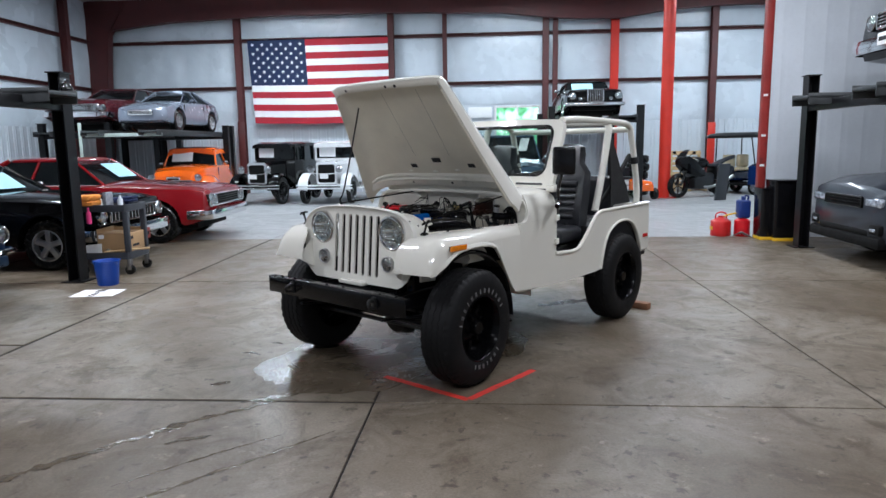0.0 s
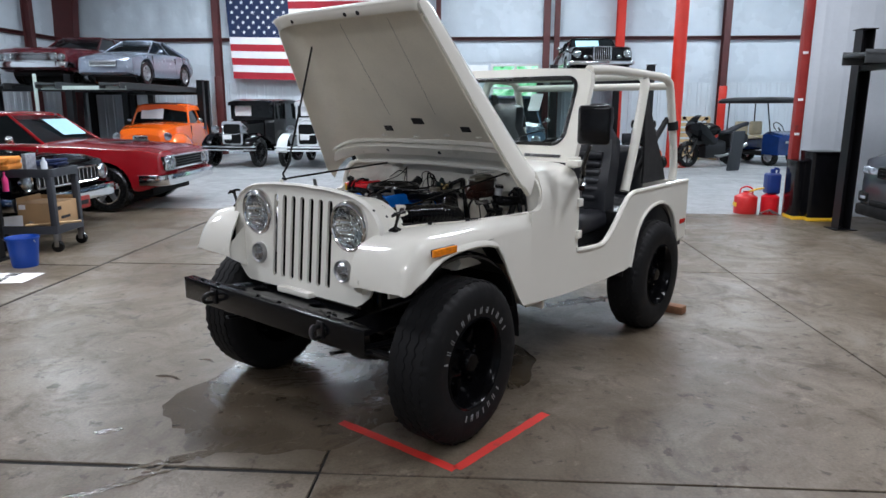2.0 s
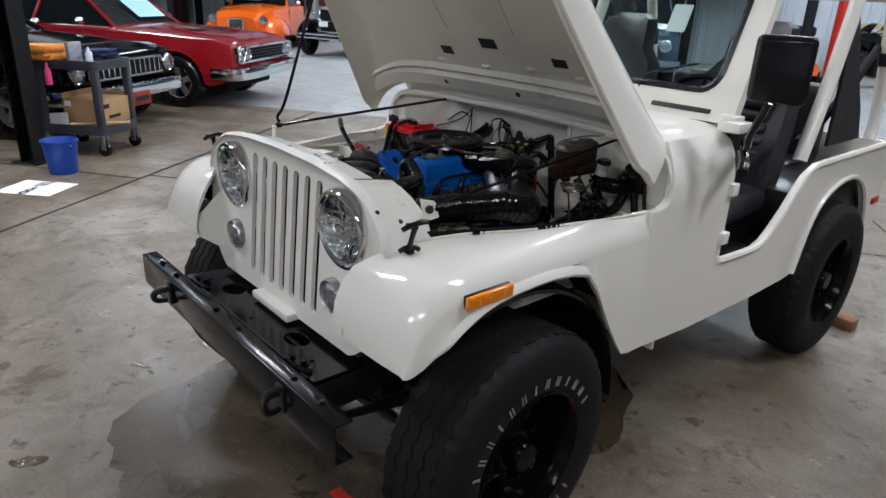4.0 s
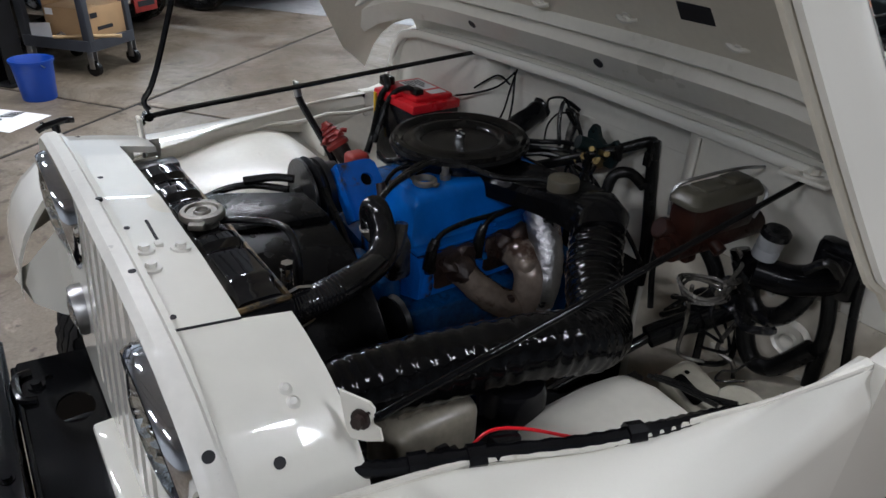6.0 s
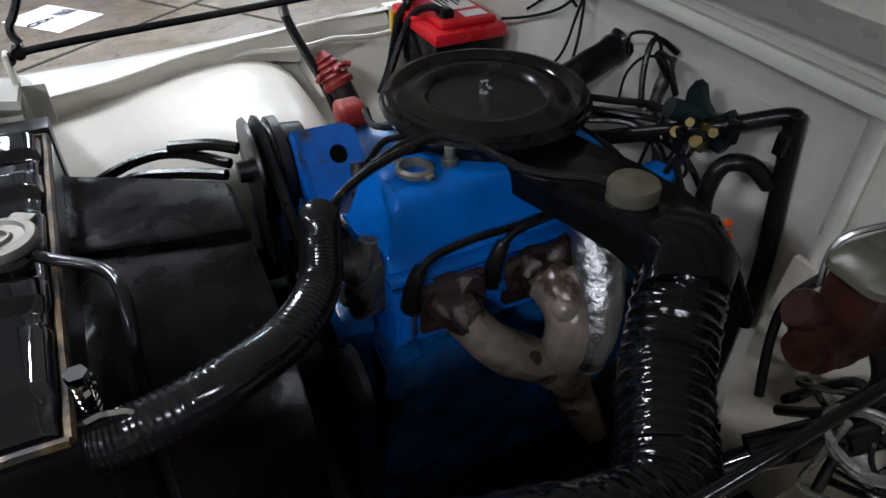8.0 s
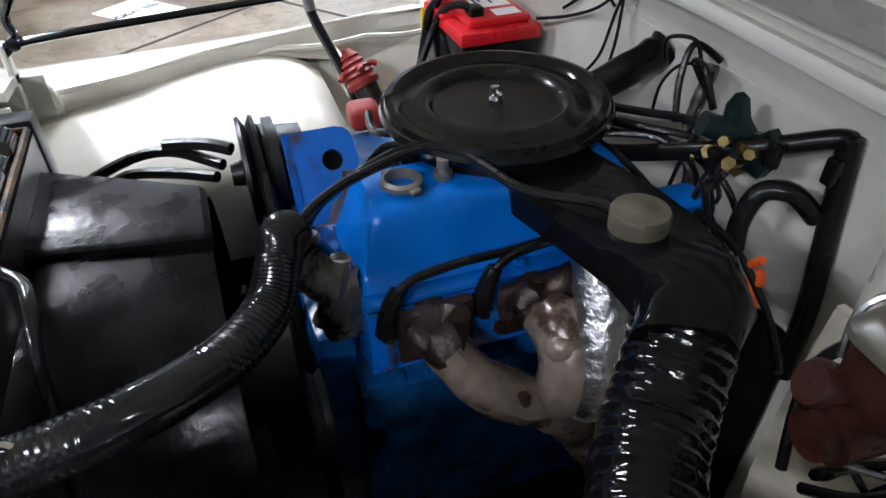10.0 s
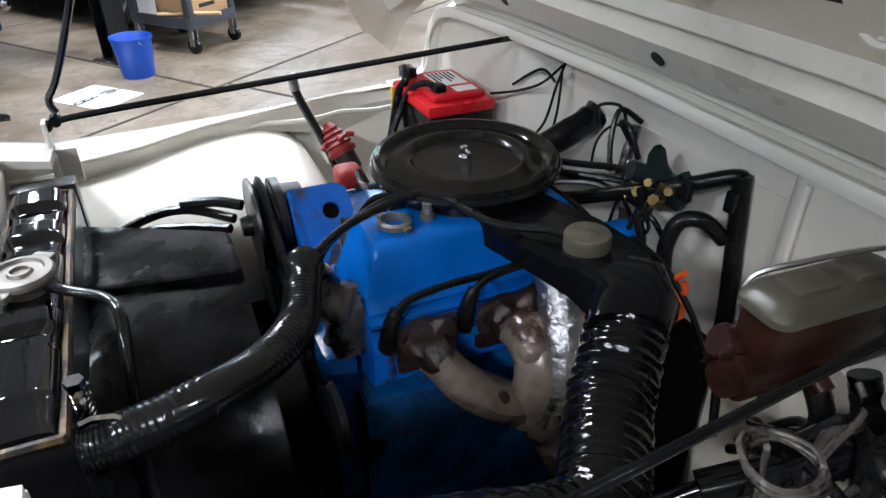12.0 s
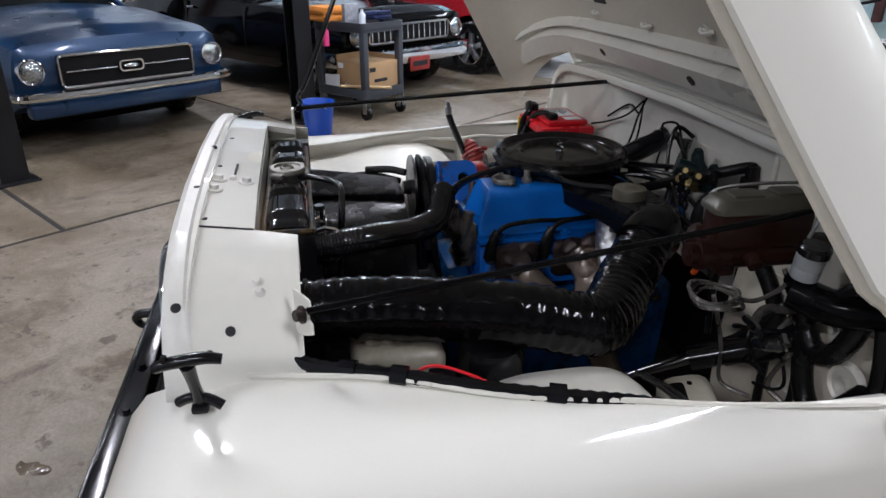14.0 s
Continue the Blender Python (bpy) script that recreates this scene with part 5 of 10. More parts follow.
hin = hood_shell("bonnet_lining", 0.012, 0.018, 0.010, CREAM_DULL_SHADED, [(q, 0.0) for q in HOOD_S] + [(0.93, 0.004)])
# front lip of the bonnet, folded back under the nose
bm = bm_new()
rings = []
for a, b in HP:
    w, dd = hood_w(0.97), hood_d(0.97)
    x, k = a * (w - 0.005), 1 - 0.85 * b
    rings.append([hood_at(x * f, q, b * dd + n * k) for f, q, n in ((1, 0.995, 0.066), (1, 0.992, 0.074), (0.99, 0.975, 0.082), (0.985, 0.945, 0.086), (0.98, 0.938, 0.083), (0.98, 0.938, 0.072), (0.985, 0.972, 0.068))])
loft(bm, rings)
lip = part("bonnet_lip", bm, CREAM, car0)
bm = bm_new()
for x, r in ((-0.42, 0.011), (-0.02, 0.011), (0.07, 0.012)):
    d = hood_b(x / hood_w(0.97)) * hood_d(0.97) + 0.0835 * (1 - 0.85 * hood_b(x / hood_w(0.97)))
    cyl(bm, hood_at(x, 0.957, d - 0.004), hood_at(x, 0.958, d + 0.0025), r, seg=14)
part("lip_hole", bm, INK, lip)
# strip that closes the bonnet's rear edge down to the cowl
bm = bm_new()
rings = []
for a, b in [p for p in HP if abs(p[0]) <= 0.9]:
    x = a * hood_w(0)
    foot = 1.206 - interp([(0, -0.008), (0.4, 0), (0.61, 0.010), (0.675, 0.026), (0.715, 0.056)], abs(x))
    head = hood_at(x, 0, b * hood_d(0) + 0.004)
    rings.append([head, head + Vector((0, 0.004, 0)), Vector((x, 0.9975, foot)), Vector((x, 0.9935, foot))])
loft(bm, rings)
part("hinge_strip", bm, CREAM, car0)
# rear channel and stiffeners on the underside
bm = bm_new()
for s0, s1, dd in ((0.02, 0.10, 0.035), (0.10, 0.125, 0.02)):
    rings = []
    for a, b in HP[2:-2]:
        w, D = hood_w(s0) - 0.016, hood_d(0.1)
        x, d = a * w, b * D + 0.018
        rings.append([hood_at(x, s0, d), hood_at(x, s0 + 0.01, d + dd), hood_at(x, s1 - 0.012, d + dd), hood_at(x, s1, d)])
    loft(bm, rings)
part("bonnet_channel", bm, CREAM_BAY, car0)
bm = bm_new()
for x, s, w, h in ((-0.235, 0.20, 0.03, 0.018), (0.02, 0.255, 0.04, 0.02), (0.335, 0.205, 0.034, 0.018)):
    pts = [hood_at(x + a * w, s + b * h, 0.0195) for a, b in ((-1, -1), (1, -1), (1, 1), (-1, 1))]
    pts2 = [hood_at(x + a * w, s + b * h, 0.022) for a, b in ((-1, -1), (1, -1), (1, 1), (-1, 1))]
    loft(bm, [pts, pts2])
part("bonnet_slot", bm, INK, car0, "black rectangular opening in the bonnet lining")
bm = bm_new()
for x, s in ((-0.30, 0.15), (-0.05, 0.145), (0.18, 0.16), (0.40, 0.155), (0.42, 0.11), (-0.42, 0.12)):
    p = hood_at(x, s, 0.02)
    n = hood_at(x, s, 1.0) - hood_at(x, s, 0.0)
    bolt(bm, p, n, 0.008, 0.005)
    tube(bm, [p + Vector((-0.022, 0, 0)), p + n * 0.009, p + Vector((0.022, 0, 0))], 0.0045, 6, 3)
part("bonnet_clip", bm, CREAM_BAY, car0)
bm = bm_new()
for x in (0.40, -0.30, 0.10):
    cyl(bm, hood_at(x, 0.06, 0.054), hood_at(x, 0.06, 0.0565), 0.011, seg=14)
part("channel_hole", bm, INK, car0)
bm = bm_new()
for x in (-0.17, 0.17):
    tube(bm, [hood_at(x, 0.30 + 0.12 * k, 0.0185) for k in range(6)], 0.0011, 5, 2)
part("lining_crease", bm, INK, car0)
# bonnet prop: rod lying along the bay and stay up to the bonnet
bm = bm_new()
tube(bm, [(-0.345, 0.175, 1.135), (-0.345, 0.20, 1.15), (-0.344, 0.5, 1.166), (-0.344, 0.93, 1.187), (-0.344, 0.975, 1.188)], 0.0055, 8, 4)
tube(bm, [(-0.345, 0.19, 1.16), (-0.352, 0.185, 1.18), (-0.345, 0.215, 1.235), (-0.38, 0.33, 1.50), (-0.475, 0.535, 1.92)], 0.0055, 8, 4)
tube(bm, [(-0.335, 0.185, 1.15), (-0.355, 0.185, 1.15)], 0.009, 8, 2)
part("bonnet_prop", bm, BLACK, car0)
bm = bm_new()
box(bm, (-0.36, 0.165, 1.04), (-0.335, 0.172, 1.15), 0.002)
box(bm, (-0.36, 0.165, 1.04), (-0.355, 0.20, 1.10), 0.002)
part("prop_bracket", bm, CREAM_BAY, car0)

# bumper, frame and running gear
bm = bm_new()
box(bm, (-0.680, -0.230, 0.535), (0.664, -0.222, 0.648), 0.0025)
box(bm, (-0.680, -0.222, 0.641), (0.664, -0.176, 0.648), 0.0025)
box(bm, (-0.680, -0.222, 0.535), (0.664, -0.176, 0.542), 0.0025)
for x in (-0.56, -0.42, -0.08, 0.08, 0.42, 0.56):
    bolt(bm, (x, -0.198, 0.648), (0, 0, 1), 0.008, 0.006)

bp = part("front_bumper", bm, GLOSSBLACK, car0, "black steel channel bumper")
bm = bm_new()
plate(bm, [(-0.44, -0.15), (-0.40, -0.165), (0.40, -0.165), (0.44, -0.15), (0.43, 0.02), (-0.43, 0.02)], [circle(-0.24, -0.07, 0.035, 22, 0.05), circle(0.20, -0.07, 0.035, 22, 0.05), circle(-0.36, -0.10, 0.008, 10), circle(0.34, -0.10, 0.008, 10), circle(0.0, -0.12, 0.006, 10)], lambda a, b, d: Vector((a, b, 0.628 - d - 0.05 * (b + 0.15))), 0.006)
for x in (-0.34, 0.34):
    tube(bm, [(x - 0.05, -0.13, 0.630), (x - 0.04, -0.155, 0.634), (x, -0.16, 0.636), (x + 0.04, -0.155, 0.634), (x + 0.05, -0.13, 0.630)], 0.009, 8, 4)
    bolt(bm, (x, -0.125, 0.628), (0, 0, 1), 0.010, 0.008)
tube(bm, [(-0.42, -0.158, 0.629), (0, -0.160, 0.629), (0.42, -0.158, 0.629)], 0.006, 8, 4)
part("gravel_pan", bm, GLOSSBLACK, car0, "black painted gravel pan with oval holes")
bm = bm_new()
for s in (-1, 1):
    box(bm, (s * 0.36, -0.176, 0.50), (s * 0.42, 3.0, 0.60), 0.006)
    tube(bm, [(s * 0.40, -0.228, 0.61), (s * 0.40, -0.265, 0.612), (s * 0.41, -0.285, 0.595), (s * 0.415, -0.275, 0.570), (s * 0.41, -0.240, 0.565)], 0.012, 8, 4, lambda i, n: 1.2 - 0.5 * i / n)
    box(bm, (s * 0.385, -0.238, 0.555), (s * 0.425, -0.228, 0.635), 0.003)
part("frame_rail", bm, BLACK_SATIN, car0)
bm = bm_new()
for y in (0.31, 2.44):
    cyl(bm, (-0.6, y, 0.37), (0.6, y, 0.37), 0.042, seg=14)
    lathe(bm, [(0.02, -0.12), (0.10, -0.10), (0.135, 0), (0.10, 0.10), (0.02, 0.12)], pose(0.15 if y < 1 else 0.0, y, 0.37, 90, 0, 0), 20)
    for s in (-1, 1):
        for k in range(4):
            tube(bm, [(s * 0.40, y - 0.48, 0.47), (s * 0.40, y, 0.42 - 0.012 * k), (s * 0.40, y + 0.48, 0.47)] if k == 0 else [(s * 0.40, y - 0.4 + 0.08 * k, 0.455 - 0.012 * k), (s * 0.40, y, 0.42 - 0.012 * k), (s * 0.40, y + 0.4 - 0.08 * k, 0.455 - 0.012 * k)], 0.02, 6, 4, flat=0.4)
        cyl(bm, (s * 0.46, y + 0.05, 0.38), (s * 0.44, y + 0.12, 0.80), 0.026, seg=10)
cyl(bm, (-0.55, 0.15, 0.36), (0.55, 0.15, 0.36), 0.016, seg=10)
cyl(bm, (0.5, 0.15, 0.37), (-0.3, -0.12, 0.55), 0.014, seg=10)
cyl(bm, (0.0, 2.4, 0.40), (0.0, 1.2, 0.50), 0.03, seg=12)
box(bm, (-0.15, 0.9, 0.42), (0.15, 1.4, 0.62), 0.05)
tube(bm, [(0.25, 1.0, 0.45), (0.33, 1.6, 0.42), (0.36, 1.9, 0.40), (0.30, 2.1, 0.42)], 0.035, 10, 4)
part("chassis_member", bm, BLACK_SATIN, car0)


# wheels
def wheel(s, y, steer=0.0):
    w = new("wheel")
    w.parent = car0
    w.matrix_local = pose(s * 0.706, y, 0.381, 0, 0, steer) @ pose(0, 0, 0, 0, 90 * s, 0)
    bm = bm_new()
    R, h = 0.381, 0.119
    prof = [(0.205, -h + 0.012), (0.225, -h), (0.29, -h - 0.006), (0.342, -h + 0.004), (0.362, -h + 0.018), (0.374, -h + 0.036)]
    tread = []
    for c in (-0.066, -0.022, 0.022, 0.066):
        tread += [(R - 0.002 * abs(c) / 0.07, c - 0.018), (R, c), (R - 0.002 * abs(c) / 0.07, c + 0.018)]
        if c < 0.06:
            tread += [(R - 0.005, c + 0.0195), (R - 0.005, c + 0.0245)]
    prof += tread + [(r, -z) for r, z in reversed(prof)]
    SEG = 168
    ring_list = []
    full = prof + [prof[0]]
    for j, (r, z) in enumerate(full):
        ring = []
        for k in range(SEG):
            a = k * math.tau / SEG
            cut = 0.0
            if r > 0.355:
                edge = abs(z) > 0.075
                ph = (k + (1 if z > 0 else 0) + (int(abs(z) * 60) if not edge else 0)) % 3
                cut = (0.0045 if edge else 0.0022) if ph == 0 else 0.0
                cut += 0.0012 * noise.noise(Vector((math.cos(a) * 9, math.sin(a) * 9, z * 40)))
            zz = z + (0.0045 * (1 if k % 4 < 2 else -1) if r > 0.355 and abs(z) < 0.09 else 0.0)
            ring.append(Vector(((r - cut) * math.cos(a), (r - cut) * math.sin(a), zz)))
        ring_list.append(ring)
    loft(bm, ring_list, True, False)
    ty = part("tyre", bm, TYRE, w)
    bm = bm_new()
    for start, n, step in ((117, 13, 11.4), (-20, 7, 10.8)) if y < 1 else ():
        for k in range(n):
            m = pose(0, 0, 0, 0, 0, start + k * step) @ pose(0.250, 0, 0.1222)
            for y0, half in (((-0.006, 0.0022), (0.005, 0.0022)) if k % 3 else ((0.0, 0.0035),)):
                box(bm, (-0.015, y0 - half, -0.001), (0.015, y0 + half, 0.0012), 0, m)
    if y < 1:
        part("sidewall_mark", bm, LETTER, ty, "raised pale sidewall marking")
    bm = bm_new()
    lathe(bm, [(0.214, 0.105), (0.216, 0.116), (0.208, 0.119), (0.198, 0.108), (0.19, 0.06), (0.178, 0.005), (0.10, 0.022), (0.07, 0.05), (0.05, 0.055), (0.001, 0.055)], None, 48)
    lathe(bm, [(0.214, -0.12), (0.20, -0.12), (0.19, 0.0), (0.178, 0.018)], None, 40)
    rm = part("rim", bm, RIMBLACK, w, "gloss black wheel rim")
    bm = bm_new()
    for k in range(8):
        m = pose(0, 0, 0, 0, 0, k * 45)
        box(bm, (0.075, -0.022, -0.002), (0.185, 0.022, 0.030), 0.012, m)
    part("spoke", bm, RIMBLACK, rm)
    bm = bm_new()
    lathe(bm, [(0.052, 0.05), (0.05, 0.085), (0.04, 0.097), (0.001, 0.099)], None, 24)
    for k in range(5):
        a = k * math.tau / 5
        cyl(bm, (0.075 * math.cos(a), 0.075 * math.sin(a), 0.05), (0.075 * math.cos(a), 0.075 * math.sin(a), 0.078), 0.011, 0.008, 6)
    part("hub_cap", bm, RIMBLACK, rm)


wheel(1, 0.31, 3)
wheel(-1, 0.31, 3)
wheel(1, 2.445)
wheel(-1, 2.445)
bm = bm_new()
box(bm, (0.60, 2.84, 0.0), (0.86, 2.93, 0.06), 0.006)
single("wheel_chock", bm, WOODBLOCK, "short brown wood block behind the rear wheel", "wood block", pose(-3.0, 3.335, 0))

# ---- engine bay ----
def dome(bm, s):
    """Pressed inner fender over a front wheel."""
    rings = []
    for i in range(25):
        k = i / 24
        y = 0.09 + 0.545 * k
        e = max(0.0, 1 - abs(k ** 0.8 if s < 0 else 2 * k - 1) ** (9 if s < 0 else 3.5)) ** 0.5
        top = (0.85 + 0.135 * e - 0.025 * (1 - k) * e) if s < 0 else (0.84 + 0.115 * e)
        if s > 0:
            y = 0.37 + 0.30 * k
        ring = []
        far = ((0.285, 0.0), (0.290, 0.30), (0.300, 0.52), (0.325, 0.72), (0.365, 0.86), (0.42, 0.945), (0.50, 1.0), (0.58, 1.01), (0.655, 1.0))
        near = ((0.45, 0.0), (0.46, 0.35), (0.48, 0.70), (0.51, 0.92), (0.55, 1.0), (0.60, 0.98), (0.63, 0.9), (0.65, 0.7), (0.66, 0.4))
        for x, f in far if s < 0 else near:
            z = 0.80 + (top - 0.80) * f
            ring.append(Vector((s * (x + 0.03 * (1 - e)), y, z)))
        ring += [Vector((s * 0.66, y, 0.78)), Vector((s * (0.29 if s < 0 else 0.45), y, 0.78))]
        rings.append(ring)
    loft(bm, rings)


for s in (-1, 1):
    bm = bm_new()
    dome(bm, s)
    part("inner_fender", bm, CREAM_BAY, car0)
    bm = bm_new()
    # floor of the bay behind the dome, joined to the firewall
    loft(bm, [[Vector((s * x, y, z)) for x, z in ((0.42, 0.70), (0.52, 0.80), (0.66, 0.86), (0.735, 0.94), (0.735, 0.92), (0.66, 0.84), (0.52, 0.78), (0.42, 0.68))] for y in (0.60, 0.85, 1.03)])
    part("bay_side_panel", bm, CREAM_GRIMY if s > 0 else CREAM_BAY, car0)
bm = bm_new()
for i in range(5):
    y0 = 0.20 + 0.17 * i
    tube(bm, [(-0.66, y0, 0.978), (-0.655, y0 + 0.09, 0.972), (-0.66, y0 + 0.17, 0.978)], 0.006, 6, 3)
box(bm, (-0.72, 0.645, 0.90), (-0.56, 0.655, 0.965), 0.004)
part("bay_flange", bm, CREAM_BAY, car0)
# Added plate, no part of the vehicle: blocks light coming up into the bay.
bm = bm_new()
box(bm, (-0.35, 0.20, 0.44), (0.35, 1.03, 0.46), 0.004)
part("bay_undertray", bm, BLACK_SATIN, car0)

# radiator
def tank_bulge(x):
    """Pressed bands along the top tank."""
    f = 0.0
    for c, w in ((-0.165, 0.028), (-0.075, 0.026), (0.02, 0.04), (0.115, 0.022), (0.205, 0.045)):
        f = max(f, min(1.0, max(0.0, (w - abs(x - c)) / 0.008)))
    return f


bm = bm_new()
rings = []
for k in range(97):
    x = -0.205 + 0.478 * k / 96
    e = min(1.0, min(k, 96 - k) / 4) ** 0.5
    f = tank_bulge(x)
    hw, hh = 0.030 + 0.003 * f, (0.016 + 0.010 * f) * (0.55 + 0.45 * e)
    ring = []
    for q in range(20):
        a = q * math.tau / 20
        ca, sa = math.cos(a), math.sin(a)
        ring.append(Vector((x, 0.157 + hw * math.copysign(abs(ca) ** 0.55, ca), 1.088 + (hh if sa > 0 else 0.02) * math.copysign(abs(sa) ** 0.6, sa))))
    rings.append(ring)
loft(bm, rings)
rad = part("radiator_tank", bm, TANKBLACK, car0, "gloss black radiator top tank with pressed bands")
bm = bm_new()
for y in (0.121, 0.193):
    tube(bm, [(-0.212, y, 1.090), (0.0, y, 1.092), (0.28, y, 1.090)], 0.0045, 6, 3)
for x in (-0.212, 0.28):
    tube(bm, [(x, 0.121, 1.090), (x, 0.157, 1.091), (x, 0.193, 1.090)], 0.0045, 6, 3)
part("tank_seam", bm, GOLDRUST, rad, "worn amber seam round the tank")
bm = bm_new()
loft(bm, [[Vector((x, y, z)) for y, z in ((0.112, 1.078 + h), (0.121, 1.086 + h), (0.126, 1.086 + h), (0.126, 1.070))] for x, h in ((0.02, 0.0), (0.08, 0.004), (0.13, 0.001), (0.19, 0.005), (0.27, 0.002))])
part("tank_stain", bm, AMBER, rad, "amber stain along the tank side")
bm = bm_new()
box(bm, (-0.216, 0.117, 0.55), (0.284, 0.197, 1.084))
box(bm, (-0.25, 0.117, 0.7), (-0.216, 0.20, 1.10), 0.004)
part("core", bm, BLACK_SATIN, rad)
bm = bm_new()
lathe(bm, [(0.022, -0.01), (0.022, 0.006), (0.031, 0.007), (0.0335, 0.010), (0.0335, 0.014), (0.031, 0.018), (0.024, 0.0195), (0.022, 0.016), (0.013, 0.0155), (0.011, 0.019), (0.009, 0.019), (0.008, 0.015), (0.001, 0.015)], pose(0.054, 0.157, 1.110), 32)
for k in range(2):
    box(bm, (-0.012, 0.031, 0.006), (0.012, 0.045, 0.015), 0.003, pose(0.054, 0.157, 1.110, 0, 0, 60 + 180 * k))
part("radiator_cap", bm, DULLSTEEL, rad, "dull steel radiator cap")
bm = bm_new()
tube(bm, [(0.07, 0.18, 1.112), (0.095, 0.197, 1.119), (0.13, 0.236, 1.119), (0.165, 0.247, 1.115), (0.19, 0.245, 1.09), (0.205, 0.24, 1.03), (0.22, 0.235, 0.95), (0.26, 0.235, 0.88)], 0.0058, 10, 8)
part("overflow_hose", bm, HOSE, car0)
bm = bm_new()
cyl(bm, (0.243, 0.207, 1.05), (0.246, 0.207, 1.112), 0.0065, seg=8)
for k in range(9):
    cyl(bm, (0.2435, 0.207, 1.054 + 0.0065 * k), (0.2435, 0.207, 1.0575 + 0.0065 * k), 0.0074, seg=12)
cyl(bm, (0.246, 0.207, 1.112), (0.246, 0.207, 1.120), 0.0085, seg=6)
box(bm, (0.236, 0.199, 1.062), (0.240, 0.216, 1.108), 0.0015)
tube(bm, [(0.262, 0.213 + 0.031 * math.cos(a), 1.055 + 0.031 * math.sin(a)) for a in [radians(q) for q in range(0, 361, 30)]], 0.004, 6, 1)
part("hose_clamp", bm, CHROME, car0)

# fan shroud
bm = bm_new()
rings = []
for y, k in ((0.198, 0.0), (0.203, 0.25), (0.211, 0.8), (0.222, 1.0), (0.30, 1.0), (0.374, 1.0), (0.376, 0.985)):
    ring = []
    cx, cz, R = 0.0, 0.80, 0.240
    for q in range(48):
        a = q * math.tau / 48
        bx = max(-0.165, min(0.265, 0.38 * math.cos(a)))
        bz = max(0.56, min(1.03, 0.80 + 0.40 * math.sin(a)))
        ring.append(Vector((bx * (1 - k) + (cx + (R + 0.01) * math.cos(a)) * k, y, bz * (1 - k) + (cz + R * math.sin(a)) * k)))
    rings.append(ring)
loft(bm, rings, True, False)
sh = part("fan_shroud", bm, SHROUD, car0, "black plastic fan shroud with water marks")
bm = bm_new()
loft(bm, [[Vector((x0, y, z)), Vector((x1 - 0.006, y, z)), Vector((x1, y, z - 0.004)), Vector((x1, y, z - 0.014)), Vector((x0, y, z - 0.014))] for y, x0, x1, z in ((0.196, -0.180, -0.012, 1.050), (0.28, -0.13, 0.008, 1.053), (0.372, -0.075, 0.024, 1.054), (0.378, -0.073, 0.025, 1.048))])
part("shroud_top", bm, SHROUD, sh)
bm = bm_new()
for k in range(7):
    a = k * math.tau / 7
    m = pose(-0.005, 0.33, 0.80) @ pose(0, 0, 0, 0, math.degrees(a), 0)
    box(bm, (-0.04, -0.004, 0.05), (0.04, 0.004, 0.205), 0.002, m @ pose(0, 0, 0, 0, 0, 25))
hub = bm_new()
cyl(hub, (-0.005, 0.30, 0.80), (-0.005, 0.44, 0.80), 0.06, seg=20)
hub = part("cooling_fan", hub, BLACK_SATIN, car0)
part("fan_blade", bm, BLACK_SATIN, hub)

# upper radiator hose with a wound cover
bm = bm_new()
tube(bm, [(0.258, 0.195, 1.055), (0.262, 0.23, 1.058), (0.245, 0.30, 1.058), (0.20, 0.37, 1.045), (0.145, 0.415, 1.04), (0.10, 0.435, 1.055), (0.066, 0.445, 1.062), (0.035, 0.455, 1.04), (0.03, 0.46, 1.0)], 0.0225, 16, 22, lambda i, n: 1.0 + 0.03 * (1 if i % 2 else -1))
part("radiator_hose", bm, HOSE, car0, "black ribbed upper radiator hose")
bm = bm_new()
tube(bm, [(0.035, 0.458, 1.02), (0.04, 0.475, 0.99), (0.05, 0.50, 0.965)], 0.03, 12, 4)
box(bm, (0.02, 0.47, 0.90), (0.075, 0.52, 0.985), 0.012)
tube(bm, [(0.066, 0.50, 1.02), (0.068, 0.49, 0.98), (0.06, 0.47, 0.93)], 0.012, 8, 3)
part("thermostat_housing", bm, WETMETAL, car0)

# engine block, head and valve cover (one visible bank)
def prism(bm, prof, y0, y1, bev=0.0):
    g0 = len(bm.verts)
    loft(bm, [[Vector((x, y0, z)) for x, z in prof], [Vector((x, y1, z)) for x, z in prof]])
    return bm


bm = bm_new()
rings = []
prof = [(-0.068, 0.966), (-0.062, 0.974), (-0.052, 1.034), (-0.046, 1.047), (-0.038, 1.053), (0.030, 1.053), (0.040, 1.051), (0.047, 1.045), (0.051, 1.035), (0.062, 0.990), (0.067, 0.978), (0.080, 0.970)]
for y, k, slant in ((0.516, 0.60, 0.020), (0.519, 0.90, 0.024), (0.525, 0.985, 0.024), (0.534, 1.0, 0.022), (0.70, 1.0, 0.0), (0.85, 1.0, -0.016), (0.868, 0.98, -0.02), (0.876, 0.88, -0.02)):
    rings.append([Vector((0.002 + (x - 0.002) * (0.86 + 0.14 * k), y + slant * (z - 0.966) / 0.09, 0.966 + (z - 0.966) * k)) for x, z in prof])
loft(bm, rings)
box(bm, (-0.075, 0.515, 0.956), (0.095, 0.885, 0.964), 0.003)
vc = part("valve_cover", bm, BLUE_ENG, car0, "bright blue painted valve cover")
bm = bm_new()
for y in (0.56, 0.70, 0.84):
    bolt(bm, (0.086, y, 0.967), (0, 0, 1), 0.007, 0.008)
part("cover_bolt", bm, BLUE_ENG, vc)
bm = bm_new()
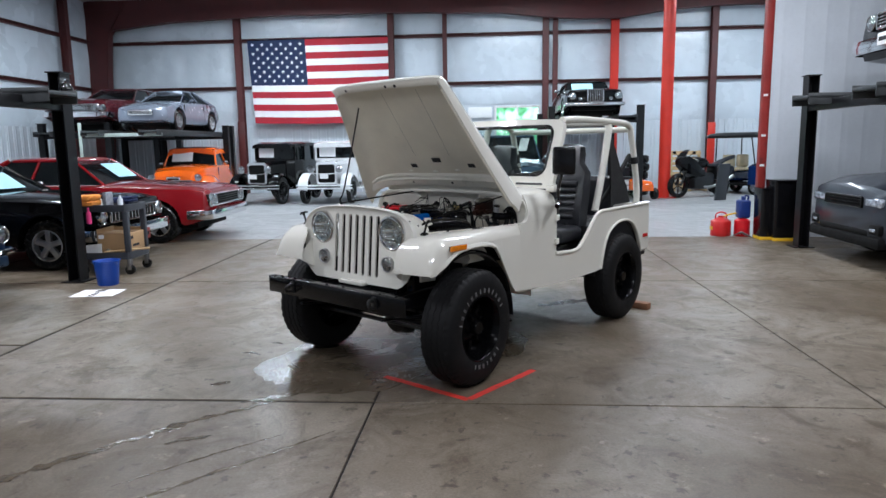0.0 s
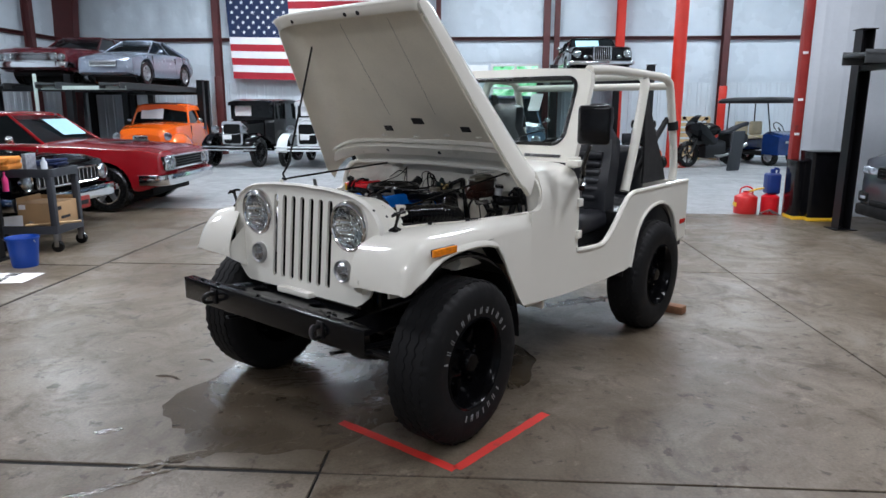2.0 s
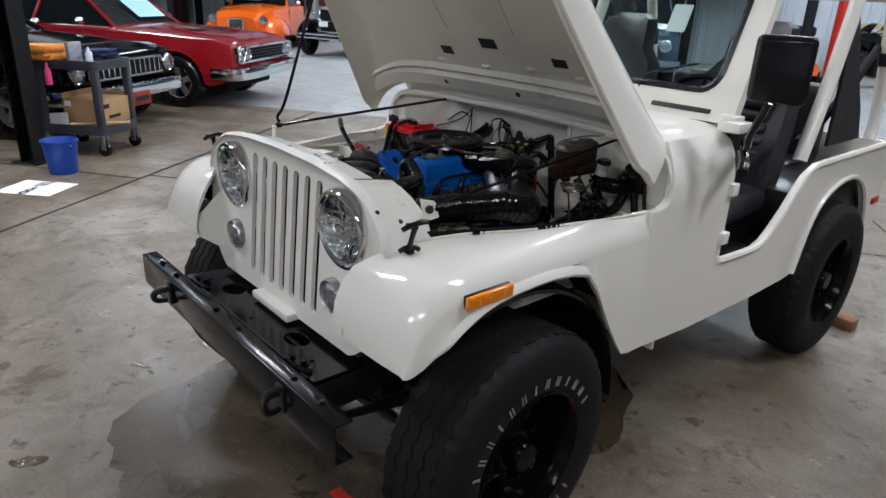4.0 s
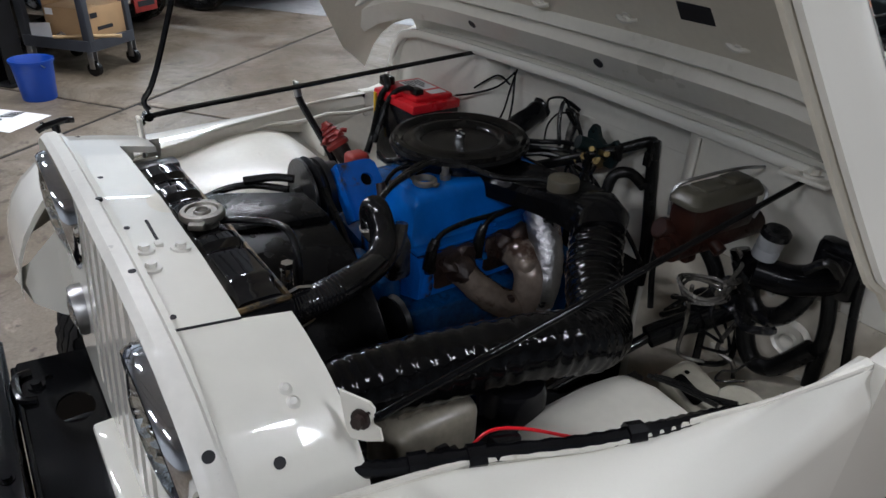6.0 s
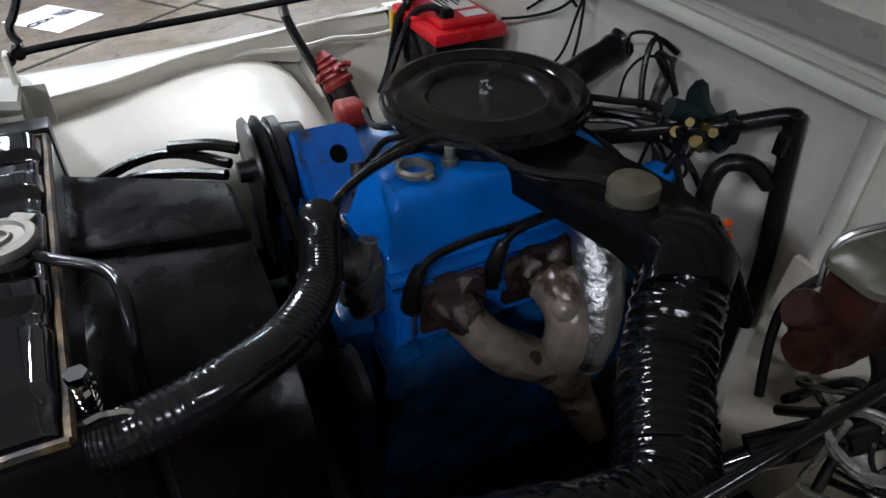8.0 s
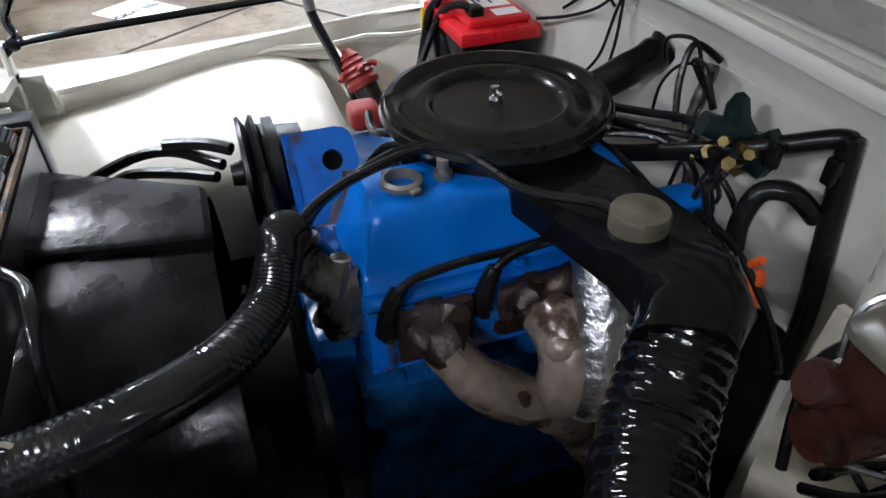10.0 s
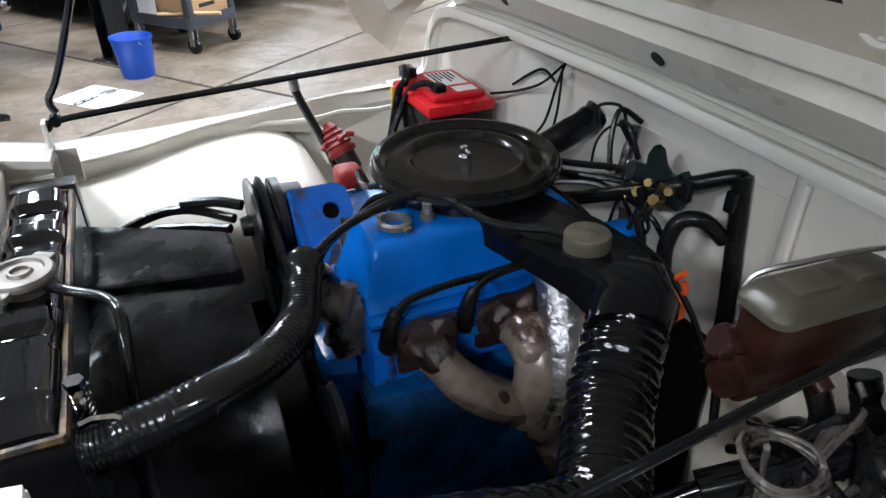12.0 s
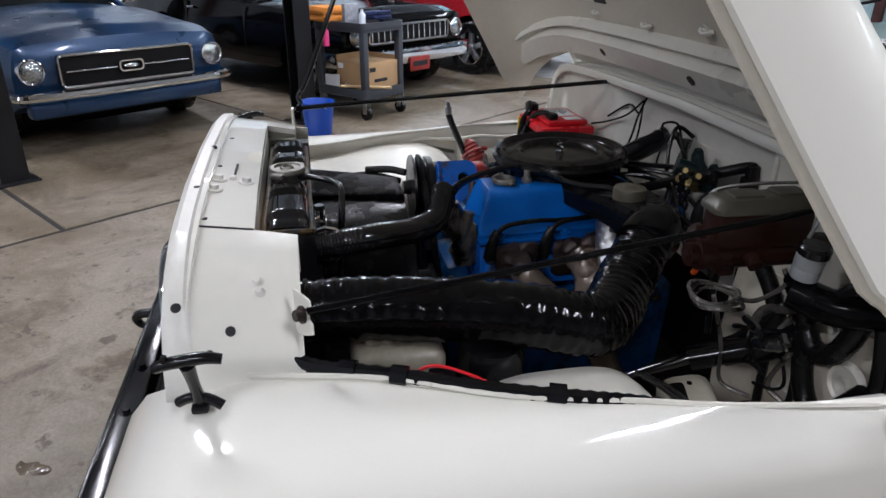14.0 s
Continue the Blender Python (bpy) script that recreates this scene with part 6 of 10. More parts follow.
lathe(bm, [(0.019, -0.004), (0.024, 0.0), (0.024, 0.006), (0.019, 0.009), (0.0175, 0.002), (0.0175, -0.004)], pose(0.008, 0.587, 1.058), 28)
box(bm, (0.020, -0.007, 0.0), (0.031, 0.007, 0.006), 0.002, pose(0.008, 0.587, 1.057, 0, 0, 20))
box(bm, (-0.031, -0.007, 0.0), (-0.020, 0.007, 0.006), 0.002, pose(0.008, 0.587, 1.057, 0, 0, 20))
part("filler_ring", bm, DULLSTEEL, vc, "bare steel filler ring")
bm = bm_new()
cyl(bm, (0.004, 0.638, 1.052), (0.004, 0.638, 1.062), 0.011, seg=16)
for k in range(4):
    cyl(bm, (0.004, 0.638, 1.062 + 0.004 * k), (0.004, 0.638, 1.066 + 0.004 * k), 0.0075 if k % 2 else 0.0068, seg=12)
part("breather_stub", bm, DULLSTEEL, vc)
bm = bm_new()
prism(bm, [(-0.08, 0.88), (-0.08, 0.954), (0.10, 0.954), (0.105, 0.92), (0.10, 0.865), (0.03, 0.84)], 0.515, 0.885)
box(bm, (0.06, 0.518, 0.86), (0.108, 0.55, 0.935), 0.016, None, 3)
part("cylinder_head", bm, BLUE_CHIP, car0)
bm = bm_new()
box(bm, (-0.073, 0.517, 0.9532), (0.093, 0.883, 0.9556))
part("cover_gasket", bm, RUBBER, car0)
bm = bm_new()
for y in (0.60, 0.66, 0.74, 0.80):
    bolt(bm, (0.1035, y, 0.925), (1, 0, 0.1), 0.008, 0.010)
part("cover_bolt", bm, BLUE_GRIMY_SHADED, car0)
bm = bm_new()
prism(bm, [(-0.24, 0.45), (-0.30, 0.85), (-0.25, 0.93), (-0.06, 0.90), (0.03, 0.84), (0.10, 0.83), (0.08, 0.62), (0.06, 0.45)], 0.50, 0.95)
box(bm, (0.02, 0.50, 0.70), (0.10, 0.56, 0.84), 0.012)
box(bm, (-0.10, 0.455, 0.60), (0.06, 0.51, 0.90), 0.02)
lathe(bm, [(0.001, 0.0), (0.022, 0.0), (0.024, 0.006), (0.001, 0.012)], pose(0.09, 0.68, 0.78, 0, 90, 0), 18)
part("engine_block", bm, BLUE_GRIMY_SHADED, car0)
# far bank under the air cleaner, its shade put into the darker blue
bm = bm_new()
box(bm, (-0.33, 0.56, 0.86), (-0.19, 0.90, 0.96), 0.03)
part("valve_cover", bm, BLUE_GRIMY_SHADED, car0, "grimy valve cover, its blue darkened for the shadow")
bm = bm_new()
box(bm, (0.05, 0.89, 0.93), (0.108, 0.955, 1.012), 0.014)
part("rear_cover", bm, BLUE_ENG, car0)
bm = bm_new()
for y in (0.545, 0.575, 0.60):
    cyl(bm, (-0.075, y, 0.99), (-0.095, y + 0.004, 1.025), 0.012, 0.010, 10)
box(bm, (-0.12, 0.54, 0.96), (-0.07, 0.63, 1.0), 0.01)
part("pump_fitting", bm, RUSTY, car0, "dark rusty fittings behind the bracket")
bm = bm_new()
box(bm, (-0.17, 0.56, 0.88), (-0.03, 0.90, 0.98), 0.02)
cyl(bm, (-0.09, 0.727, 0.97), (-0.09, 0.727, 1.02), 0.065, seg=20)
part("intake_manifold", bm, BLACK_SATIN, car0)
# blue front bracket with its pump and pulleys
bm = bm_new()
plate(bm, [(0.0, 0.0), (0.064, 0.0), (0.076, 0.003), (0.084, 0.012), (0.088, 0.05), (0.074, 0.07), (0.04, 0.10), (0.03, 0.12), (0.0, 0.12)], [circle(0.054, 0.042, 0.0135, 18)], lambda a, b, d: Vector((-0.150 + b * 0.62 - d * 0.75, 0.480 + a, 1.060 - b * 0.78 - d * 0.62)), 0.012)
loft(bm, [[Vector((-0.150 + b * 0.62 + q, 0.478 + e, 1.060 - b * 0.78 + q * 0.8)) for q, e in ((0.004, 0.0), (0.002, 0.008), (-0.03, 0.008), (-0.03, 0.0))] for b in (0.0, 0.03, 0.06, 0.12)])
box(bm, (-0.10, 0.50, 0.85), (-0.04, 0.55, 0.95), 0.01)
part("pump_bracket", bm, BLUE_CHIP, car0, "chipped bright blue bracket")
# Black disc puts the dark of the bracket's hole into colour.
bm = bm_new()
cyl(bm, (-0.150 + 0.042 * 0.62 - 0.0095, 0.534, 1.060 - 0.042 * 0.78 - 0.0078), (-0.150 + 0.042 * 0.62 - 0.006, 0.534, 1.060 - 0.042 * 0.78 - 0.005), 0.0136, seg=18)
part("bracket_hole", bm, HOLLOW_BLACK, car0)
bm = bm_new()
pm = pose(-0.205, 0.458, 0.985, 90, 0, 0)
lathe(bm, [(0.001, 0.05), (0.015, 0.05), (0.018, 0.034), (0.062, 0.030), (0.074, 0.032), (0.076, 0.027), (0.062, 0.02), (0.076, 0.013), (0.074, 0.008), (0.062, 0.006), (0.062, -0.002), (0.07, -0.003), (0.07, -0.016), (0.058, -0.018), (0.055, -0.05), (0.001, -0.05)], pm, 32)
part("power_pump", bm, BLACK_SATIN, car0, "black pump with grooved pulley")
bm = bm_new()
for x, z, r in ((0.0, 0.80, 0.075), (0.05, 0.62, 0.08), (-0.26, 0.84, 0.06), (0.13, 0.86, 0.05)):
    lathe(bm, [(0.001, 0.02), (r * 0.8, 0.02), (r, 0.016), (r * 0.88, 0.008), (r, 0.0), (r * 0.6, -0.004), (0.001, -0.004)], pose(x, 0.455, z, 90, 0, 0), 28)
part("pulley", bm, BLACK_SATIN, car0)
bm = bm_new()
tube(bm, [(-0.26, 0.448, 0.985), (-0.21, 0.448, 1.045), (-0.15, 0.448, 1.02), (0.0, 0.448, 0.88), (0.10, 0.448, 0.66), (0.05, 0.448, 0.54), (-0.06, 0.448, 0.66), (-0.26, 0.448, 0.985)], 0.008, 6, 6)
part("drive_belt", bm, RUBBER, car0)
# spark plug leads, exhaust manifold
bm = bm_new()
for y in (0.535, 0.648):
    cyl(bm, (0.098, y, 0.925), (0.112, y, 0.935), 0.011, seg=10)
    tube(bm, [(0.106, y + 0.012, 0.985), (0.104, y + 0.035, 1.000), (0.100, y + 0.09, 1.004), (0.095, y + 0.15, 1.000), (0.088, y + 0.21, 0.998)], 0.0052, 8, 6)
    tube(bm, [(0.106, y - 0.002, 0.934), (0.108, y, 0.955), (0.107, y + 0.006, 0.975), (0.106, y + 0.014, 0.990)], 0.0115, 10, 3, lambda i, n: 1.15 - 0.45 * i / n)
part("plug_lead", bm, RUBBER, car0)
bm = bm_new()
pb = bm_new()
for y in (0.59, 0.715):
    tube(pb, [(0.09, y, 0.925), (0.12, y, 0.93), (0.146, y + 0.002, 0.922), (0.152, y + 0.005, 0.915)], 0.03, 14, 3, lambda i, n: (1.1, 1.12, 1.1, 0.96, 1.06, 1.02, 0.9, 0.86, 0.84, 0.8)[min(i, 9)])
tube(bm, [(0.142, 0.59, 0.925), (0.165, 0.615, 0.89), (0.178, 0.65, 0.86), (0.175, 0.70, 0.825), (0.165, 0.75, 0.78)], 0.031, 12, 5, lambda i, n: 0.92 + 0.12 * i / n)
tube(bm, [(0.135, 0.712, 0.935), (0.165, 0.722, 0.925), (0.186, 0.724, 0.895), (0.186, 0.720, 0.85), (0.172, 0.722, 0.80)], 0.036, 12, 5, lambda i, n: (0.80, 0.82, 0.86, 0.95, 1.0)[min(i, 4)] if i < 5 else 1.0)
box(bm, (0.150, 0.690, 0.905), (0.205, 0.745, 0.945), 0.018, None, 3)
tube(bm, [(0.175, 0.730, 0.82), (0.17, 0.745, 0.77), (0.15, 0.78, 0.70), (0.14, 0.85, 0.55)], 0.037, 12, 4, lambda i, n: 1.0 - 0.25 * i / n)
for v in bm.verts:
    v.co += Vector((noise.noise(v.co * 28), noise.noise(v.co * 28 + Vector((7, 0, 0))), noise.noise(v.co * 28 + Vector((0, 7, 0))))) * 0.005
em = part("exhaust_manifold", bm, EXHAUST, car0, "heat-stained cast exhaust manifold")
box(pb, (0.10, 0.545, 0.885), (0.118, 0.635, 0.962), 0.010)
box(pb, (0.10, 0.665, 0.885), (0.118, 0.775, 0.962), 0.010)
for v in pb.verts:
    v.co += Vector((noise.noise(v.co * 45), noise.noise(v.co * 45 + Vector((7, 0, 0))), noise.noise(v.co * 45 + Vector((0, 7, 0))))) * 0.006
part("port_flange", pb, RUSTY, em, "dark rusty exhaust ports")
for x, y, z, r in ((0.128, 0.572, 0.942, 0.021), (0.142, 0.600, 0.905, 0.024), (0.125, 0.606, 0.950, 0.018), (0.122, 0.742, 0.955, 0.022), (0.14, 0.752, 0.925, 0.02), (0.125, 0.70, 0.952, 0.018)):
    bm = bm_new()
    bmesh.ops.create_icosphere(bm, subdivisions=2, radius=r, matrix=pose(x, y, z, 20, 30, 40) @ Matrix.Diagonal((1, 1.2, 0.85, 1)))
    for v in bm.verts:
        v.co += Vector((noise.noise(v.co * 60), noise.noise(v.co * 60 + Vector((7, 0, 0))), noise.noise(v.co * 60 + Vector((0, 7, 0))))) * 0.008
    part("casting_boss", bm, RUSTY, em)
bm = bm_new()
for p in ((0.118, 0.555, 0.945), (0.118, 0.765, 0.945), (0.118, 0.672, 0.93), (0.197, 0.66, 0.872)):
    bolt(bm, p, (1, 0, 0.3), 0.006, 0.008)
part("manifold_bolt", bm, RUSTY, car0)
bm = bm_new()
tube(bm, [(0.135, 0.775, 1.005), (0.165, 0.765, 0.975), (0.19, 0.755, 0.94), (0.205, 0.745, 0.90), (0.206, 0.74, 0.87), (0.204, 0.738, 0.838)], 0.032, 16, 12, lambda i, n: 1.06 - 0.22 * i / n + 0.014 * (1 if i % 2 else -1))
for v in bm.verts:
    v.co += Vector((noise.noise(v.co * 60), noise.noise(v.co * 60 + Vector((7, 0, 0))), 0)) * 0.0025
part("heat_pipe", bm, FOIL, car0, "crinkled aluminium heat pipe")

# air cleaner
bm = bm_new()
ac = pose(-0.098, 0.748, 1.032, 1, 0, 0) @ Matrix.Diagonal((0.965, 0.965, 1, 1))
lathe(bm, [(0.001, -0.02), (0.12, -0.02), (0.138, -0.005), (0.142, 0.035), (0.153, 0.04), (0.156, 0.047), (0.153, 0.054), (0.146, 0.055)], ac, 56)
aco = part("air_cleaner", bm, GLOSSBLACK, car0, "round gloss black air cleaner")
bm = bm_new()
lathe(bm, [(0.150, 0.054), (0.147, 0.062), (0.138, 0.064), (0.130, 0.060), (0.124, 0.054), (0.110, 0.056), (0.100, 0.060), (0.092, 0.058), (0.084, 0.048), (0.06, 0.046), (0.03, 0.048), (0.001, 0.048)], ac, 56)
part("lid", bm, LIDBLACK, aco)
bm = bm_new()
cyl(bm, ac @ Vector((0, 0, 0.046)), ac @ Vector((0, 0, 0.072)), 0.004, seg=8)
cyl(bm, ac @ Vector((0, 0, 0.046)), ac @ Vector((0, 0, 0.055)), 0.010, seg=6)
box(bm, (-0.016, -0.003, 0.055), (-0.004, 0.003, 0.067), 0.002, ac)
box(bm, (0.004, -0.003, 0.055), (0.016, 0.003, 0.067), 0.002, ac)
part("wing_nut", bm, CHROME, aco)
# snorkel and filler cap
bm = bm_new()
rings = []
for x, y, w, z0, z1 in ((-0.02, 0.758, 0.062, 1.02, 1.058), (0.05, 0.768, 0.066, 1.02, 1.062), (0.14, 0.785, 0.064, 1.025, 1.068), (0.20, 0.79, 0.056, 1.025, 1.074), (0.25, 0.788, 0.05, 1.02, 1.078)):
    d = Vector((0.95, 0.2, 0)).normalized()
    n = Vector((-d.y, d.x, 0))
    c = Vector((x, y, 0))
    rings.append([c + n * (w * a) + Vector((0, 0, z0 + (z1 - z0) * b)) for a, b in ((-1, 0), (-1, 0.75), (-0.85, 1), (0.85, 1), (1, 0.75), (1, 0))])
loft(bm, rings)
part("snorkel", bm, ELBOW, car0)
bm = bm_new()
lathe(bm, [(0.026, 0), (0.029, 0.003), (0.030, 0.034), (0.028, 0.038), (0.012, 0.039), (0.01, 0.0405), (0.001, 0.041)], pose(0.188, 0.775, 1.056), 28)
part("filler_cap", bm, TANCAP, car0, "worn olive metal cap")
# elbow and fresh-air duct
bm = bm_new()
rings = []
for x, y, z, w, h in ((0.225, 0.785, 1.045, 0.045, 0.036), (0.265, 0.785, 1.05, 0.05, 0.04), (0.295, 0.768, 1.044, 0.05, 0.042), (0.315, 0.742, 1.03, 0.046, 0.046)):
    c = Vector((x, y, z))
    d = Vector((0.8, -0.5 if x > 0.27 else 0.1, -0.2)).normalized()
    a, b = frame_of(d)
    rings.append([c + a * (w * math.copysign(abs(math.cos(q)) ** 0.6, math.cos(q))) + b * (h * math.copysign(abs(math.sin(q)) ** 0.6, math.sin(q))) for q in [k * math.tau / 20 for k in range(20)]])
loft(bm, rings)
part("duct_elbow", bm, ELBOW, car0, "black plastic duct elbow")
bm = bm_new()
r8 = random.Random(8)
jit = [r8.uniform(-0.025, 0.025) for _ in range(400)]
tube(bm, [(0.305, 0.752, 1.033), (0.335, 0.72, 1.008), (0.37, 0.685, 0.990), (0.42, 0.645, 0.980), (0.465, 0.60, 0.984), (0.476, 0.55, 0.998), (0.467, 0.48, 1.014), (0.447, 0.39, 1.020), (0.427, 0.30, 1.022), (0.414, 0.22, 1.021), (0.41, 0.165, 1.02)], 0.047, 22, 15, lambda i, n: 1.0 + 0.024 * math.cos(i * math.pi / 2) + 0.35 * jit[i // 4])
for v in bm.verts:
    v.co += Vector((noise.noise(v.co * 55), noise.noise(v.co * 55 + Vector((9, 0, 0))), noise.noise(v.co * 55 + Vector((0, 9, 0))))) * 0.0022
part("fresh_air_duct", bm, DUCT, car0, "crumpled black wire-ribbed fresh-air duct")
bm = bm_new()
cyl(bm, (0.527, 0.18, 1.085), (0.524, 0.965, 1.178), 0.0048, seg=12)
part("support_rod", bm, ELBOW, car0, "long black radiator support rod")
bm = bm_new()
box(bm, (0.49, 0.93, 1.182), (0.57, 0.99, 1.19), 0.003)
bolt(bm, (0.535, 0.955, 1.19), (0, 0, 1), 0.010, 0.009)
bolt(bm, (0.60, 0.965, 1.16), (0, -1, 0.2), 0.009, 0.008)
part("rod_bracket", bm, CREAM_BAY, car0)

# battery and brace
bm = bm_new()
box(bm, (-0.565, 0.808, 0.86), (-0.375, 0.95, 1.045), 0.006)
bt = part("battery", bm, PLASTIC, car0, "car battery with black case and red top")
bm = bm_new()
box(bm, (-0.568, 0.805, 1.042), (-0.372, 0.953, 1.066), 0.006)
box(bm, (-0.552, 0.825, 1.066), (-0.388, 0.94, 1.08), 0.008)
box(bm, (-0.50, 0.802, 1.062), (-0.455, 0.835, 1.072), 0.004)
part("lid", bm, RED, bt, "bright red battery top")
bm = bm_new()
box(bm, (-0.53, 0.862, 1.0802), (-0.445, 0.925, 1.0812))
box(bm, (-0.43, 0.88, 1.0802), (-0.40, 0.925, 1.0812))
part("sticker", bm, PAPER, bt)
bm = bm_new()
for k in range(6):
    box(bm, (-0.525, 0.867 + 0.009 * k, 1.0815), (-0.46 - 0.012 * (k % 3), 0.871 + 0.009 * k, 1.082))
part("sticker_print", bm, INK, bt)
bm = bm_new()
tube(bm, [(-0.54, 0.83, 1.075), (-0.53, 0.82, 1.10), (-0.50, 0.81, 1.085), (-0.52, 0.80, 1.05), (-0.545, 0.79, 0.95), (-0.53, 0.76, 0.9)], 0.009, 8, 5)
tube(bm, [(-0.42, 0.85, 1.075), (-0.43, 0.83, 1.095), (-0.47, 0.81, 1.075), (-0.49, 0.795, 1.03), (-0.47, 0.75, 0.95)], 0.007, 8, 5)
box(bm, (-0.555, 0.815, 1.075), (-0.52, 0.845, 1.1), 0.004)
box(bm, (-0.435, 0.835, 1.075), (-0.405, 0.86, 1.095), 0.004)
part("battery_cable", bm, RUBBER, car0)
bm = bm_new()
box(bm, (-0.548, 0.793, 0.93), (-0.538, 0.80, 1.06), 0.002)
part("battery_tab", bm, YELLOW, car0)
bm = bm_new()
tube(bm, [(-0.60, 0.60, 1.075), (-0.592, 0.608, 1.04), (-0.545, 0.65, 0.93), (-0.52, 0.668, 0.86)], 0.0095, 10, 4)
part("brace_rod", bm, BLACK, car0)
bm = bm_new()
tube(bm, [(-0.601, 0.599, 1.085), (-0.598, 0.602, 1.062)], 0.0105, 10, 2)
box(bm, (-0.612, 0.594, 1.08), (-0.606, 0.604, 1.10), 0.002)
box(bm, (-0.598, 0.594, 1.08), (-0.592, 0.604, 1.10), 0.002)
part("brace_clip", bm, STEEL, car0)
# distributor
bm = bm_new()
dm = pose(-0.530, 0.665, 0.955, 18, -32, 0)
prof = [(0.001, 0.052), (0.008, 0.052), (0.011, 0.046)]
for k in range(4):
    prof += [(0.016 + 0.004 * k, 0.040 - 0.012 * k), (0.019 + 0.004 * k, 0.036 - 0.012 * k), (0.015 + 0.004 * k, 0.033 - 0.012 * k)]
lathe(bm, prof + [(0.032, -0.012), (0.030, -0.022), (0.001, -0.022)], dm, 20)
for k in range(5):
    a = k * math.tau / 5
    tube(bm, [dm @ Vector((0.020 * math.cos(a), 0.020 * math.sin(a), 0.0)), dm @ Vector((0.028 * math.cos(a), 0.028 * math.sin(a), 0.012)), dm @ Vector((0.040 * math.cos(a), 0.040 * math.sin(a), 0.004))], 0.006, 8, 3)
part("distributor_cap", bm, RED_DULL, car0, "dull red ribbed distributor cap")
bm = bm_new()
cyl(bm, dm @ Vector((0, 0, -0.02)), dm @ Vector((0, 0, -0.06)), 0.024, 0.022, 16)
cyl(bm, dm @ Vector((0, 0, -0.06)), dm @ Vector((0, 0, -0.13)), 0.018, 0.018, 14)
part("distributor_body", bm, RUSTY, car0)
bm = bm_new()
box(bm, (-0.36, 0.60, 0.955), (-0.31, 0.65, 0.995), 0.012, None, 3)
part("coil_boot", bm, RED_DULL, car0)

# rubber lines round the front of the engine
bm = bm_new()
tube(bm, [(-0.21, 0.40, 1.0), (-0.27, 0.34, 1.0), (-0.30, 0.28, 0.985), (-0.31, 0.20, 0.95)], 0.008, 8, 5)
tube(bm, [(-0.19, 0.39, 0.995), (-0.24, 0.33, 0.985), (-0.28, 0.27, 0.97), (-0.31, 0.22, 0.93)], 0.008, 8, 5)
tube(bm, [(-0.27, 0.33, 1.012), (-0.24, 0.38, 1.02), (-0.215, 0.415, 1.018)], 0.009, 8, 4)
part("pump_hose", bm, RUBBER, car0)
bm = bm_new()
tube(bm, [(0.045, 0.455, 1.035), (0.034, 0.475, 1.06), (0.016, 0.511, 1.072), (0.0, 0.554, 1.078), (-0.015, 0.614, 1.083), (-0.005, 0.648, 1.083), (0.03, 0.669, 1.081), (0.084, 0.69, 1.078), (0.11, 0.718, 1.075), (0.145, 0.752, 1.08), (0.175, 0.765, 1.078)], 0.0058, 8, 5)
tube(bm, [(0.035, 0.46, 1.02), (0.022, 0.485, 1.055), (-0.004, 0.53, 1.068), (-0.03, 0.60, 1.078), (-0.02, 0.655, 1.080), (0.02, 0.69, 1.07)], 0.0058, 8, 6)
tube(bm, [(-0.19, 0.60, 1.05), (-0.15, 0.595, 1.045), (-0.104, 0.603, 1.062), (-0.054, 0.635, 1.078), (0.0, 0.665, 1.08), (0.04, 0.68, 1.074)], 0.0055, 8, 6)
tube(bm, [(-0.12, 0.57, 1.0), (-0.11, 0.60, 1.04), (-0.04, 0.64, 1.07)], 0.005, 8, 5)
part("vacuum_line", bm, RUBBER, car0)

# firewall side: tube, hoses, valves, wires
bm = bm_new()
tube(bm, [(-0.165, 0.88, 1.02), (-0.163, 0.94, 1.045), (-0.161, 1.0, 1.070), (-0.16, 1.04, 1.087)], 0.0245, 16, 4, lambda i, n: 1.22 if i > n - 2 else 1.12 if i == n - 3 else 1.04 if i in (n - 6, n - 7) else 1.0)
part("breather_tube", bm, PLASTIC, car0)
bm = bm_new()
tube(bm, [(-0.10, 0.90, 0.98), (-0.03, 0.915, 1.01), (0.03, 0.935, 1.04), (0.08, 0.955, 1.065), (0.13, 0.99, 1.09), (0.17, 1.022, 1.112), (0.186, 1.028, 1.115)], 0.0115, 10, 5)
tube(bm, [(0.182, 1.028, 1.118), (0.192, 1.03, 1.05), (0.204, 1.03, 0.97), (0.215, 1.028, 0.90), (0.225, 1.02, 0.80)], 0.0135, 10, 5)
tube(bm, [(0.185, 1.02, 1.02), (0.17, 0.99, 1.05), (0.15, 0.965, 1.045), (0.148, 0.95, 1.01), (0.156, 0.945, 0.975)], 0.012, 10, 6)
for x, y, z in ((0.09, 0.95, 1.065), (0.14, 0.985, 1.092), (0.188, 1.02, 1.09)):
    box(bm, (x - 0.008, y - 0.014, z - 0.022), (x + 0.008, y - 0.002, z + 0.010), 0.003)
part("heater_hose", bm, RUBBER, car0)
bm = bm_new()
r4 = random.Random(4)
for k in range(7):
    x, y, z = 0.085 + r4.uniform(-0.03, 0.04), 0.965 + r4.uniform(-0.01, 0.015), 1.055 + r4.uniform(-0.015, 0.03)
    cyl(bm, (x, y, z), (x + r4.uniform(-0.02, 0.02), y - 0.02, z + r4.uniform(-0.01, 0.025)), r4.uniform(0.005, 0.0095), seg=6)
part("brass_valve", bm, BRASS, car0, "cluster of brass valves on the firewall")
VALVEGREEN = mat("green_black_casting", (0.006, 0.014, 0.014), 0.35, vary=0.4, bump=0.15)
bm = bm_new()
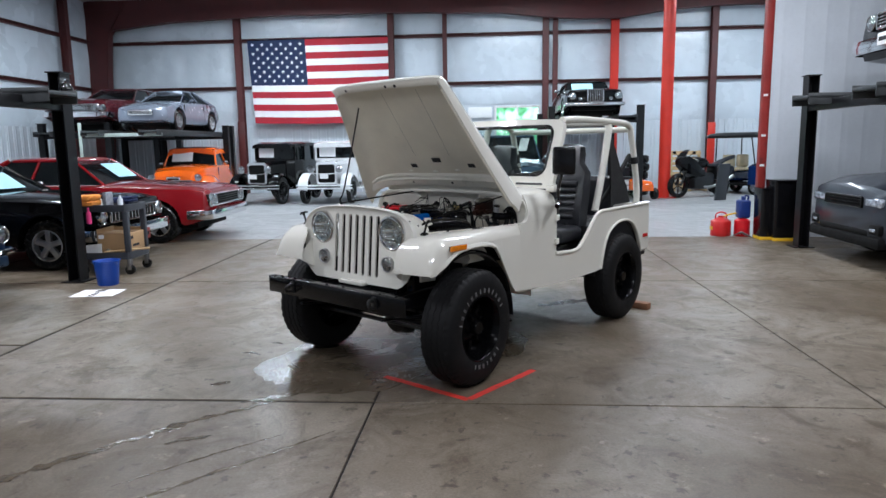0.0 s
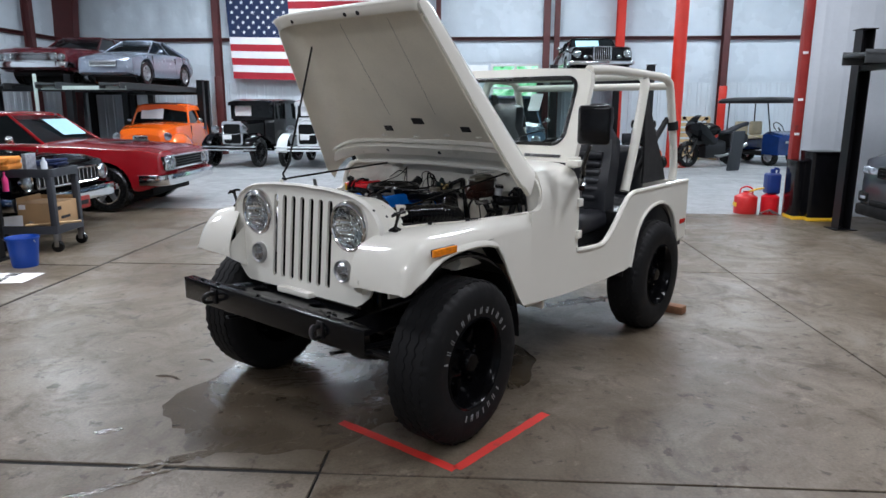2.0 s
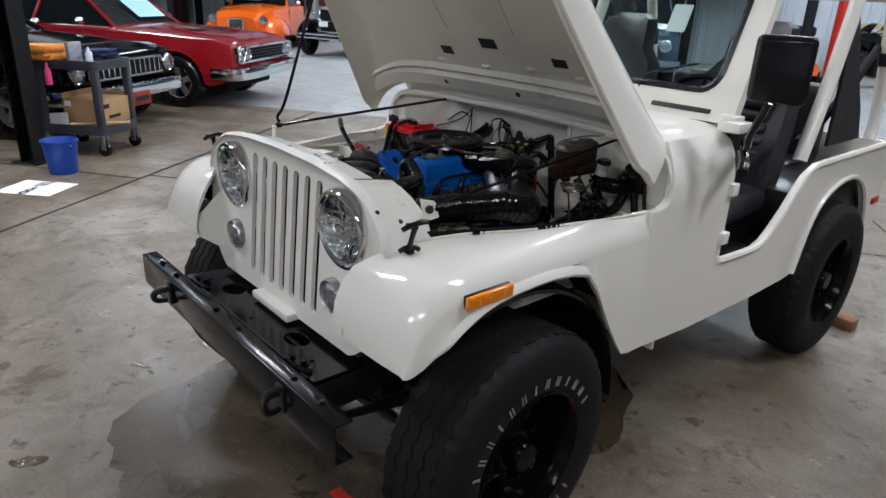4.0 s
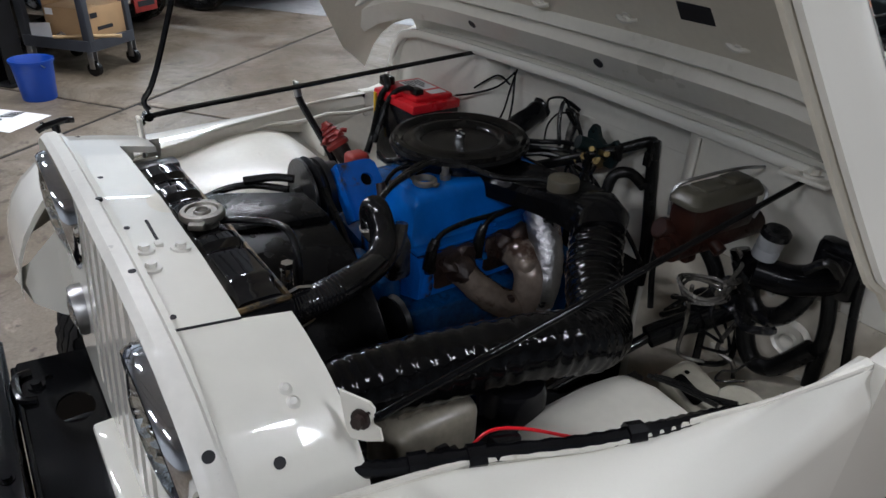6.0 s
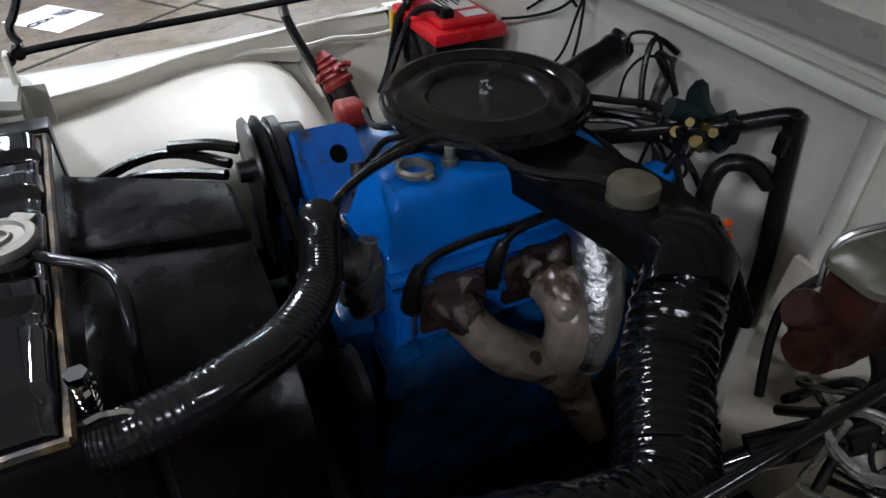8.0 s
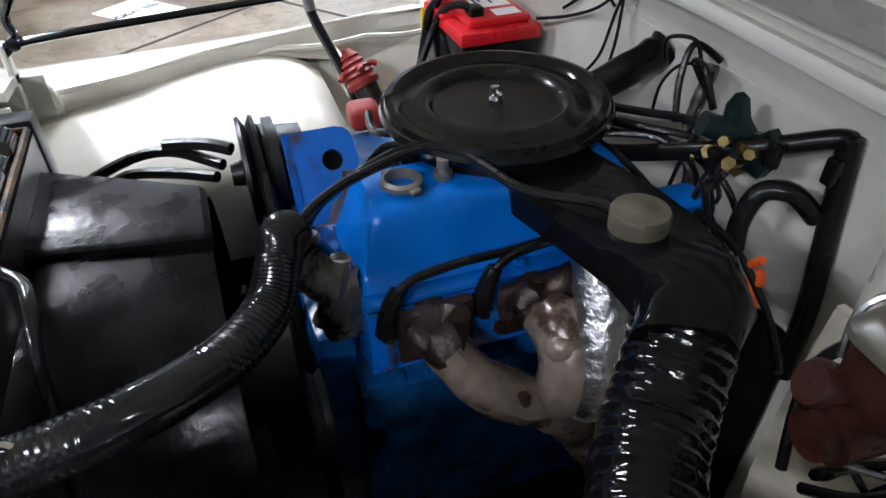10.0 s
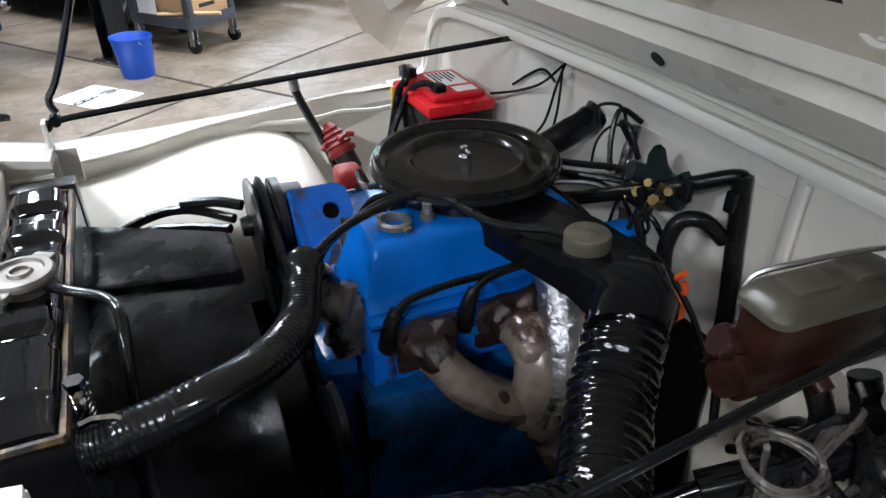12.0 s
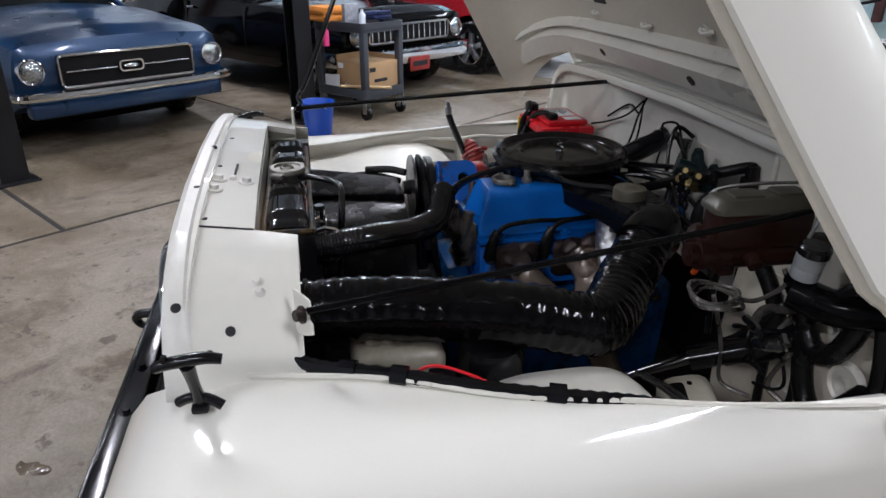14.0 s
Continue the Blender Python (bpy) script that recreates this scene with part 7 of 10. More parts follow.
plate(bm, [(0.0, 0.0), (0.075, 0.0), (0.085, 0.02), (0.082, 0.055), (0.072, 0.062), (0.06, 0.05), (0.045, 0.045), (0.03, 0.055), (0.02, 0.075), (0.008, 0.078), (-0.002, 0.06)], [circle(0.071, 0.05, 0.006, 12), circle(0.012, 0.064, 0.005, 12)], lambda a, b, d: Vector((0.05 + a, 0.992 - d, 1.045 + b)), 0.012)
cyl(bm, (0.07, 0.985, 1.075), (0.055, 0.945, 1.09), 0.015, seg=14)
cyl(bm, (0.10, 0.985, 1.065), (0.10, 0.955, 1.07), 0.013, seg=14)
part("vacuum_switch", bm, VALVEGREEN, car0, "small green-black vacuum switch on the firewall")
bm = bm_new()
r6 = random.Random(6)
for k in range(9):
    x, z = r6.uniform(0.0, 0.12), r6.uniform(0.99, 1.06)
    pts = [(x, 0.97, z + 0.02), (x + r6.uniform(-0.02, 0.02), 0.945, z + 0.01), (x + r6.uniform(-0.03, 0.03), 0.95, z - 0.03), (x + r6.uniform(-0.05, 0.03), 0.94, z - 0.08)]
    tube(bm, pts, 0.0032, 6, 5)
tube(bm, [(-0.03, 1.012, 1.115), (-0.06, 0.995, 1.11), (-0.075, 0.98, 1.08), (-0.07, 0.97, 1.04)], 0.0025, 6, 6)
tube(bm, [(-0.022, 1.012, 1.112), (-0.005, 1.0, 1.10), (0.0, 0.985, 1.07), (0.01, 0.97, 1.05)], 0.0028, 6, 6)
tube(bm, [(-0.10, 0.90, 1.052), (-0.05, 0.94, 1.056), (0.0, 0.965, 1.066), (0.05, 0.96, 1.075)], 0.006, 8, 6)
tube(bm, [(-0.08, 0.91, 1.035), (-0.03, 0.945, 1.035), (0.03, 0.955, 1.03), (0.06, 0.94, 1.005)], 0.006, 8, 6)
part("wire", bm, HOSE, car0)
bm = bm_new()
lines = [
    [(-0.06, 0.88, 1.055), (0.0, 0.92, 1.06), (0.03, 0.96, 1.055), (0.05, 0.98, 1.04)],
    [(-0.05, 0.86, 1.04), (0.0, 0.93, 1.045), (0.05, 0.95, 1.02), (0.09, 0.93, 0.99)],
    [(-0.02, 0.85, 1.05), (0.05, 0.86, 1.045), (0.10, 0.88, 1.01), (0.12, 0.90, 0.95)],
    [(0.0, 0.99, 1.10), (-0.02, 0.98, 1.13), (0.01, 0.97, 1.135), (0.03, 0.98, 1.09)],
    [(-0.03, 1.03, 1.12), (-0.05, 1.0, 1.14), (-0.04, 0.98, 1.10), (-0.02, 0.97, 1.05)],
    [(0.02, 0.97, 1.02), (0.08, 0.95, 1.0), (0.13, 0.93, 0.97), (0.19, 0.92, 0.95)],
    [(-0.08, 0.90, 1.03), (-0.03, 0.97, 1.02), (0.05, 1.0, 1.0), (0.10, 1.0, 0.97)],
    [(0.10, 0.92, 1.02), (0.12, 0.91, 1.05), (0.14, 0.91, 1.02), (0.18, 0.92, 0.98)],
    [(0.15, 0.88, 1.04), (0.18, 0.92, 1.0), (0.24, 0.93, 0.95), (0.30, 0.90, 0.93)],
]
for p in lines:
    tube(bm, p, 0.0048, 7, 6)
part("wire", bm, RUBBER, car0)
bm = bm_new()
for p in ([(-0.24, 1.02, 1.165), (-0.236, 1.0, 1.12), (-0.25, 0.99, 1.05), (-0.28, 0.97, 1.0)], [(-0.235, 1.01, 1.16), (-0.27, 0.99, 1.12), (-0.33, 0.97, 1.09), (-0.39, 0.95, 1.07)], [(-0.235, 1.01, 1.15), (-0.225, 1.0, 1.08), (-0.22, 0.98, 1.0)], [(-0.24, 1.0, 1.13), (-0.29, 1.0, 1.14), (-0.34, 0.97, 1.10)], [(-0.10, 1.0, 1.10), (-0.08, 0.98, 1.14), (-0.04, 0.99, 1.15), (-0.03, 1.0, 1.12)]):
    tube(bm, p, 0.0028, 6, 6)
part("thin_wire", bm, RUBBER, car0)
bm = bm_new()
cyl(bm, (-0.02, 0.99, 1.03), (-0.027, 1.012, 1.10), 0.0085, seg=12)
cyl(bm, (-0.024, 1.002, 1.065), (-0.026, 1.008, 1.085), 0.010, seg=12)
cyl(bm, (-0.027, 1.012, 1.10), (-0.028, 1.015, 1.118), 0.0105, seg=8)
part("firewall_sensor", bm, WETMETAL, car0)
bm = bm_new()
tube(bm, [(0.211, 0.93, 1.004), (0.196, 0.93, 0.985), (0.186, 0.93, 0.968), (0.20, 0.932, 0.962), (0.216, 0.932, 0.975), (0.212, 0.93, 0.99)], 0.005, 8, 5)
tube(bm, [(0.204, 0.93, 0.973), (0.214, 0.93, 0.953), (0.212, 0.928, 0.93), (0.205, 0.925, 0.912)], 0.0065, 8, 5)
box(bm, (0.200, 0.922, 0.93), (0.222, 0.938, 0.955), 0.004)
part("orange_connector", bm, mat("orange_plastic", (0.85, 0.12, 0.02), 0.4), car0, "orange plastic connector")

# brake master cylinder
mc = new("master_cylinder")
mc.parent = car0
mc.matrix_local = pose(0.447, 0.85, 1.105, 0, 0, -4) @ Matrix.Diagonal((0.9, 0.9, 0.9, 1))
tagged(mc, "red-brown brake master cylinder with an olive metal lid")
bm = bm_new()
box(bm, (-0.028, -0.085, -0.02), (0.03, 0.085, 0.045), 0.010)
cyl(bm, (0, -0.10, -0.035), (0, 0.16, -0.035), 0.027, seg=18)
cyl(bm, (0, -0.115, -0.035), (0, -0.09, -0.035), 0.02, seg=16)
box(bm, (-0.012, -0.06, -0.075), (0.014, -0.03, -0.03), 0.006)
lathe(bm, [(0.001, 0.03), (0.018, 0.03), (0.022, 0.024), (0.022, 0.0)], pose(-0.02, -0.075, -0.02, 60, -30, 0), 18)
cyl(bm, (0.03, -0.02, -0.03), (0.05, -0.02, -0.04), 0.012, seg=12)
part("body", bm, RUSTRED, mc)
bm = bm_new()
rings = []
for z, k, dx in ((0.045, 1.06, 0), (0.053, 1.06, 0), (0.056, 1.0, 0), (0.066, 0.82, 0), (0.069, 0.6, 0)):
    rings.append([Vector((x * k, y * (1 - (1 - k) * 0.4), z)) for x, y in rrect(-0.032, 0.034, -0.092, 0.092, 0.018, 4)])
loft(bm, rings)
box(bm, (-0.02, -0.06, 0.062), (0.02, -0.005, 0.074), 0.009)
box(bm, (-0.02, 0.015, 0.062), (0.02, 0.07, 0.076), 0.009)
part("lid", bm, BAIL, mc)
bm = bm_new()
tube(bm, [(-0.032, -0.075, 0.01), (-0.036, -0.07, 0.06), (-0.02, -0.02, 0.078), (-0.01, 0.06, 0.082), (0.0, 0.12, 0.078)], 0.0032, 6, 5)
tube(bm, [(0.034, 0.075, 0.0), (0.04, 0.085, 0.045), (0.02, 0.095, 0.055)], 0.0032, 6, 4)
part("wire_bail", bm, STEEL, mc)
bm = bm_new()
lathe(bm, [(0.001, 0.0), (0.05, 0.0), (0.06, 0.02), (0.06, 0.05), (0.05, 0.06)], pose(0.455, 1.03, 1.065, 90, 0, 0), 24)
part("brake_flange", bm, RUSTRED, car0)
# small clutch reservoir
bm = bm_new()
lathe(bm, [(0.001, -0.026), (0.019, -0.026), (0.020, -0.012), (0.0185, -0.009), (0.020, -0.005), (0.020, 0.016), (0.001, 0.016)], pose(0.541, 0.872, 1.098, 0, 8, 0), 20)
part("clutch_reservoir", bm, mat("translucent_plastic", (0.26, 0.27, 0.275), 0.3, vary=0.1), car0, "small pale plastic fluid reservoir")
bm = bm_new()
lathe(bm, [(0.001, 0.027), (0.018, 0.027), (0.022, 0.023), (0.022, 0.013), (0.001, 0.013)], pose(0.543, 0.872, 1.098, 0, 8, 0), 20)
tube(bm, [(0.60, 0.88, 1.075), (0.625, 0.885, 1.10), (0.64, 0.90, 1.08)], 0.008, 8, 4)
part("reservoir_cap", bm, PLASTIC, car0)
bm = bm_new()
tube(bm, [(0.53, 0.87, 1.045), (0.58, 0.90, 1.04), (0.62, 0.95, 1.05)], 0.026, 12, 4)
lathe(bm, [(0.001, 0.0), (0.024, 0.0), (0.027, 0.004), (0.027, 0.014), (0.022, 0.016)], pose(0.528, 0.868, 1.045, -70, 20, 0), 16)
part("clutch_cylinder", bm, RIMBLACK, car0, "black clutch cylinder under its reservoir")
# fuse box and thick cables
bm = bm_new()
box(bm, (0.578, 0.935, 1.018), (0.655, 0.968, 1.112), 0.014)
box(bm, (0.592, 0.928, 1.04), (0.640, 0.936, 1.095), 0.006)
part("fuse_box", bm, PLASTIC, car0)
bm = bm_new()
for k in range(4):
    tube(bm, [(0.60 + 0.004 * k, 0.93, 1.07), (0.592 + 0.004 * k, 0.926, 1.05), (0.587 + 0.004 * k, 0.932, 1.025)], 0.003, 6, 4)
part("orange_wire", bm, mat("orange_wire", (0.7, 0.10, 0.02), 0.5), car0, "bundle of orange wires")
bm = bm_new()
tube(bm, [(0.619, 0.945, 1.033), (0.634, 0.945, 0.966), (0.639, 0.945, 0.888), (0.643, 0.945, 0.829)], 0.012, 12, 6)
tube(bm, [(0.468, 0.93, 1.035), (0.495, 0.93, 0.981), (0.528, 0.93, 0.940), (0.563, 0.93, 0.950), (0.586, 0.93, 0.987), (0.598, 0.935, 1.045)], 0.0165, 12, 10, lambda i, n: 1.0 + 0.03 * (1 if i % 2 else -1))
tube(bm, [(0.505, 0.93, 0.975), (0.521, 0.93, 0.888), (0.546, 0.93, 0.848), (0.578, 0.93, 0.852), (0.604, 0.93, 0.883), (0.630, 0.935, 0.925)], 0.0165, 12, 6)
tube(bm, [(0.447, 0.92, 0.990), (0.449, 0.92, 0.885), (0.451, 0.92, 0.808), (0.453, 0.92, 0.754)], 0.0075, 8, 6)
tube(bm, [(0.500, 0.935, 0.91), (0.509, 0.93, 0.860), (0.509, 0.93, 0.825), (0.490, 0.93, 0.797), (0.444, 0.93, 0.770)], 0.0055, 8, 6)
tube(bm, [(0.644, 0.95, 1.129), (0.652, 0.95, 1.08), (0.662, 0.95, 1.003), (0.679, 0.95, 0.914), (0.69, 0.945, 0.86)], 0.007, 10, 6)
tube(bm, [(0.641, 0.951, 1.118), (0.643, 0.951, 1.140)], 0.0125, 10, 2)
tube(bm, [(0.42, 0.90, 1.03), (0.445, 0.91, 0.99), (0.455, 0.915, 0.95), (0.44, 0.90, 0.90)], 0.014, 12, 5)
tube(bm, [(0.36, 0.90, 1.04), (0.345, 0.88, 1.0), (0.35, 0.87, 0.95), (0.37, 0.86, 0.88)], 0.006, 8, 5)
part("thick_cable", bm, RUBBER, car0)
bm = bm_new()
r9 = random.Random(19)
for k in range(5):
    x, y, z = 0.36 + r9.uniform(0, 0.17), 0.80 + r9.uniform(0, 0.14), 1.03 - r9.uniform(0, 0.12)
    pts = [(x, y, z)]
    for q in range(4):
        x += r9.uniform(-0.05, 0.05)
        y += r9.uniform(-0.035, 0.045)
        z += r9.uniform(-0.06, 0.02)
        pts.append((min(0.6, max(0.32, x)), min(1.0, y), max(0.78, z)))
    tube(bm, pts, r9.choice((0.003, 0.004, 0.006)), 6, 6)
part("loose_wire", bm, RUBBER, car0)
bm = bm_new()
for k in range(3):
    c = Vector((0.520 + 0.003 * k, 0.745 + 0.003 * k, 1.052 - 0.006 * k))
    tube(bm, [c + Vector((0.034 * math.cos(a), 0.034 * math.sin(a), 0.004 * math.sin(a * 2 + k))) for a in [radians(q) for q in range(0, 361, 20)]], 0.003, 6, 1)
tube(bm, [(0.535, 0.775, 1.045), (0.52, 0.82, 1.03), (0.51, 0.87, 1.045), (0.49, 0.88, 1.06)], 0.0035, 6, 6)
tube(bm, [(0.495, 0.765, 1.03), (0.475, 0.81, 0.93), (0.465, 0.83, 0.85), (0.50, 0.86, 0.84)], 0.0035, 6, 6)
tube(bm, [(0.52, 0.90, 0.93), (0.50, 0.89, 0.86), (0.53, 0.90, 0.84), (0.535, 0.91, 0.80)], 0.0045, 6, 6)
part("coiled_brake_line", bm, WETMETAL, car0, "coiled dark steel brake lines")
bm = bm_new()
lathe(bm, [(0.001, 0.012), (0.012, 0.014), (0.014, 0.006), (0.026, 0.006), (0.030, 0.010), (0.034, 0.006), (0.036, 0.0)], pose(0.589, 0.948, 0.912, 90, 0, 0), 24)
for x, z in ((0.53, 0.97), (0.66, 1.0), (0.50, 0.93), (0.62, 0.84)):
    bolt(bm, (x, 0.962, z), (0, -1, 0), 0.006, 0.008)
part("firewall_grommet", bm, CREAM_BAY, car0)
# steering shaft
bm = bm_new()
cyl(bm, (0.345, 0.62, 0.76), (0.418, 0.798, 0.867), 0.010, seg=16)
part("steering_shaft", bm, TANKBLACK, car0)
bm = bm_new()
cyl(bm, (0.418, 0.798, 0.867), (0.455, 0.88, 0.90), 0.021, seg=14)
cyl(bm, (0.455, 0.88, 0.90), (0.485, 0.95, 0.93), 0.027, seg=16)
box(bm, (0.35, 0.54, 0.68), (0.43, 0.64, 0.79), 0.02)
part("coupling", bm, GLOSSBLACK, car0)
# washer bottle, overflow tank, horn, fender harness
bm = bm_new()
box(bm, (0.385, 0.235, 0.84), (0.48, 0.37, 0.975), 0.022, None, 3)
box(bm, (0.41, 0.255, 0.97), (0.45, 0.30, 0.99), 0.008)
part("washer_bottle", bm, BOTTLE, car0, "brown-stained translucent washer bottle")
bm = bm_new()
box(bm, (0.476, 0.275, 0.90), (0.492, 0.325, 0.925), 0.004)
box(bm, (0.484, 0.285, 0.92), (0.498, 0.305, 0.945), 0.004)
part("bottle_pump", bm, PLASTIC, car0)
bm = bm_new()
lathe(bm, [(0.001, 0.06), (0.045, 0.06), (0.05, 0.045), (0.05, -0.05), (0.001, -0.05)], pose(0.455, 0.44, 0.905), 20)
part("canister", bm, PLASTIC, car0)
bm = bm_new()
loft(bm, [[Vector((x, y - 0.35 * (x - 0.58), z)) for x, y in rrect(0.530 - k, 0.640 + k * 0.4, 0.655 - k, 0.735 + k, 0.022, 3)] for z, k in ((0.86, 0.0), (0.912, 0.004), (0.922, -0.003), (0.925, -0.014))])
lathe(bm, [(0.034, -0.05), (0.034, 0.006), (0.031, 0.010), (0.020, 0.011), (0.001, 0.011)], pose(0.640, 0.722, 0.918), 24)
part("coolant_tank", bm, WHITEPLASTIC, car0, "aged white plastic tank with a dark slot")
# Raised black plate; the slot's inner dark is put into its colour.
bm = bm_new()
loft(bm, [[Vector((x, y - 0.35 * (x - 0.58), z)) for x, y in rrect(0.553, 0.610, 0.664, 0.690, 0.008, 3)] for z in (0.9255, 0.9270)])
lathe(bm, [(0.004, 0.0), (0.004, 0.0015), (0.001, 0.0018)], pose(0.556, 0.708, 0.9252), 10)
part("tank_slot", bm, HOLLOW_BLACK, car0)
bm = bm_new()
tube(bm, [(0.545, 0.640, 0.940), (0.565, 0.655, 0.938), (0.590, 0.665, 0.938), (0.615, 0.668, 0.940), (0.655, 0.680, 0.950)], 0.0055, 8, 5)
tube(bm, [(0.540, 0.630, 0.944), (0.575, 0.646, 0.944), (0.605, 0.654, 0.944), (0.640, 0.655, 0.95)], 0.0035, 8, 5)
part("tank_wire", bm, RUBBER, car0)
bm = bm_new()
tube(bm, [(0.487, 0.108, 1.020), (0.496, 0.14, 1.010), (0.524, 0.19, 1.000), (0.556, 0.27, 1.000), (0.620, 0.41, 1.000), (0.650, 0.50, 0.998), (0.668, 0.58, 0.990), (0.685, 0.68, 0.965)], 0.0105, 8, 10, lambda i, n: 1.0 + 0.08 * (1 if i % 2 else -1))
for x, y in ((0.564, 0.288), (0.640, 0.47), (0.538, 0.225)):
    tube(bm, [(x - 0.004, y - 0.010, 1.0), (x + 0.004, y + 0.010, 1.0)], 0.0145, 8, 2)
tube(bm, [(0.483, 0.100, 1.024), (0.489, 0.112, 1.018)], 0.016, 10, 2)
part("fender_harness", bm, PLASTIC, car0, "black corrugated cable sleeve along the fender")
bm = bm_new()
tube(bm, [(0.53, 0.30, 0.965), (0.535, 0.33, 0.99), (0.555, 0.37, 0.99), (0.60, 0.42, 0.985), (0.625, 0.45, 0.99)], 0.0023, 6, 6)
part("red_wire", bm, RED, car0)
bm = bm_new()
box(bm, (0.53, 0.33, 0.955), (0.56, 0.365, 0.985), 0.004)
part("wire_clip", bm, PLASTIC, car0)

# tangle of thin lines and wires low by the brake cylinder
rt = random.Random(77)
for k in range(4):
    p = Vector((rt.uniform(0.50, 0.70), rt.uniform(0.76, 0.90), rt.uniform(0.88, 1.02)))
    run = [p]
    d = Vector((rt.uniform(-1, 1), rt.uniform(-1, 1), rt.uniform(-0.5, 0.5))).normalized()
    for q in range(5):
        d = (d + Vector((rt.uniform(-0.9, 0.9), rt.uniform(-0.9, 0.9), rt.uniform(-0.7, 0.7)))).normalized()
        p = p + d * 0.045
        p = Vector((min(0.70, max(0.47, p.x)), min(0.945, max(0.70, p.y)), min(1.06, max(0.86, p.z))))
        run.append(p)
    bm = bm_new()
    tube(bm, run, rt.choice((0.002, 0.003, 0.0045, 0.0065)), 7, 6)
    part("tangle_wire", bm, WETMETAL if k in (3, 8) else HOSE, car0)

# beads of water left on the wet parts of the bay
WATER = glass("clear_water", (0.95, 0.97, 1.0), 0.0, 1.0)
WETPARTS = ("radiator_support", "fan_shroud", "shroud_top", "radiator_tank", "radiator_hose", "fresh_air_duct", "duct_elbow", "snorkel", "valve_cover", "cylinder_head", "air_cleaner", "exhaust_manifold", "heat_pipe")
trees = []
for ob in car0.children:
    if ob.type == "MESH" and ob.name.split(".")[0] in WETPARTS:
        trees.append(BVHTree.FromPolygons([ob.matrix_local @ v.co for v in ob.data.vertices], [tuple(p.vertices) for p in ob.data.polygons]))
rw = random.Random(31)
bm = bm_new()
for k in range(4200):
    px, py = rw.uniform(-0.36, 0.51), rw.uniform(0.05, 0.92)
    if py < 0.13 and rw.random() < 0.85:
        continue
    if noise.noise(Vector((px * 14, py * 14, 3.0))) < -0.05:
        continue
    best = None
    for tr in trees:
        hit, nor, idx, dist = tr.ray_cast(Vector((px, py, 1.35)), Vector((0, 0, -1)))
        if hit is not None and (best is None or hit.z > best[0].z):
            best = (hit, nor)
    if best is None or best[0].z < 0.86:
        continue
    hit, nor = best
    if nor.z < 0:
        nor = -nor
    a, b = frame_of(nor)
    r = rw.choice((0.0009, 0.0012, 0.0016, 0.0022, 0.003))
    ea = rw.uniform(0.8, 1.5)
    rows = []
    for f, h in ((1.0, -0.0003), (0.8, 0.35 * r), (0.4, 0.52 * r)):
        rows.append([bm.verts.new(hit + a * (r * f * ea * math.cos(q * math.tau / 7)) + b * (r * f * math.sin(q * math.tau / 7)) + nor * h) for q in range(7)])
    tip = bm.verts.new(hit + nor * (0.56 * r))
    for r0, r1 in zip(rows, rows[1:]):
        for q in range(7):
            bm.faces.new((r0[q], r0[(q + 1) % 7], r1[(q + 1) % 7], r1[q]))
    for q in range(7):
        bm.faces.new((rows[-1][q], rows[-1][(q + 1) % 7], tip))
single("water_drops", bm, WATER, "clear beads of water on the black hoses and shroud", "water", car0.matrix_world.copy(), kind="stuff")

# ---- parked vehicles: front at Y = 0, rear towards +Y ----
GLASSDARK = mat("dark_car_glass", (0.006, 0.008, 0.009), 0.05, vary=0.2, bump=0.0, spec=0.3)
BLUEPAPER = mat("pale_blue_sheet", (0.35, 0.62, 0.72), 0.6, vary=0.05)
UNDER = mat("dark_underbody", (0.004, 0.004, 0.004), 0.8, spec=0.2)
ALLOY = mat("cast_alloy", (0.45, 0.46, 0.48), 0.3, 0.9, vary=0.1)
P_RED = mat("deep_red_car_paint", (0.22, 0.006, 0.010), 0.16, coat=0.5, vary=0.05, bump=0)
P_MAROON = mat("maroon_car_paint", (0.07, 0.008, 0.012), 0.18, coat=0.8, vary=0.05, bump=0)
P_BLACK = mat("black_car_paint", (0.003, 0.003, 0.0035), 0.08, vary=0.1, bump=0, spec=0.25)
P_BLUE = mat("metallic_blue_car_paint", (0.007, 0.034, 0.090), 0.3, 0.4, coat=0.4, vary=0.06, bump=0)
P_SILVER = mat("silver_blue_car_paint", (0.24, 0.27, 0.33), 0.25, 0.5, coat=0.6, vary=0.04, bump=0)
P_ORANGE = mat("bright_orange_car_paint", (0.85, 0.13, 0.01), 0.2, coat=0.7, vary=0.04, bump=0)
P_WHITE = mat("white_car_paint", (0.72, 0.73, 0.74), 0.2, coat=0.7, vary=0.03, bump=0)
P_GREY = mat("grey_metallic_car_paint", (0.034, 0.041, 0.054), 0.35, 0.5, coat=0.5, vary=0.05, bump=0)
SUVLAMP = mat("faceted_lamp_glass", (0.42, 0.46, 0.52), 0.12, 0.6, vary=0.75, scale=16, fine=30, bump=0.5)
LAMP_ON = mat("bright_lamp_glass", (0.45, 0.48, 0.5), 0.08, 1.0, vary=0.3, scale=30, fine=50, bump=0.6)


def ell(bm, c, r, seg=20, rings=10):
    m = Matrix.LocRotScale(c, None, r)
    bmesh.ops.create_uvsphere(bm, u_segments=seg, v_segments=rings, radius=1.0, matrix=m)


def lerp_tab(tab, y):
    for p, q in zip(tab, tab[1:]):
        if y <= q[0]:
            k = 0 if q[0] == p[0] else max(0, (y - p[0]) / (q[0] - p[0]))
            k = k * k * (3 - 2 * k) * 0.5 + k * 0.5
            return [a + (b - a) * k for a, b in zip(p[1:], q[1:])]
    return list(tab[-1][1:])


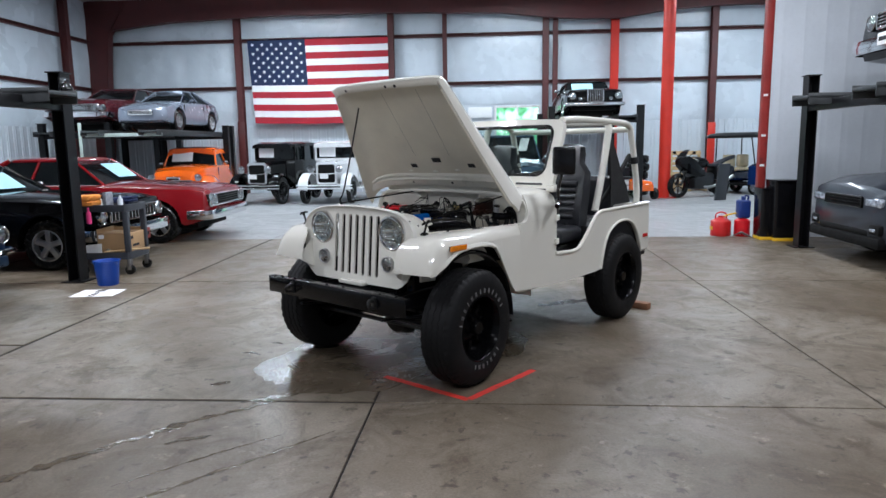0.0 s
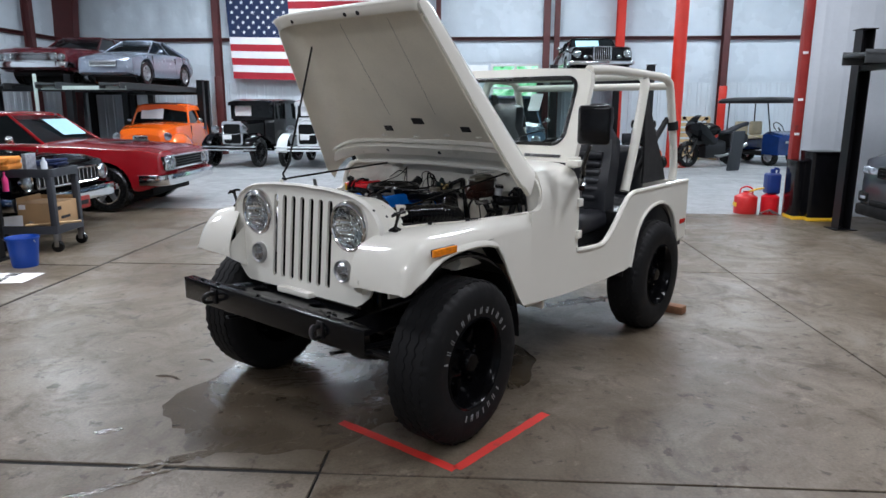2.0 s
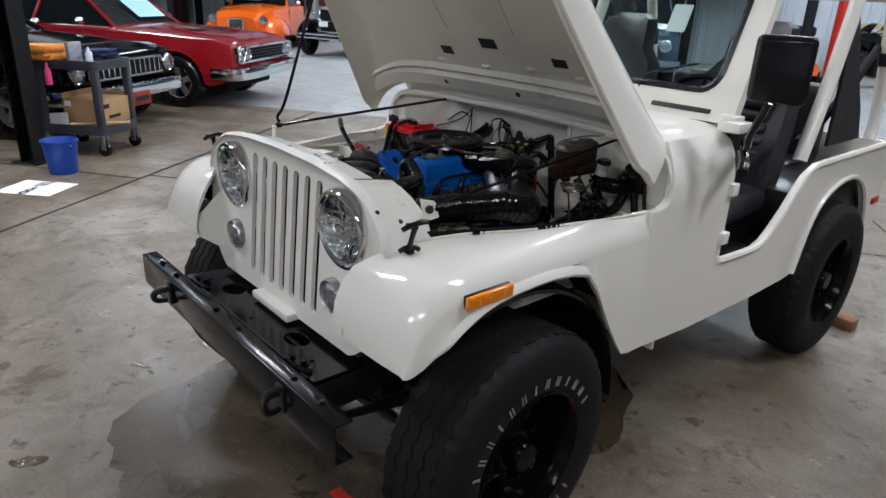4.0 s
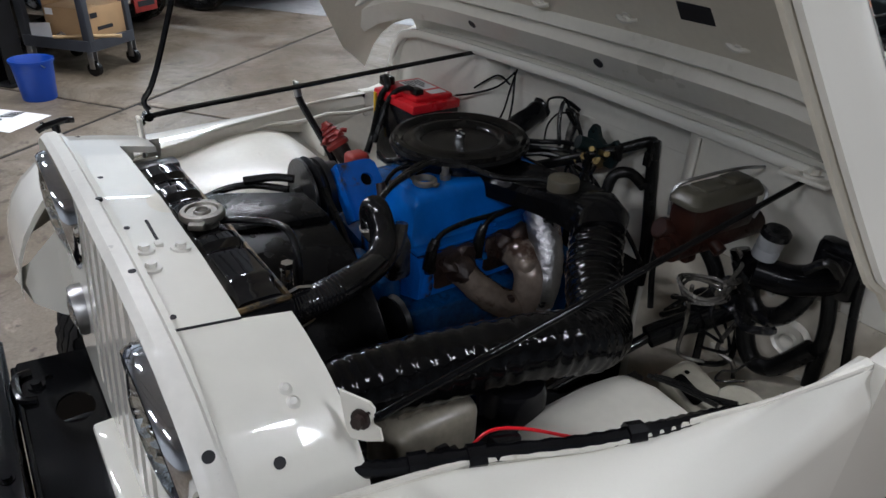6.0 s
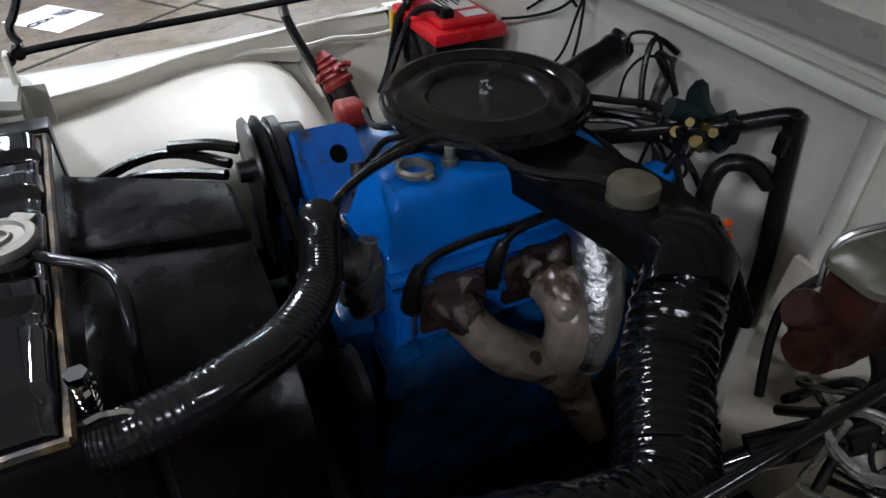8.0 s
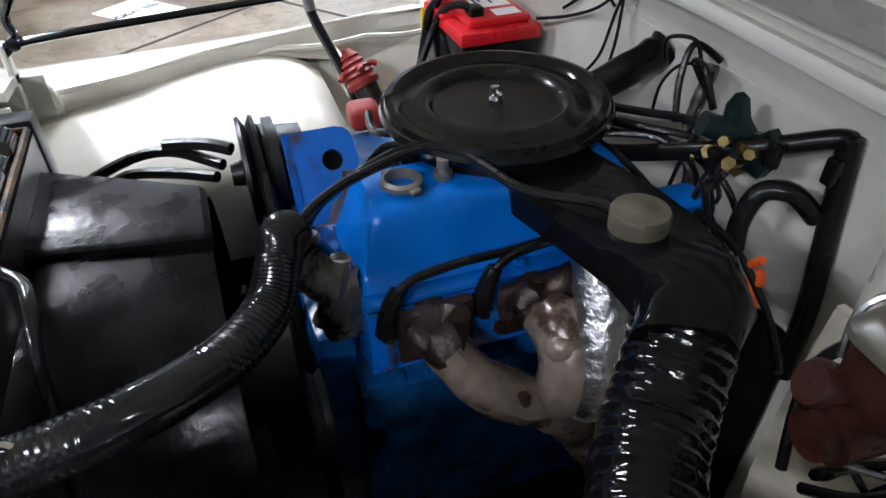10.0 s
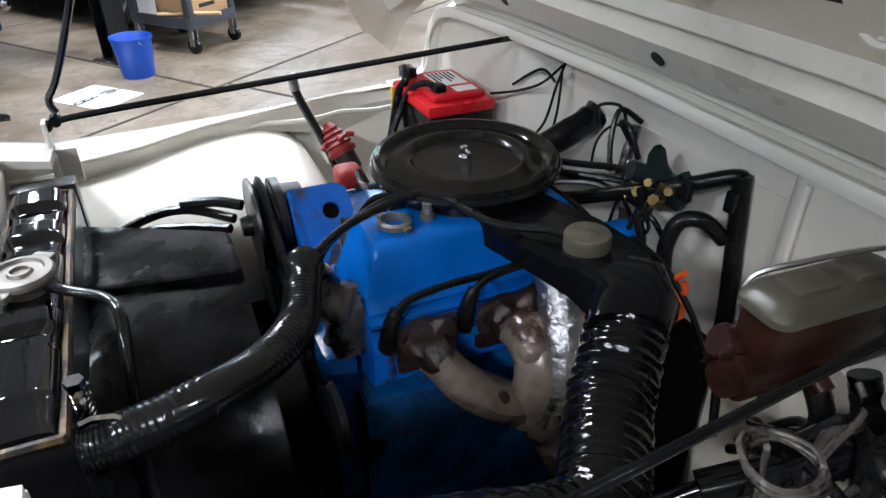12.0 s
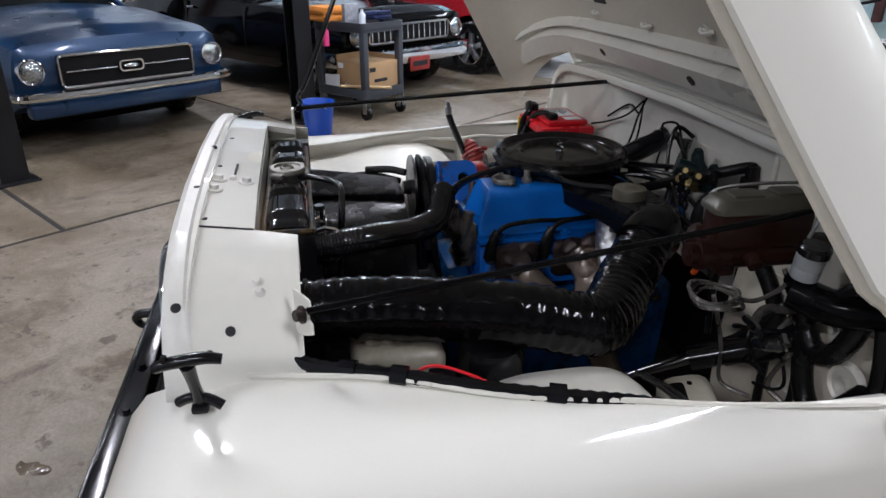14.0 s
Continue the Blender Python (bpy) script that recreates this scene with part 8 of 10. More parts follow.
def road_wheel(parent, x, y, R, rim, width, style, dark=False):
    s = 1 if x > 0 else -1
    w = new("wheel")
    w.parent = parent
    w.matrix_local = pose(x, y, R) @ pose(0, 0, 0, 0, 90 * s, 0)
    h = width / 2
    bm = bm_new()
    p = [(rim, -h * 0.9), (rim + 0.02, -h), (R - 0.03, -h), (R - 0.006, -h * 0.8), (R, -h * 0.4), (R, h * 0.4), (R - 0.006, h * 0.8), (R - 0.03, h), (rim + 0.02, h), (rim, h * 0.9)]
    lathe(bm, p + [p[0]], None, 36)
    part("tyre", bm, RUBBER, w)
    bm = bm_new()
    lathe(bm, [(rim + 0.002, h * 0.92), (rim - 0.012, h * 0.96), (rim - 0.025, h * 0.6), (rim * 0.75, h * 0.15), (0.08, h * 0.2), (0.001, h * 0.2)], None, 36)
    rm = part("rim", bm, CHROME if style == "steel" else ALLOY if not dark else BLACK, w)
    bm = bm_new()
    if style == "wire":
        for k in range(24):
            a = k * math.tau / 24
            cyl(bm, (0.05 * math.cos(a), 0.05 * math.sin(a), h * 0.7), ((rim - 0.01) * math.cos(a + 0.2), (rim - 0.01) * math.sin(a + 0.2), h * 0.5), 0.006, seg=5)
    else:
        n = 5 if style != "steel" else 5
        for k in range(n):
            box(bm, (0.03, -0.035, h * 0.25), (rim - 0.015, 0.035, h * 0.75), 0.012, pose(0, 0, 0, 0, 0, k * 360 / n))
    lathe(bm, [(0.05, h * 0.3), (0.05, h * 0.8), (0.03, h * 0.88), (0.001, h * 0.88)], None, 18)
    part("hub", bm, ALLOY if not dark else BLACK, rm)


def car(name, label, m, paint, W, body, wheels, cabin, nose, trim=CHROME, group="", glass_mat=GLASSDARK, rim_style="alloy", dark_rim=False, cat="car"):
    """body: rows of (y, sill, belt, half width, crown); wheels: (y front, y rear, radius, width);
    cabin: (y screen base, y roof front, y roof rear, y rear base, roof height, half base, half roof)."""
    c = thing(name, label, cat, m, group)
    yf, yr, R, tw = wheels
    Ra = R + 0.06
    ys = sorted({round(b[0], 3) for b in body} | {round(yc + Ra * math.sin(radians(q)), 3) for yc in (yf, yr) for q in range(-90, 91, 15)} | {round(body[0][0] + (body[-1][0] - body[0][0]) * k / 40, 3) for k in range(41)})
    rings = []
    for y in ys:
        zb, zt, w, cr = lerp_tab(body, y)
        za = zb
        for yc in (yf, yr):
            if abs(y - yc) < Ra:
                za = max(za, R + math.sqrt(Ra * Ra - (y - yc) ** 2))
        za = min(za, zt - 0.1)
        h = zt - zb
        half = [(0, za + 0.02), (w * 0.8, za + 0.02), (w * 0.975, max(zb + 0.03, za)), (w, max(zb + 0.16 * h, za + 0.01)), (w * 1.0, max(zb + 0.55 * h, za + 0.02)), (w * 0.975, max(zb + 0.78 * h, za + 0.04)), (w * 0.945, zt - 0.03), (w * 0.86, zt), (w * 0.5, zt + cr * 0.7), (0, zt + cr)]
        rings.append([Vector((x, y, z)) for x, z in half] + [Vector((-x, y, z)) for x, z in reversed(half[1:-1])])
    bm = bm_new()
    loft(bm, rings)
    bo = part("body", bm, paint, c)
    bm = bm_new()
    box(bm, (-W * 0.72, body[0][0] + 0.25, 0.22), (W * 0.72, body[-1][0] - 0.3, 0.5), 0.03)
    for yc in (yf, yr):
        cyl(bm, (-W * 0.9, yc, R), (W * 0.9, yc, R), R * 0.85, seg=20)
    part("underbody", bm, UNDER, c)
    for yc in (yf, yr):
        for s in (-1, 1):
            road_wheel(c, s * (W - tw / 2 - 0.02), yc, R, R * 0.62, tw, rim_style, dark_rim)
    if cabin:
        b0, t0, t1, b1, zr, wb, wt = cabin
        zb0, zb1 = lerp_tab(body, b0)[1], lerp_tab(body, b1)[1]
        bm = bm_new()
        base = [Vector((-wb, b0, zb0 - 0.02)), Vector((wb, b0, zb0 - 0.02)), Vector((wb, b1, zb1 - 0.02)), Vector((-wb, b1, zb1 - 0.02))]
        top = [Vector((-wt, t0, zr - 0.03)), Vector((wt, t0, zr - 0.03)), Vector((wt, t1, zr - 0.03)), Vector((-wt, t1, zr - 0.03))]
        loft(bm, [base, top])
        part("window_glass", bm, glass_mat, c)
        bm = bm_new()
        rr = []
        for z, k in ((zr - 0.045, 1.03), (zr - 0.02, 1.04), (zr, 1.0), (zr + 0.02, 0.8), (zr + 0.028, 0.4)):
            cy = (t0 + t1) / 2
            rr.append([Vector((x * k, cy + (y - cy) * (0.3 + 0.7 * k), z)) for x, y in rrect(-wt, wt, t0, t1, 0.12, 4)])
        loft(bm, rr)
        part("roof", bm, paint, c)
        bm = bm_new()
        for s in (-1, 1):
            for p, q, r in (((s * wb, b0, zb0 - 0.01), (s * wt, t0, zr - 0.02), 0.026), ((s * wb, b1, zb1 - 0.01), (s * wt, t1, zr - 0.02), 0.05)):
                cyl(bm, p, q, r, r * 0.8, 8)
            k = 0.52
            yb, yt = b0 + (b1 - b0) * k, t0 + (t1 - t0) * k
            cyl(bm, (s * (wb + 0.004), yb, (zb0 + zb1) / 2 - 0.01), (s * (wt + 0.004), yt, zr - 0.02), 0.022, seg=8)
            tube(bm, [(s * (wb + 0.01), b0, zb0 - 0.005), (s * (wb + 0.012), (b0 + b1) / 2, (zb0 + zb1) / 2), (s * (wb + 0.01), b1, zb1 - 0.005)], 0.012, 6, 4)
        part("pillar", bm, paint, c)
        bm = bm_new()
        for s in (-1, 1):
            tube(bm, [(s * wb * 0.98, b0 + 0.015, zb0 + 0.01), (s * wt * 0.98, t0 + 0.01, zr - 0.03)], 0.012, 6, 3)
        tube(bm, [(-wb, b0 - 0.01, zb0), (0, b0 - 0.03, zb0 + 0.01), (wb, b0 - 0.01, zb0)], 0.012, 6, 4)
        part("window_trim", bm, trim, c)
        for s in (-1, 1):
            bm = bm_new()
            ell(bm, (s * (W + 0.07), b0 + 0.35, zb0 + 0.08), (0.08, 0.045, 0.055), 12, 8)
            cyl(bm, (s * (W - 0.04), b0 + 0.36, zb0 + 0.02), (s * (W + 0.05), b0 + 0.35, zb0 + 0.06), 0.015, seg=8)
            part("side_mirror", bm, trim if trim is CHROME else paint, c)
        for s in (-1, 1):
            bm = bm_new()
            dy = b0 + (b1 - b0) * 0.52
            zz = (zb0 + zb1) / 2
            w = lerp_tab(body, dy)[2]
            box(bm, (s * w * 0.985, dy - 0.16, zz - 0.13), (s * (w * 1.0 + 0.012), dy - 0.02, zz - 0.105), 0.005)
            part("door_handle", bm, trim, c)
            for yy in (b0 + 0.02, dy + 0.05):
                bm = bm_new()
                w = lerp_tab(body, yy)[2]
                box(bm, (s * w * 0.97, yy - 0.003, 0.36), (s * (w + 0.002), yy + 0.003, zz - 0.05))
                part("door_gap", bm, INK, c)
    # nose
    gw, g0, g1, gy_, lamps, bz, bh = nose["gw"], nose["g0"], nose["g1"], nose.get("gy", 0.0), nose["lamps"], nose["bz"], nose.get("bh", 0.12)
    bm = bm_new()
    box(bm, (-gw, gy_ - 0.012, g0), (gw, gy_ + 0.06, g1), 0.01)
    gr = part("grille", bm, UNDER, c, "dark front grille")
    n = nose.get("bars", 8)
    for k in range(n):
        bm = bm_new()
        if nose.get("vertical"):
            x = -gw + 2 * gw * (k + 0.5) / n
            box(bm, (x - 0.008, gy_ - 0.022, g0 + 0.01), (x + 0.008, gy_ - 0.013, g1 - 0.01), 0.002)
        else:
            z = g0 + (g1 - g0) * (k + 0.5) / n
            box(bm, (-gw + 0.01, gy_ - 0.022, z - 0.006), (gw - 0.01, gy_ - 0.013, z + 0.006), 0.002)
        part("bar", bm, trim if nose.get("bright") else BLACK_SATIN, gr)
    bm = bm_new()
    lp = rrect(-gw, gw, g0, g1, 0.03, 3)
    tube(bm, [(a, gy_ - 0.018, b) for a, b in lp] + [(lp[0][0], gy_ - 0.018, lp[0][1])], nose.get("rim", 0.014), 6, 1)
    part("grille_surround", bm, trim, c)
    for x, z, r in lamps:
        for s in (-1, 1):
            bm = bm_new()
            lm = pose(s * x, gy_ - 0.0 + nose.get("ly", 0.0), z, 90, 0, 0)
            lathe(bm, [(r * 1.2, -0.06), (r * 1.2, 0.012), (r * 1.1, 0.02), (r, 0.012)], lm, 24)
            hl = part("headlight", bm, trim, c)
            bm = bm_new()
            lathe(bm, [(r, 0.0), (r, 0.01), (r * 0.6, 0.026), (0.001, 0.032)], lm, 20)
            part("lens", bm, LAMP_ON, hl)
    if bh:
        bm = bm_new()
        bw = nose.get("bw", W * 0.98)
        pts = [(-bw, 0.32, bz), (-bw * 0.99, 0.04, bz), (-bw * 0.9, -0.07, bz), (-bw * 0.5, -0.105, bz), (0, -0.115, bz), (bw * 0.5, -0.105, bz), (bw * 0.9, -0.07, bz), (bw * 0.99, 0.04, bz), (bw, 0.32, bz)]
        path = smooth_path(pts, 4)
        rings = []
        for i, p in enumerate(path):
            d = (path[min(i + 1, len(path) - 1)] - path[max(i - 1, 0)]).normalized()
            nn = Vector((d.y, -d.x, 0)) * -1
            nn = Vector((-d.y, d.x, 0)) if (Vector((-d.y, d.x, 0)).dot(Vector((p.x * 0.3, -1, 0))) > 0) else Vector((d.y, -d.x, 0))
            rings.append([p + nn * o + Vector((0, 0, zz)) for o, zz in ((0, -bh / 2), (0.03, -bh / 2 + 0.01), (0.042, 0), (0.03, bh / 2 - 0.01), (0, bh / 2), (-0.01, 0))])
        loft(bm, rings)
        part("bumper", bm, nose.get("bmat", trim), c)
    if nose.get("plate"):
        bm = bm_new()
        box(bm, (-0.15, -0.17, nose["plate"]), (0.15, -0.16, nose["plate"] + 0.15), 0.004)
        pl = part("number_plate", bm, nose.get("pmat", PAPER), c)
        bm = bm_new()
        box(bm, (-0.11, -0.174, nose["plate"] + 0.05), (0.11, -0.1705, nose["plate"] + 0.10))
        part("plate_bar", bm, INK, pl)
    return c


def screen_sheet(c, cabin, body, x0, x1, k0, k1, mm):
    """A sheet of paper behind or on the windscreen."""
    b0, t0, t1, b1, zr, wb, wt = cabin
    z0 = lerp_tab(body, b0)[1]
    bm = bm_new()
    vs = []
    for x, k in ((x0, k0), (x1, k0), (x1, k1), (x0, k1)):
        vs.append(Vector((x, b0 + (t0 - b0) * k - 0.018, z0 + (zr - z0) * k)))
    loft(bm, [vs, [v + Vector((0, 0.004, 0.004)) for v in vs]])
    part("windscreen_sheet", bm, mm, c, "paper sheet on the windscreen")


# red two-door hardtop
B = [(0.0, 0.42, 0.80, 0.86, 0.02), (0.06, 0.36, 0.88, 0.94, 0.02), (0.35, 0.28, 0.93, 0.965, 0.03), (1.5, 0.25, 0.98, 0.98, 0.05), (3.2, 0.25, 0.99, 0.98, 0.03), (4.4, 0.30, 0.96, 0.96, 0.02), (5.05, 0.36, 0.92, 0.92, 0.02), (5.15, 0.45, 0.80, 0.86, 0.01)]
CB = (1.75, 2.35, 3.45, 4.25, 1.43, 0.80, 0.62)
redcar = car("hardtop_car", "deep red two-door hardtop car with a chrome bumper", room(-4.32, 11.75, 0, 93), P_RED, 0.98, B, (0.84, 3.9, 0.335, 0.22), CB, dict(gw=0.86, g0=0.615, g1=0.81, gy=-0.012, lamps=((0.61, 0.71, 0.072), (0.775, 0.71, 0.072)), bz=0.475, bh=0.16, bars=5, rim=0.016, ly=-0.02), rim_style="steel")
screen_sheet(redcar, CB, B, -0.05, 0.62, 0.25, 0.78, BLUEPAPER)
bm = bm_new()
box(bm, (0.15, 0.75, 0.965), (0.42, 1.25, 1.0), 0.012)
box(bm, (-0.42, 0.75, 0.965), (-0.15, 1.25, 1.0), 0.012)
part("hood_scoop", bm, BLACK_SATIN, redcar)

# black saloon by the cart
B2 = [(0.0, 0.42, 0.78, 0.84, 0.02), (0.05, 0.36, 0.86, 0.92, 0.02), (0.3, 0.28, 0.91, 0.94, 0.03), (1.5, 0.25, 0.96, 0.955, 0.05), (3.2, 0.25, 0.97, 0.955, 0.03), (4.4, 0.30, 0.95, 0.94, 0.02), (4.95, 0.36, 0.90, 0.90, 0.02), (5.05, 0.45, 0.80, 0.84, 0.01)]
CB2 = (1.70, 2.3, 3.4, 4.15, 1.36, 0.78, 0.60)
blackcar = car("saloon_car", "gloss black two-door car with an egg-crate chrome grille", room(-4.68, 9.22, 0, 90), P_BLACK, 0.955, B2, (0.67, 3.65, 0.335, 0.23), CB2, dict(gw=0.60, g0=0.60, g1=0.78, gy=-0.008, lamps=((0.75, 0.69, 0.085),), bz=0.46, bh=0.16, bars=14, vertical=True, bright=True, plate=0.30, pmat=RED_DULL), rim_style="alloy")
screen_sheet(blackcar, CB2, B2, -0.35, 0.35, 0.2, 0.75, BLUEPAPER)

# blue pony car under the lift
B3 = [(0.0, 0.44, 0.74, 0.74, 0.02), (0.05, 0.36, 0.83, 0.85, 0.03), (0.3, 0.28, 0.88, 0.89, 0.05), (1.3, 0.24, 0.95, 0.90, 0.07), (2.8, 0.24, 0.96, 0.90, 0.03), (4.0, 0.28, 0.93, 0.89, 0.02), (4.55, 0.36, 0.88, 0.84, 0.01), (4.65, 0.45, 0.76, 0.78, 0.01)]
CB3 = (1.55, 2.1, 2.95, 3.9, 1.30, 0.72, 0.56)
pony = car("pony_car", "metallic blue two-door car with a dark grille and slim chrome bumper", room(-4.98, 6.28, 0, 90), P_BLUE, 0.90, B3, (0.88, 3.62, 0.325, 0.20), CB3, dict(gw=0.54, g0=0.51, g1=0.75, gy=-0.02, lamps=((0.735, 0.65, 0.080),), bz=0.468, bh=0.07, bars=0, rim=0.012, ly=0.0), rim_style="steel")
bm = bm_new()
plate(bm, rrect(-0.10, 0.10, 0.585, 0.675, 0.03, 4), [rrect(-0.088, 0.088, 0.597, 0.663, 0.024, 4)], lambda a, b, d: Vector((a, -0.062 + d, b)), 0.02)
ell(bm, (0.0, -0.055, 0.63), (0.06, 0.012, 0.02), 12, 8)
box(bm, (-0.50, -0.05, 0.622), (-0.11, -0.04, 0.632), 0.002)
box(bm, (0.11, -0.05, 0.622), (0.50, -0.04, 0.632), 0.002)
part("grille_emblem", bm, CHROME, pony, "plain chrome oval emblem and bars")
bm = bm_new()
box(bm, (-0.80, -0.03, 0.29), (0.80, 0.10, 0.42), 0.035)
part("valance", bm, P_BLUE, pony)


# four-post lift
def four_post_lift(m, width, length, zr, label, arm=0.0, posts=2.45, front=0.0):
    f = thing("vehicle_lift", label, "vehicle lift", m, "four-post vehicle lifts")
    for x in (-width / 2, width / 2):
        for y in (front, length):
            bm = bm_new()
            s = 1 if x > 0 else -1
            loft(bm, [[Vector((x + s * a, y + b, z)) for a, b in ((-0.09, -0.075), (0.085, -0.075), (0.09, -0.07), (0.09, 0.07), (0.085, 0.075), (-0.09, 0.075), (-0.09, 0.06), (0.078, 0.06), (0.078, -0.06), (-0.09, -0.06))] for z in (0.012, posts)])
            po = part("post", bm, LIFTBLACK, f)
            bm = bm_new()
            box(bm, (x - 0.14, y - 0.14, 0), (x + 0.14, y + 0.14, 0.012), 0.002)
            part("foot_plate", bm, LIFTBLACK, f)
            bm = bm_new()
            box(bm, (x - 0.11, y - 0.095, posts), (x + 0.11, y + 0.095, posts + 0.012), 0.003)
            part("cap_plate", bm, LIFTBLACK, f)
    for y in (front, length):
        bm = bm_new()
        box(bm, (-width / 2 - 0.02, y - 0.055, zr - 0.16), (width / 2 + 0.02, y + 0.055, zr - 0.02), 0.006)
        part("crossbeam", bm, LIFTBLACK, f)
    for x in (-0.78, 0.78):
        bm = bm_new()
        box(bm, (x - 0.25, -0.35, zr - 0.02), (x + 0.25, length + 0.35, zr + 0.02), 0.004)
        box(bm, (x - 0.25, -0.35, zr - 0.10), (x - 0.235, length + 0.35, zr + 0.05), 0.002)
        box(bm, (x + 0.235, -0.35, zr - 0.10), (x + 0.25, length + 0.35, zr + 0.05), 0.002)
        part("runway", bm, LIFTGREY, f)
    return f


lf = four_post_lift(room(-4.55, 6.41, 0, 90), 2.52, 4.6, 2.18, "black four-post lift standing empty over the blue car")
bm = bm_new()
box(bm, (1.10, -0.11, 2.18), (1.30, -0.08, 2.40), 0.02)
ell(bm, (1.2, -0.13, 2.25), (0.09, 0.05, 0.09), 14, 8)
part("control_box", bm, BLACK, lf)
four_post_lift(room(5.0, 8.86, 0, -90), 2.52, 4.6, 2.12, "black four-post lift with a dark off-roader on top")

# grey sport utility under the lift on the other side, and the dark one above it
B4 = [(0.0, 0.40, 0.86, 0.72, 0.04), (0.08, 0.32, 0.95, 0.90, 0.06), (0.35, 0.28, 1.04, 0.98, 0.07), (1.3, 0.28, 1.12, 1.0, 0.06), (3.4, 0.28, 1.14, 1.0, 0.03), (4.6, 0.34, 1.12, 0.96, 0.02), (4.8, 0.50, 0.95, 0.90, 0.01)]
CB4 = (1.45, 2.15, 4.2, 4.7, 1.76, 0.88, 0.70)
suv = car("sport_utility", "grey metallic sport utility with a black mesh grille", room(4.92, 8.85, 0, -90), P_GREY, 1.0, B4, (0.95, 3.85, 0.39, 0.26), CB4, dict(gw=0.43, g0=0.735, g1=0.865, gy=0.0, lamps=((0.55, 0.80, 0.05), (0.68, 0.805, 0.05)), bz=0.55, bh=0, bars=6, trim=0, rim=0.01, ly=0.06), trim=BLACK_SATIN, dark_rim=True)
bm = bm_new()
box(bm, (-0.58, -0.012, 0.40), (0.58, 0.08, 0.485), 0.03)
box(bm, (-0.84, -0.02, 0.27), (0.84, 0.16, 0.41), 0.035)
part("lower_intake", bm, UNDER, suv)
bm = bm_new()
box(bm, (-0.45, -0.03, 0.725), (0.45, 0.07, 0.87), 0.03)
part("grille_mesh", bm, HOLLOW_BLACK, suv)
bm = bm_new()
for k in range(3):
    box(bm, (-0.43, -0.034, 0.75 + 0.04 * k), (0.43, -0.029, 0.756 + 0.04 * k), 0.001)
part("grille_slat", bm, BLACK, suv)
for s in (-1, 1):
    bm = bm_new()
    box(bm, (s * 0.60, -0.012, 0.43), (s * 0.82, 0.12, 0.56), 0.03)
    fo = part("fog_light_bezel", bm, UNDER, suv)
    bm = bm_new()
    box(bm, (s * 0.64, -0.022, 0.47), (s * 0.76, 0.0, 0.51), 0.015)
    part("fog_light", bm, SUVLAMP, fo)
    bm = bm_new()
    box(bm, (s * 0.46, -0.005, 0.75), (s * 0.80, 0.16, 0.865), 0.035, None, 3)
    part("lamp_housing", bm, SUVLAMP, suv)
B5 = [(0.0, 0.50, 0.92, 0.80, 0.03), (0.08, 0.42, 1.02, 0.90, 0.04), (0.4, 0.38, 1.08, 0.92, 0.05), (1.3, 0.38, 1.12, 0.93, 0.05), (3.4, 0.38, 1.12, 0.93, 0.02), (4.4, 0.42, 1.10, 0.92, 0.02), (4.6, 0.55, 0.95, 0.86, 0.01)]
CB5 = (1.35, 1.95, 4.0, 4.5, 1.78, 0.84, 0.68)
car("off_roader", "dark green-black off-roader standing on the lift runways", room(5.42, 8.86, 2.14, -90), P_BLACK, 0.93, B5, (0.85, 3.6, 0.38, 0.25), CB5, dict(gw=0.42, g0=0.80, g1=1.0, gy=-0.02, lamps=((0.58, 0.90, 0.09),), bz=0.60, bh=0.18, bars=5, bright=True, plate=0.56), rim_style="steel")

# back row, left: lifts with two cars above, coupe and old saloons on the floor
four_post_lift(room(-11.35, 18.5, 0, 0), 1.98, 4.3, 2.08, "black four-post lift carrying a maroon car against the wall", posts=2.35)
lf2 = four_post_lift(room(-9.14, 17.2, 0, 0), 2.3, 4.3, 2.05, "black four-post lift carrying a silver coupe", posts=2.3, front=3.9)
bm = bm_new()
box(bm, (-1.06, -0.09, 1.93), (1.04, -0.075, 2.02), 0.004)
box(bm, (-1.24, -0.095, 0.02), (-1.15, -0.08, 2.3), 0.004)
part("pale_rail", bm, mat("pale_green_steel", (0.45, 0.52, 0.48), 0.45, vary=0.1), lf2, "pale green painted rail and post face")
car("muscle_car", "maroon car with a wide chrome grille raised on a lift", room(-11.1, 18.2, 2.1, 0), P_MAROON, 0.95, B2, (0.88, 3.75, 0.335, 0.22), CB2, dict(gw=0.70, g0=0.56, g1=0.76, gy=-0.01, lamps=((0.60, 0.66, 0.08), (0.80, 0.66, 0.08)), bz=0.48, bh=0.15, bars=6, bright=True), group="cars on the lifts", rim_style="steel")
B6 = [(0.0, 0.30, 0.62, 0.70, 0.03), (0.1, 0.24, 0.72, 0.84, 0.05), (0.5, 0.20, 0.80, 0.88, 0.08), (1.3, 0.20, 0.90, 0.885, 0.06), (2.6, 0.22, 0.94, 0.89, 0.03), (3.6, 0.28, 0.92, 0.86, 0.03), (4.0, 0.4, 0.80, 0.76, 0.02)]
CB6 = (1.15, 1.9, 2.5, 3.75, 1.30, 0.74, 0.52)
car("sports_coupe", "silver-blue sports coupe with a fastback roof raised on a lift", room(-9.05, 17.9, 2.08, 0) @ Matrix.Diagonal((0.84, 0.93, 0.93, 1)), P_SILVER, 0.89, B6, (0.80, 3.2, 0.33, 0.24), CB6, dict(gw=0.40, g0=0.48, g1=0.60, gy=-0.03, lamps=((0.62, 0.62, 0.07),), bz=0.36, bh=0, bars=5, bright=True, ly=0.1), trim=ALLOY, group="cars on the lifts")
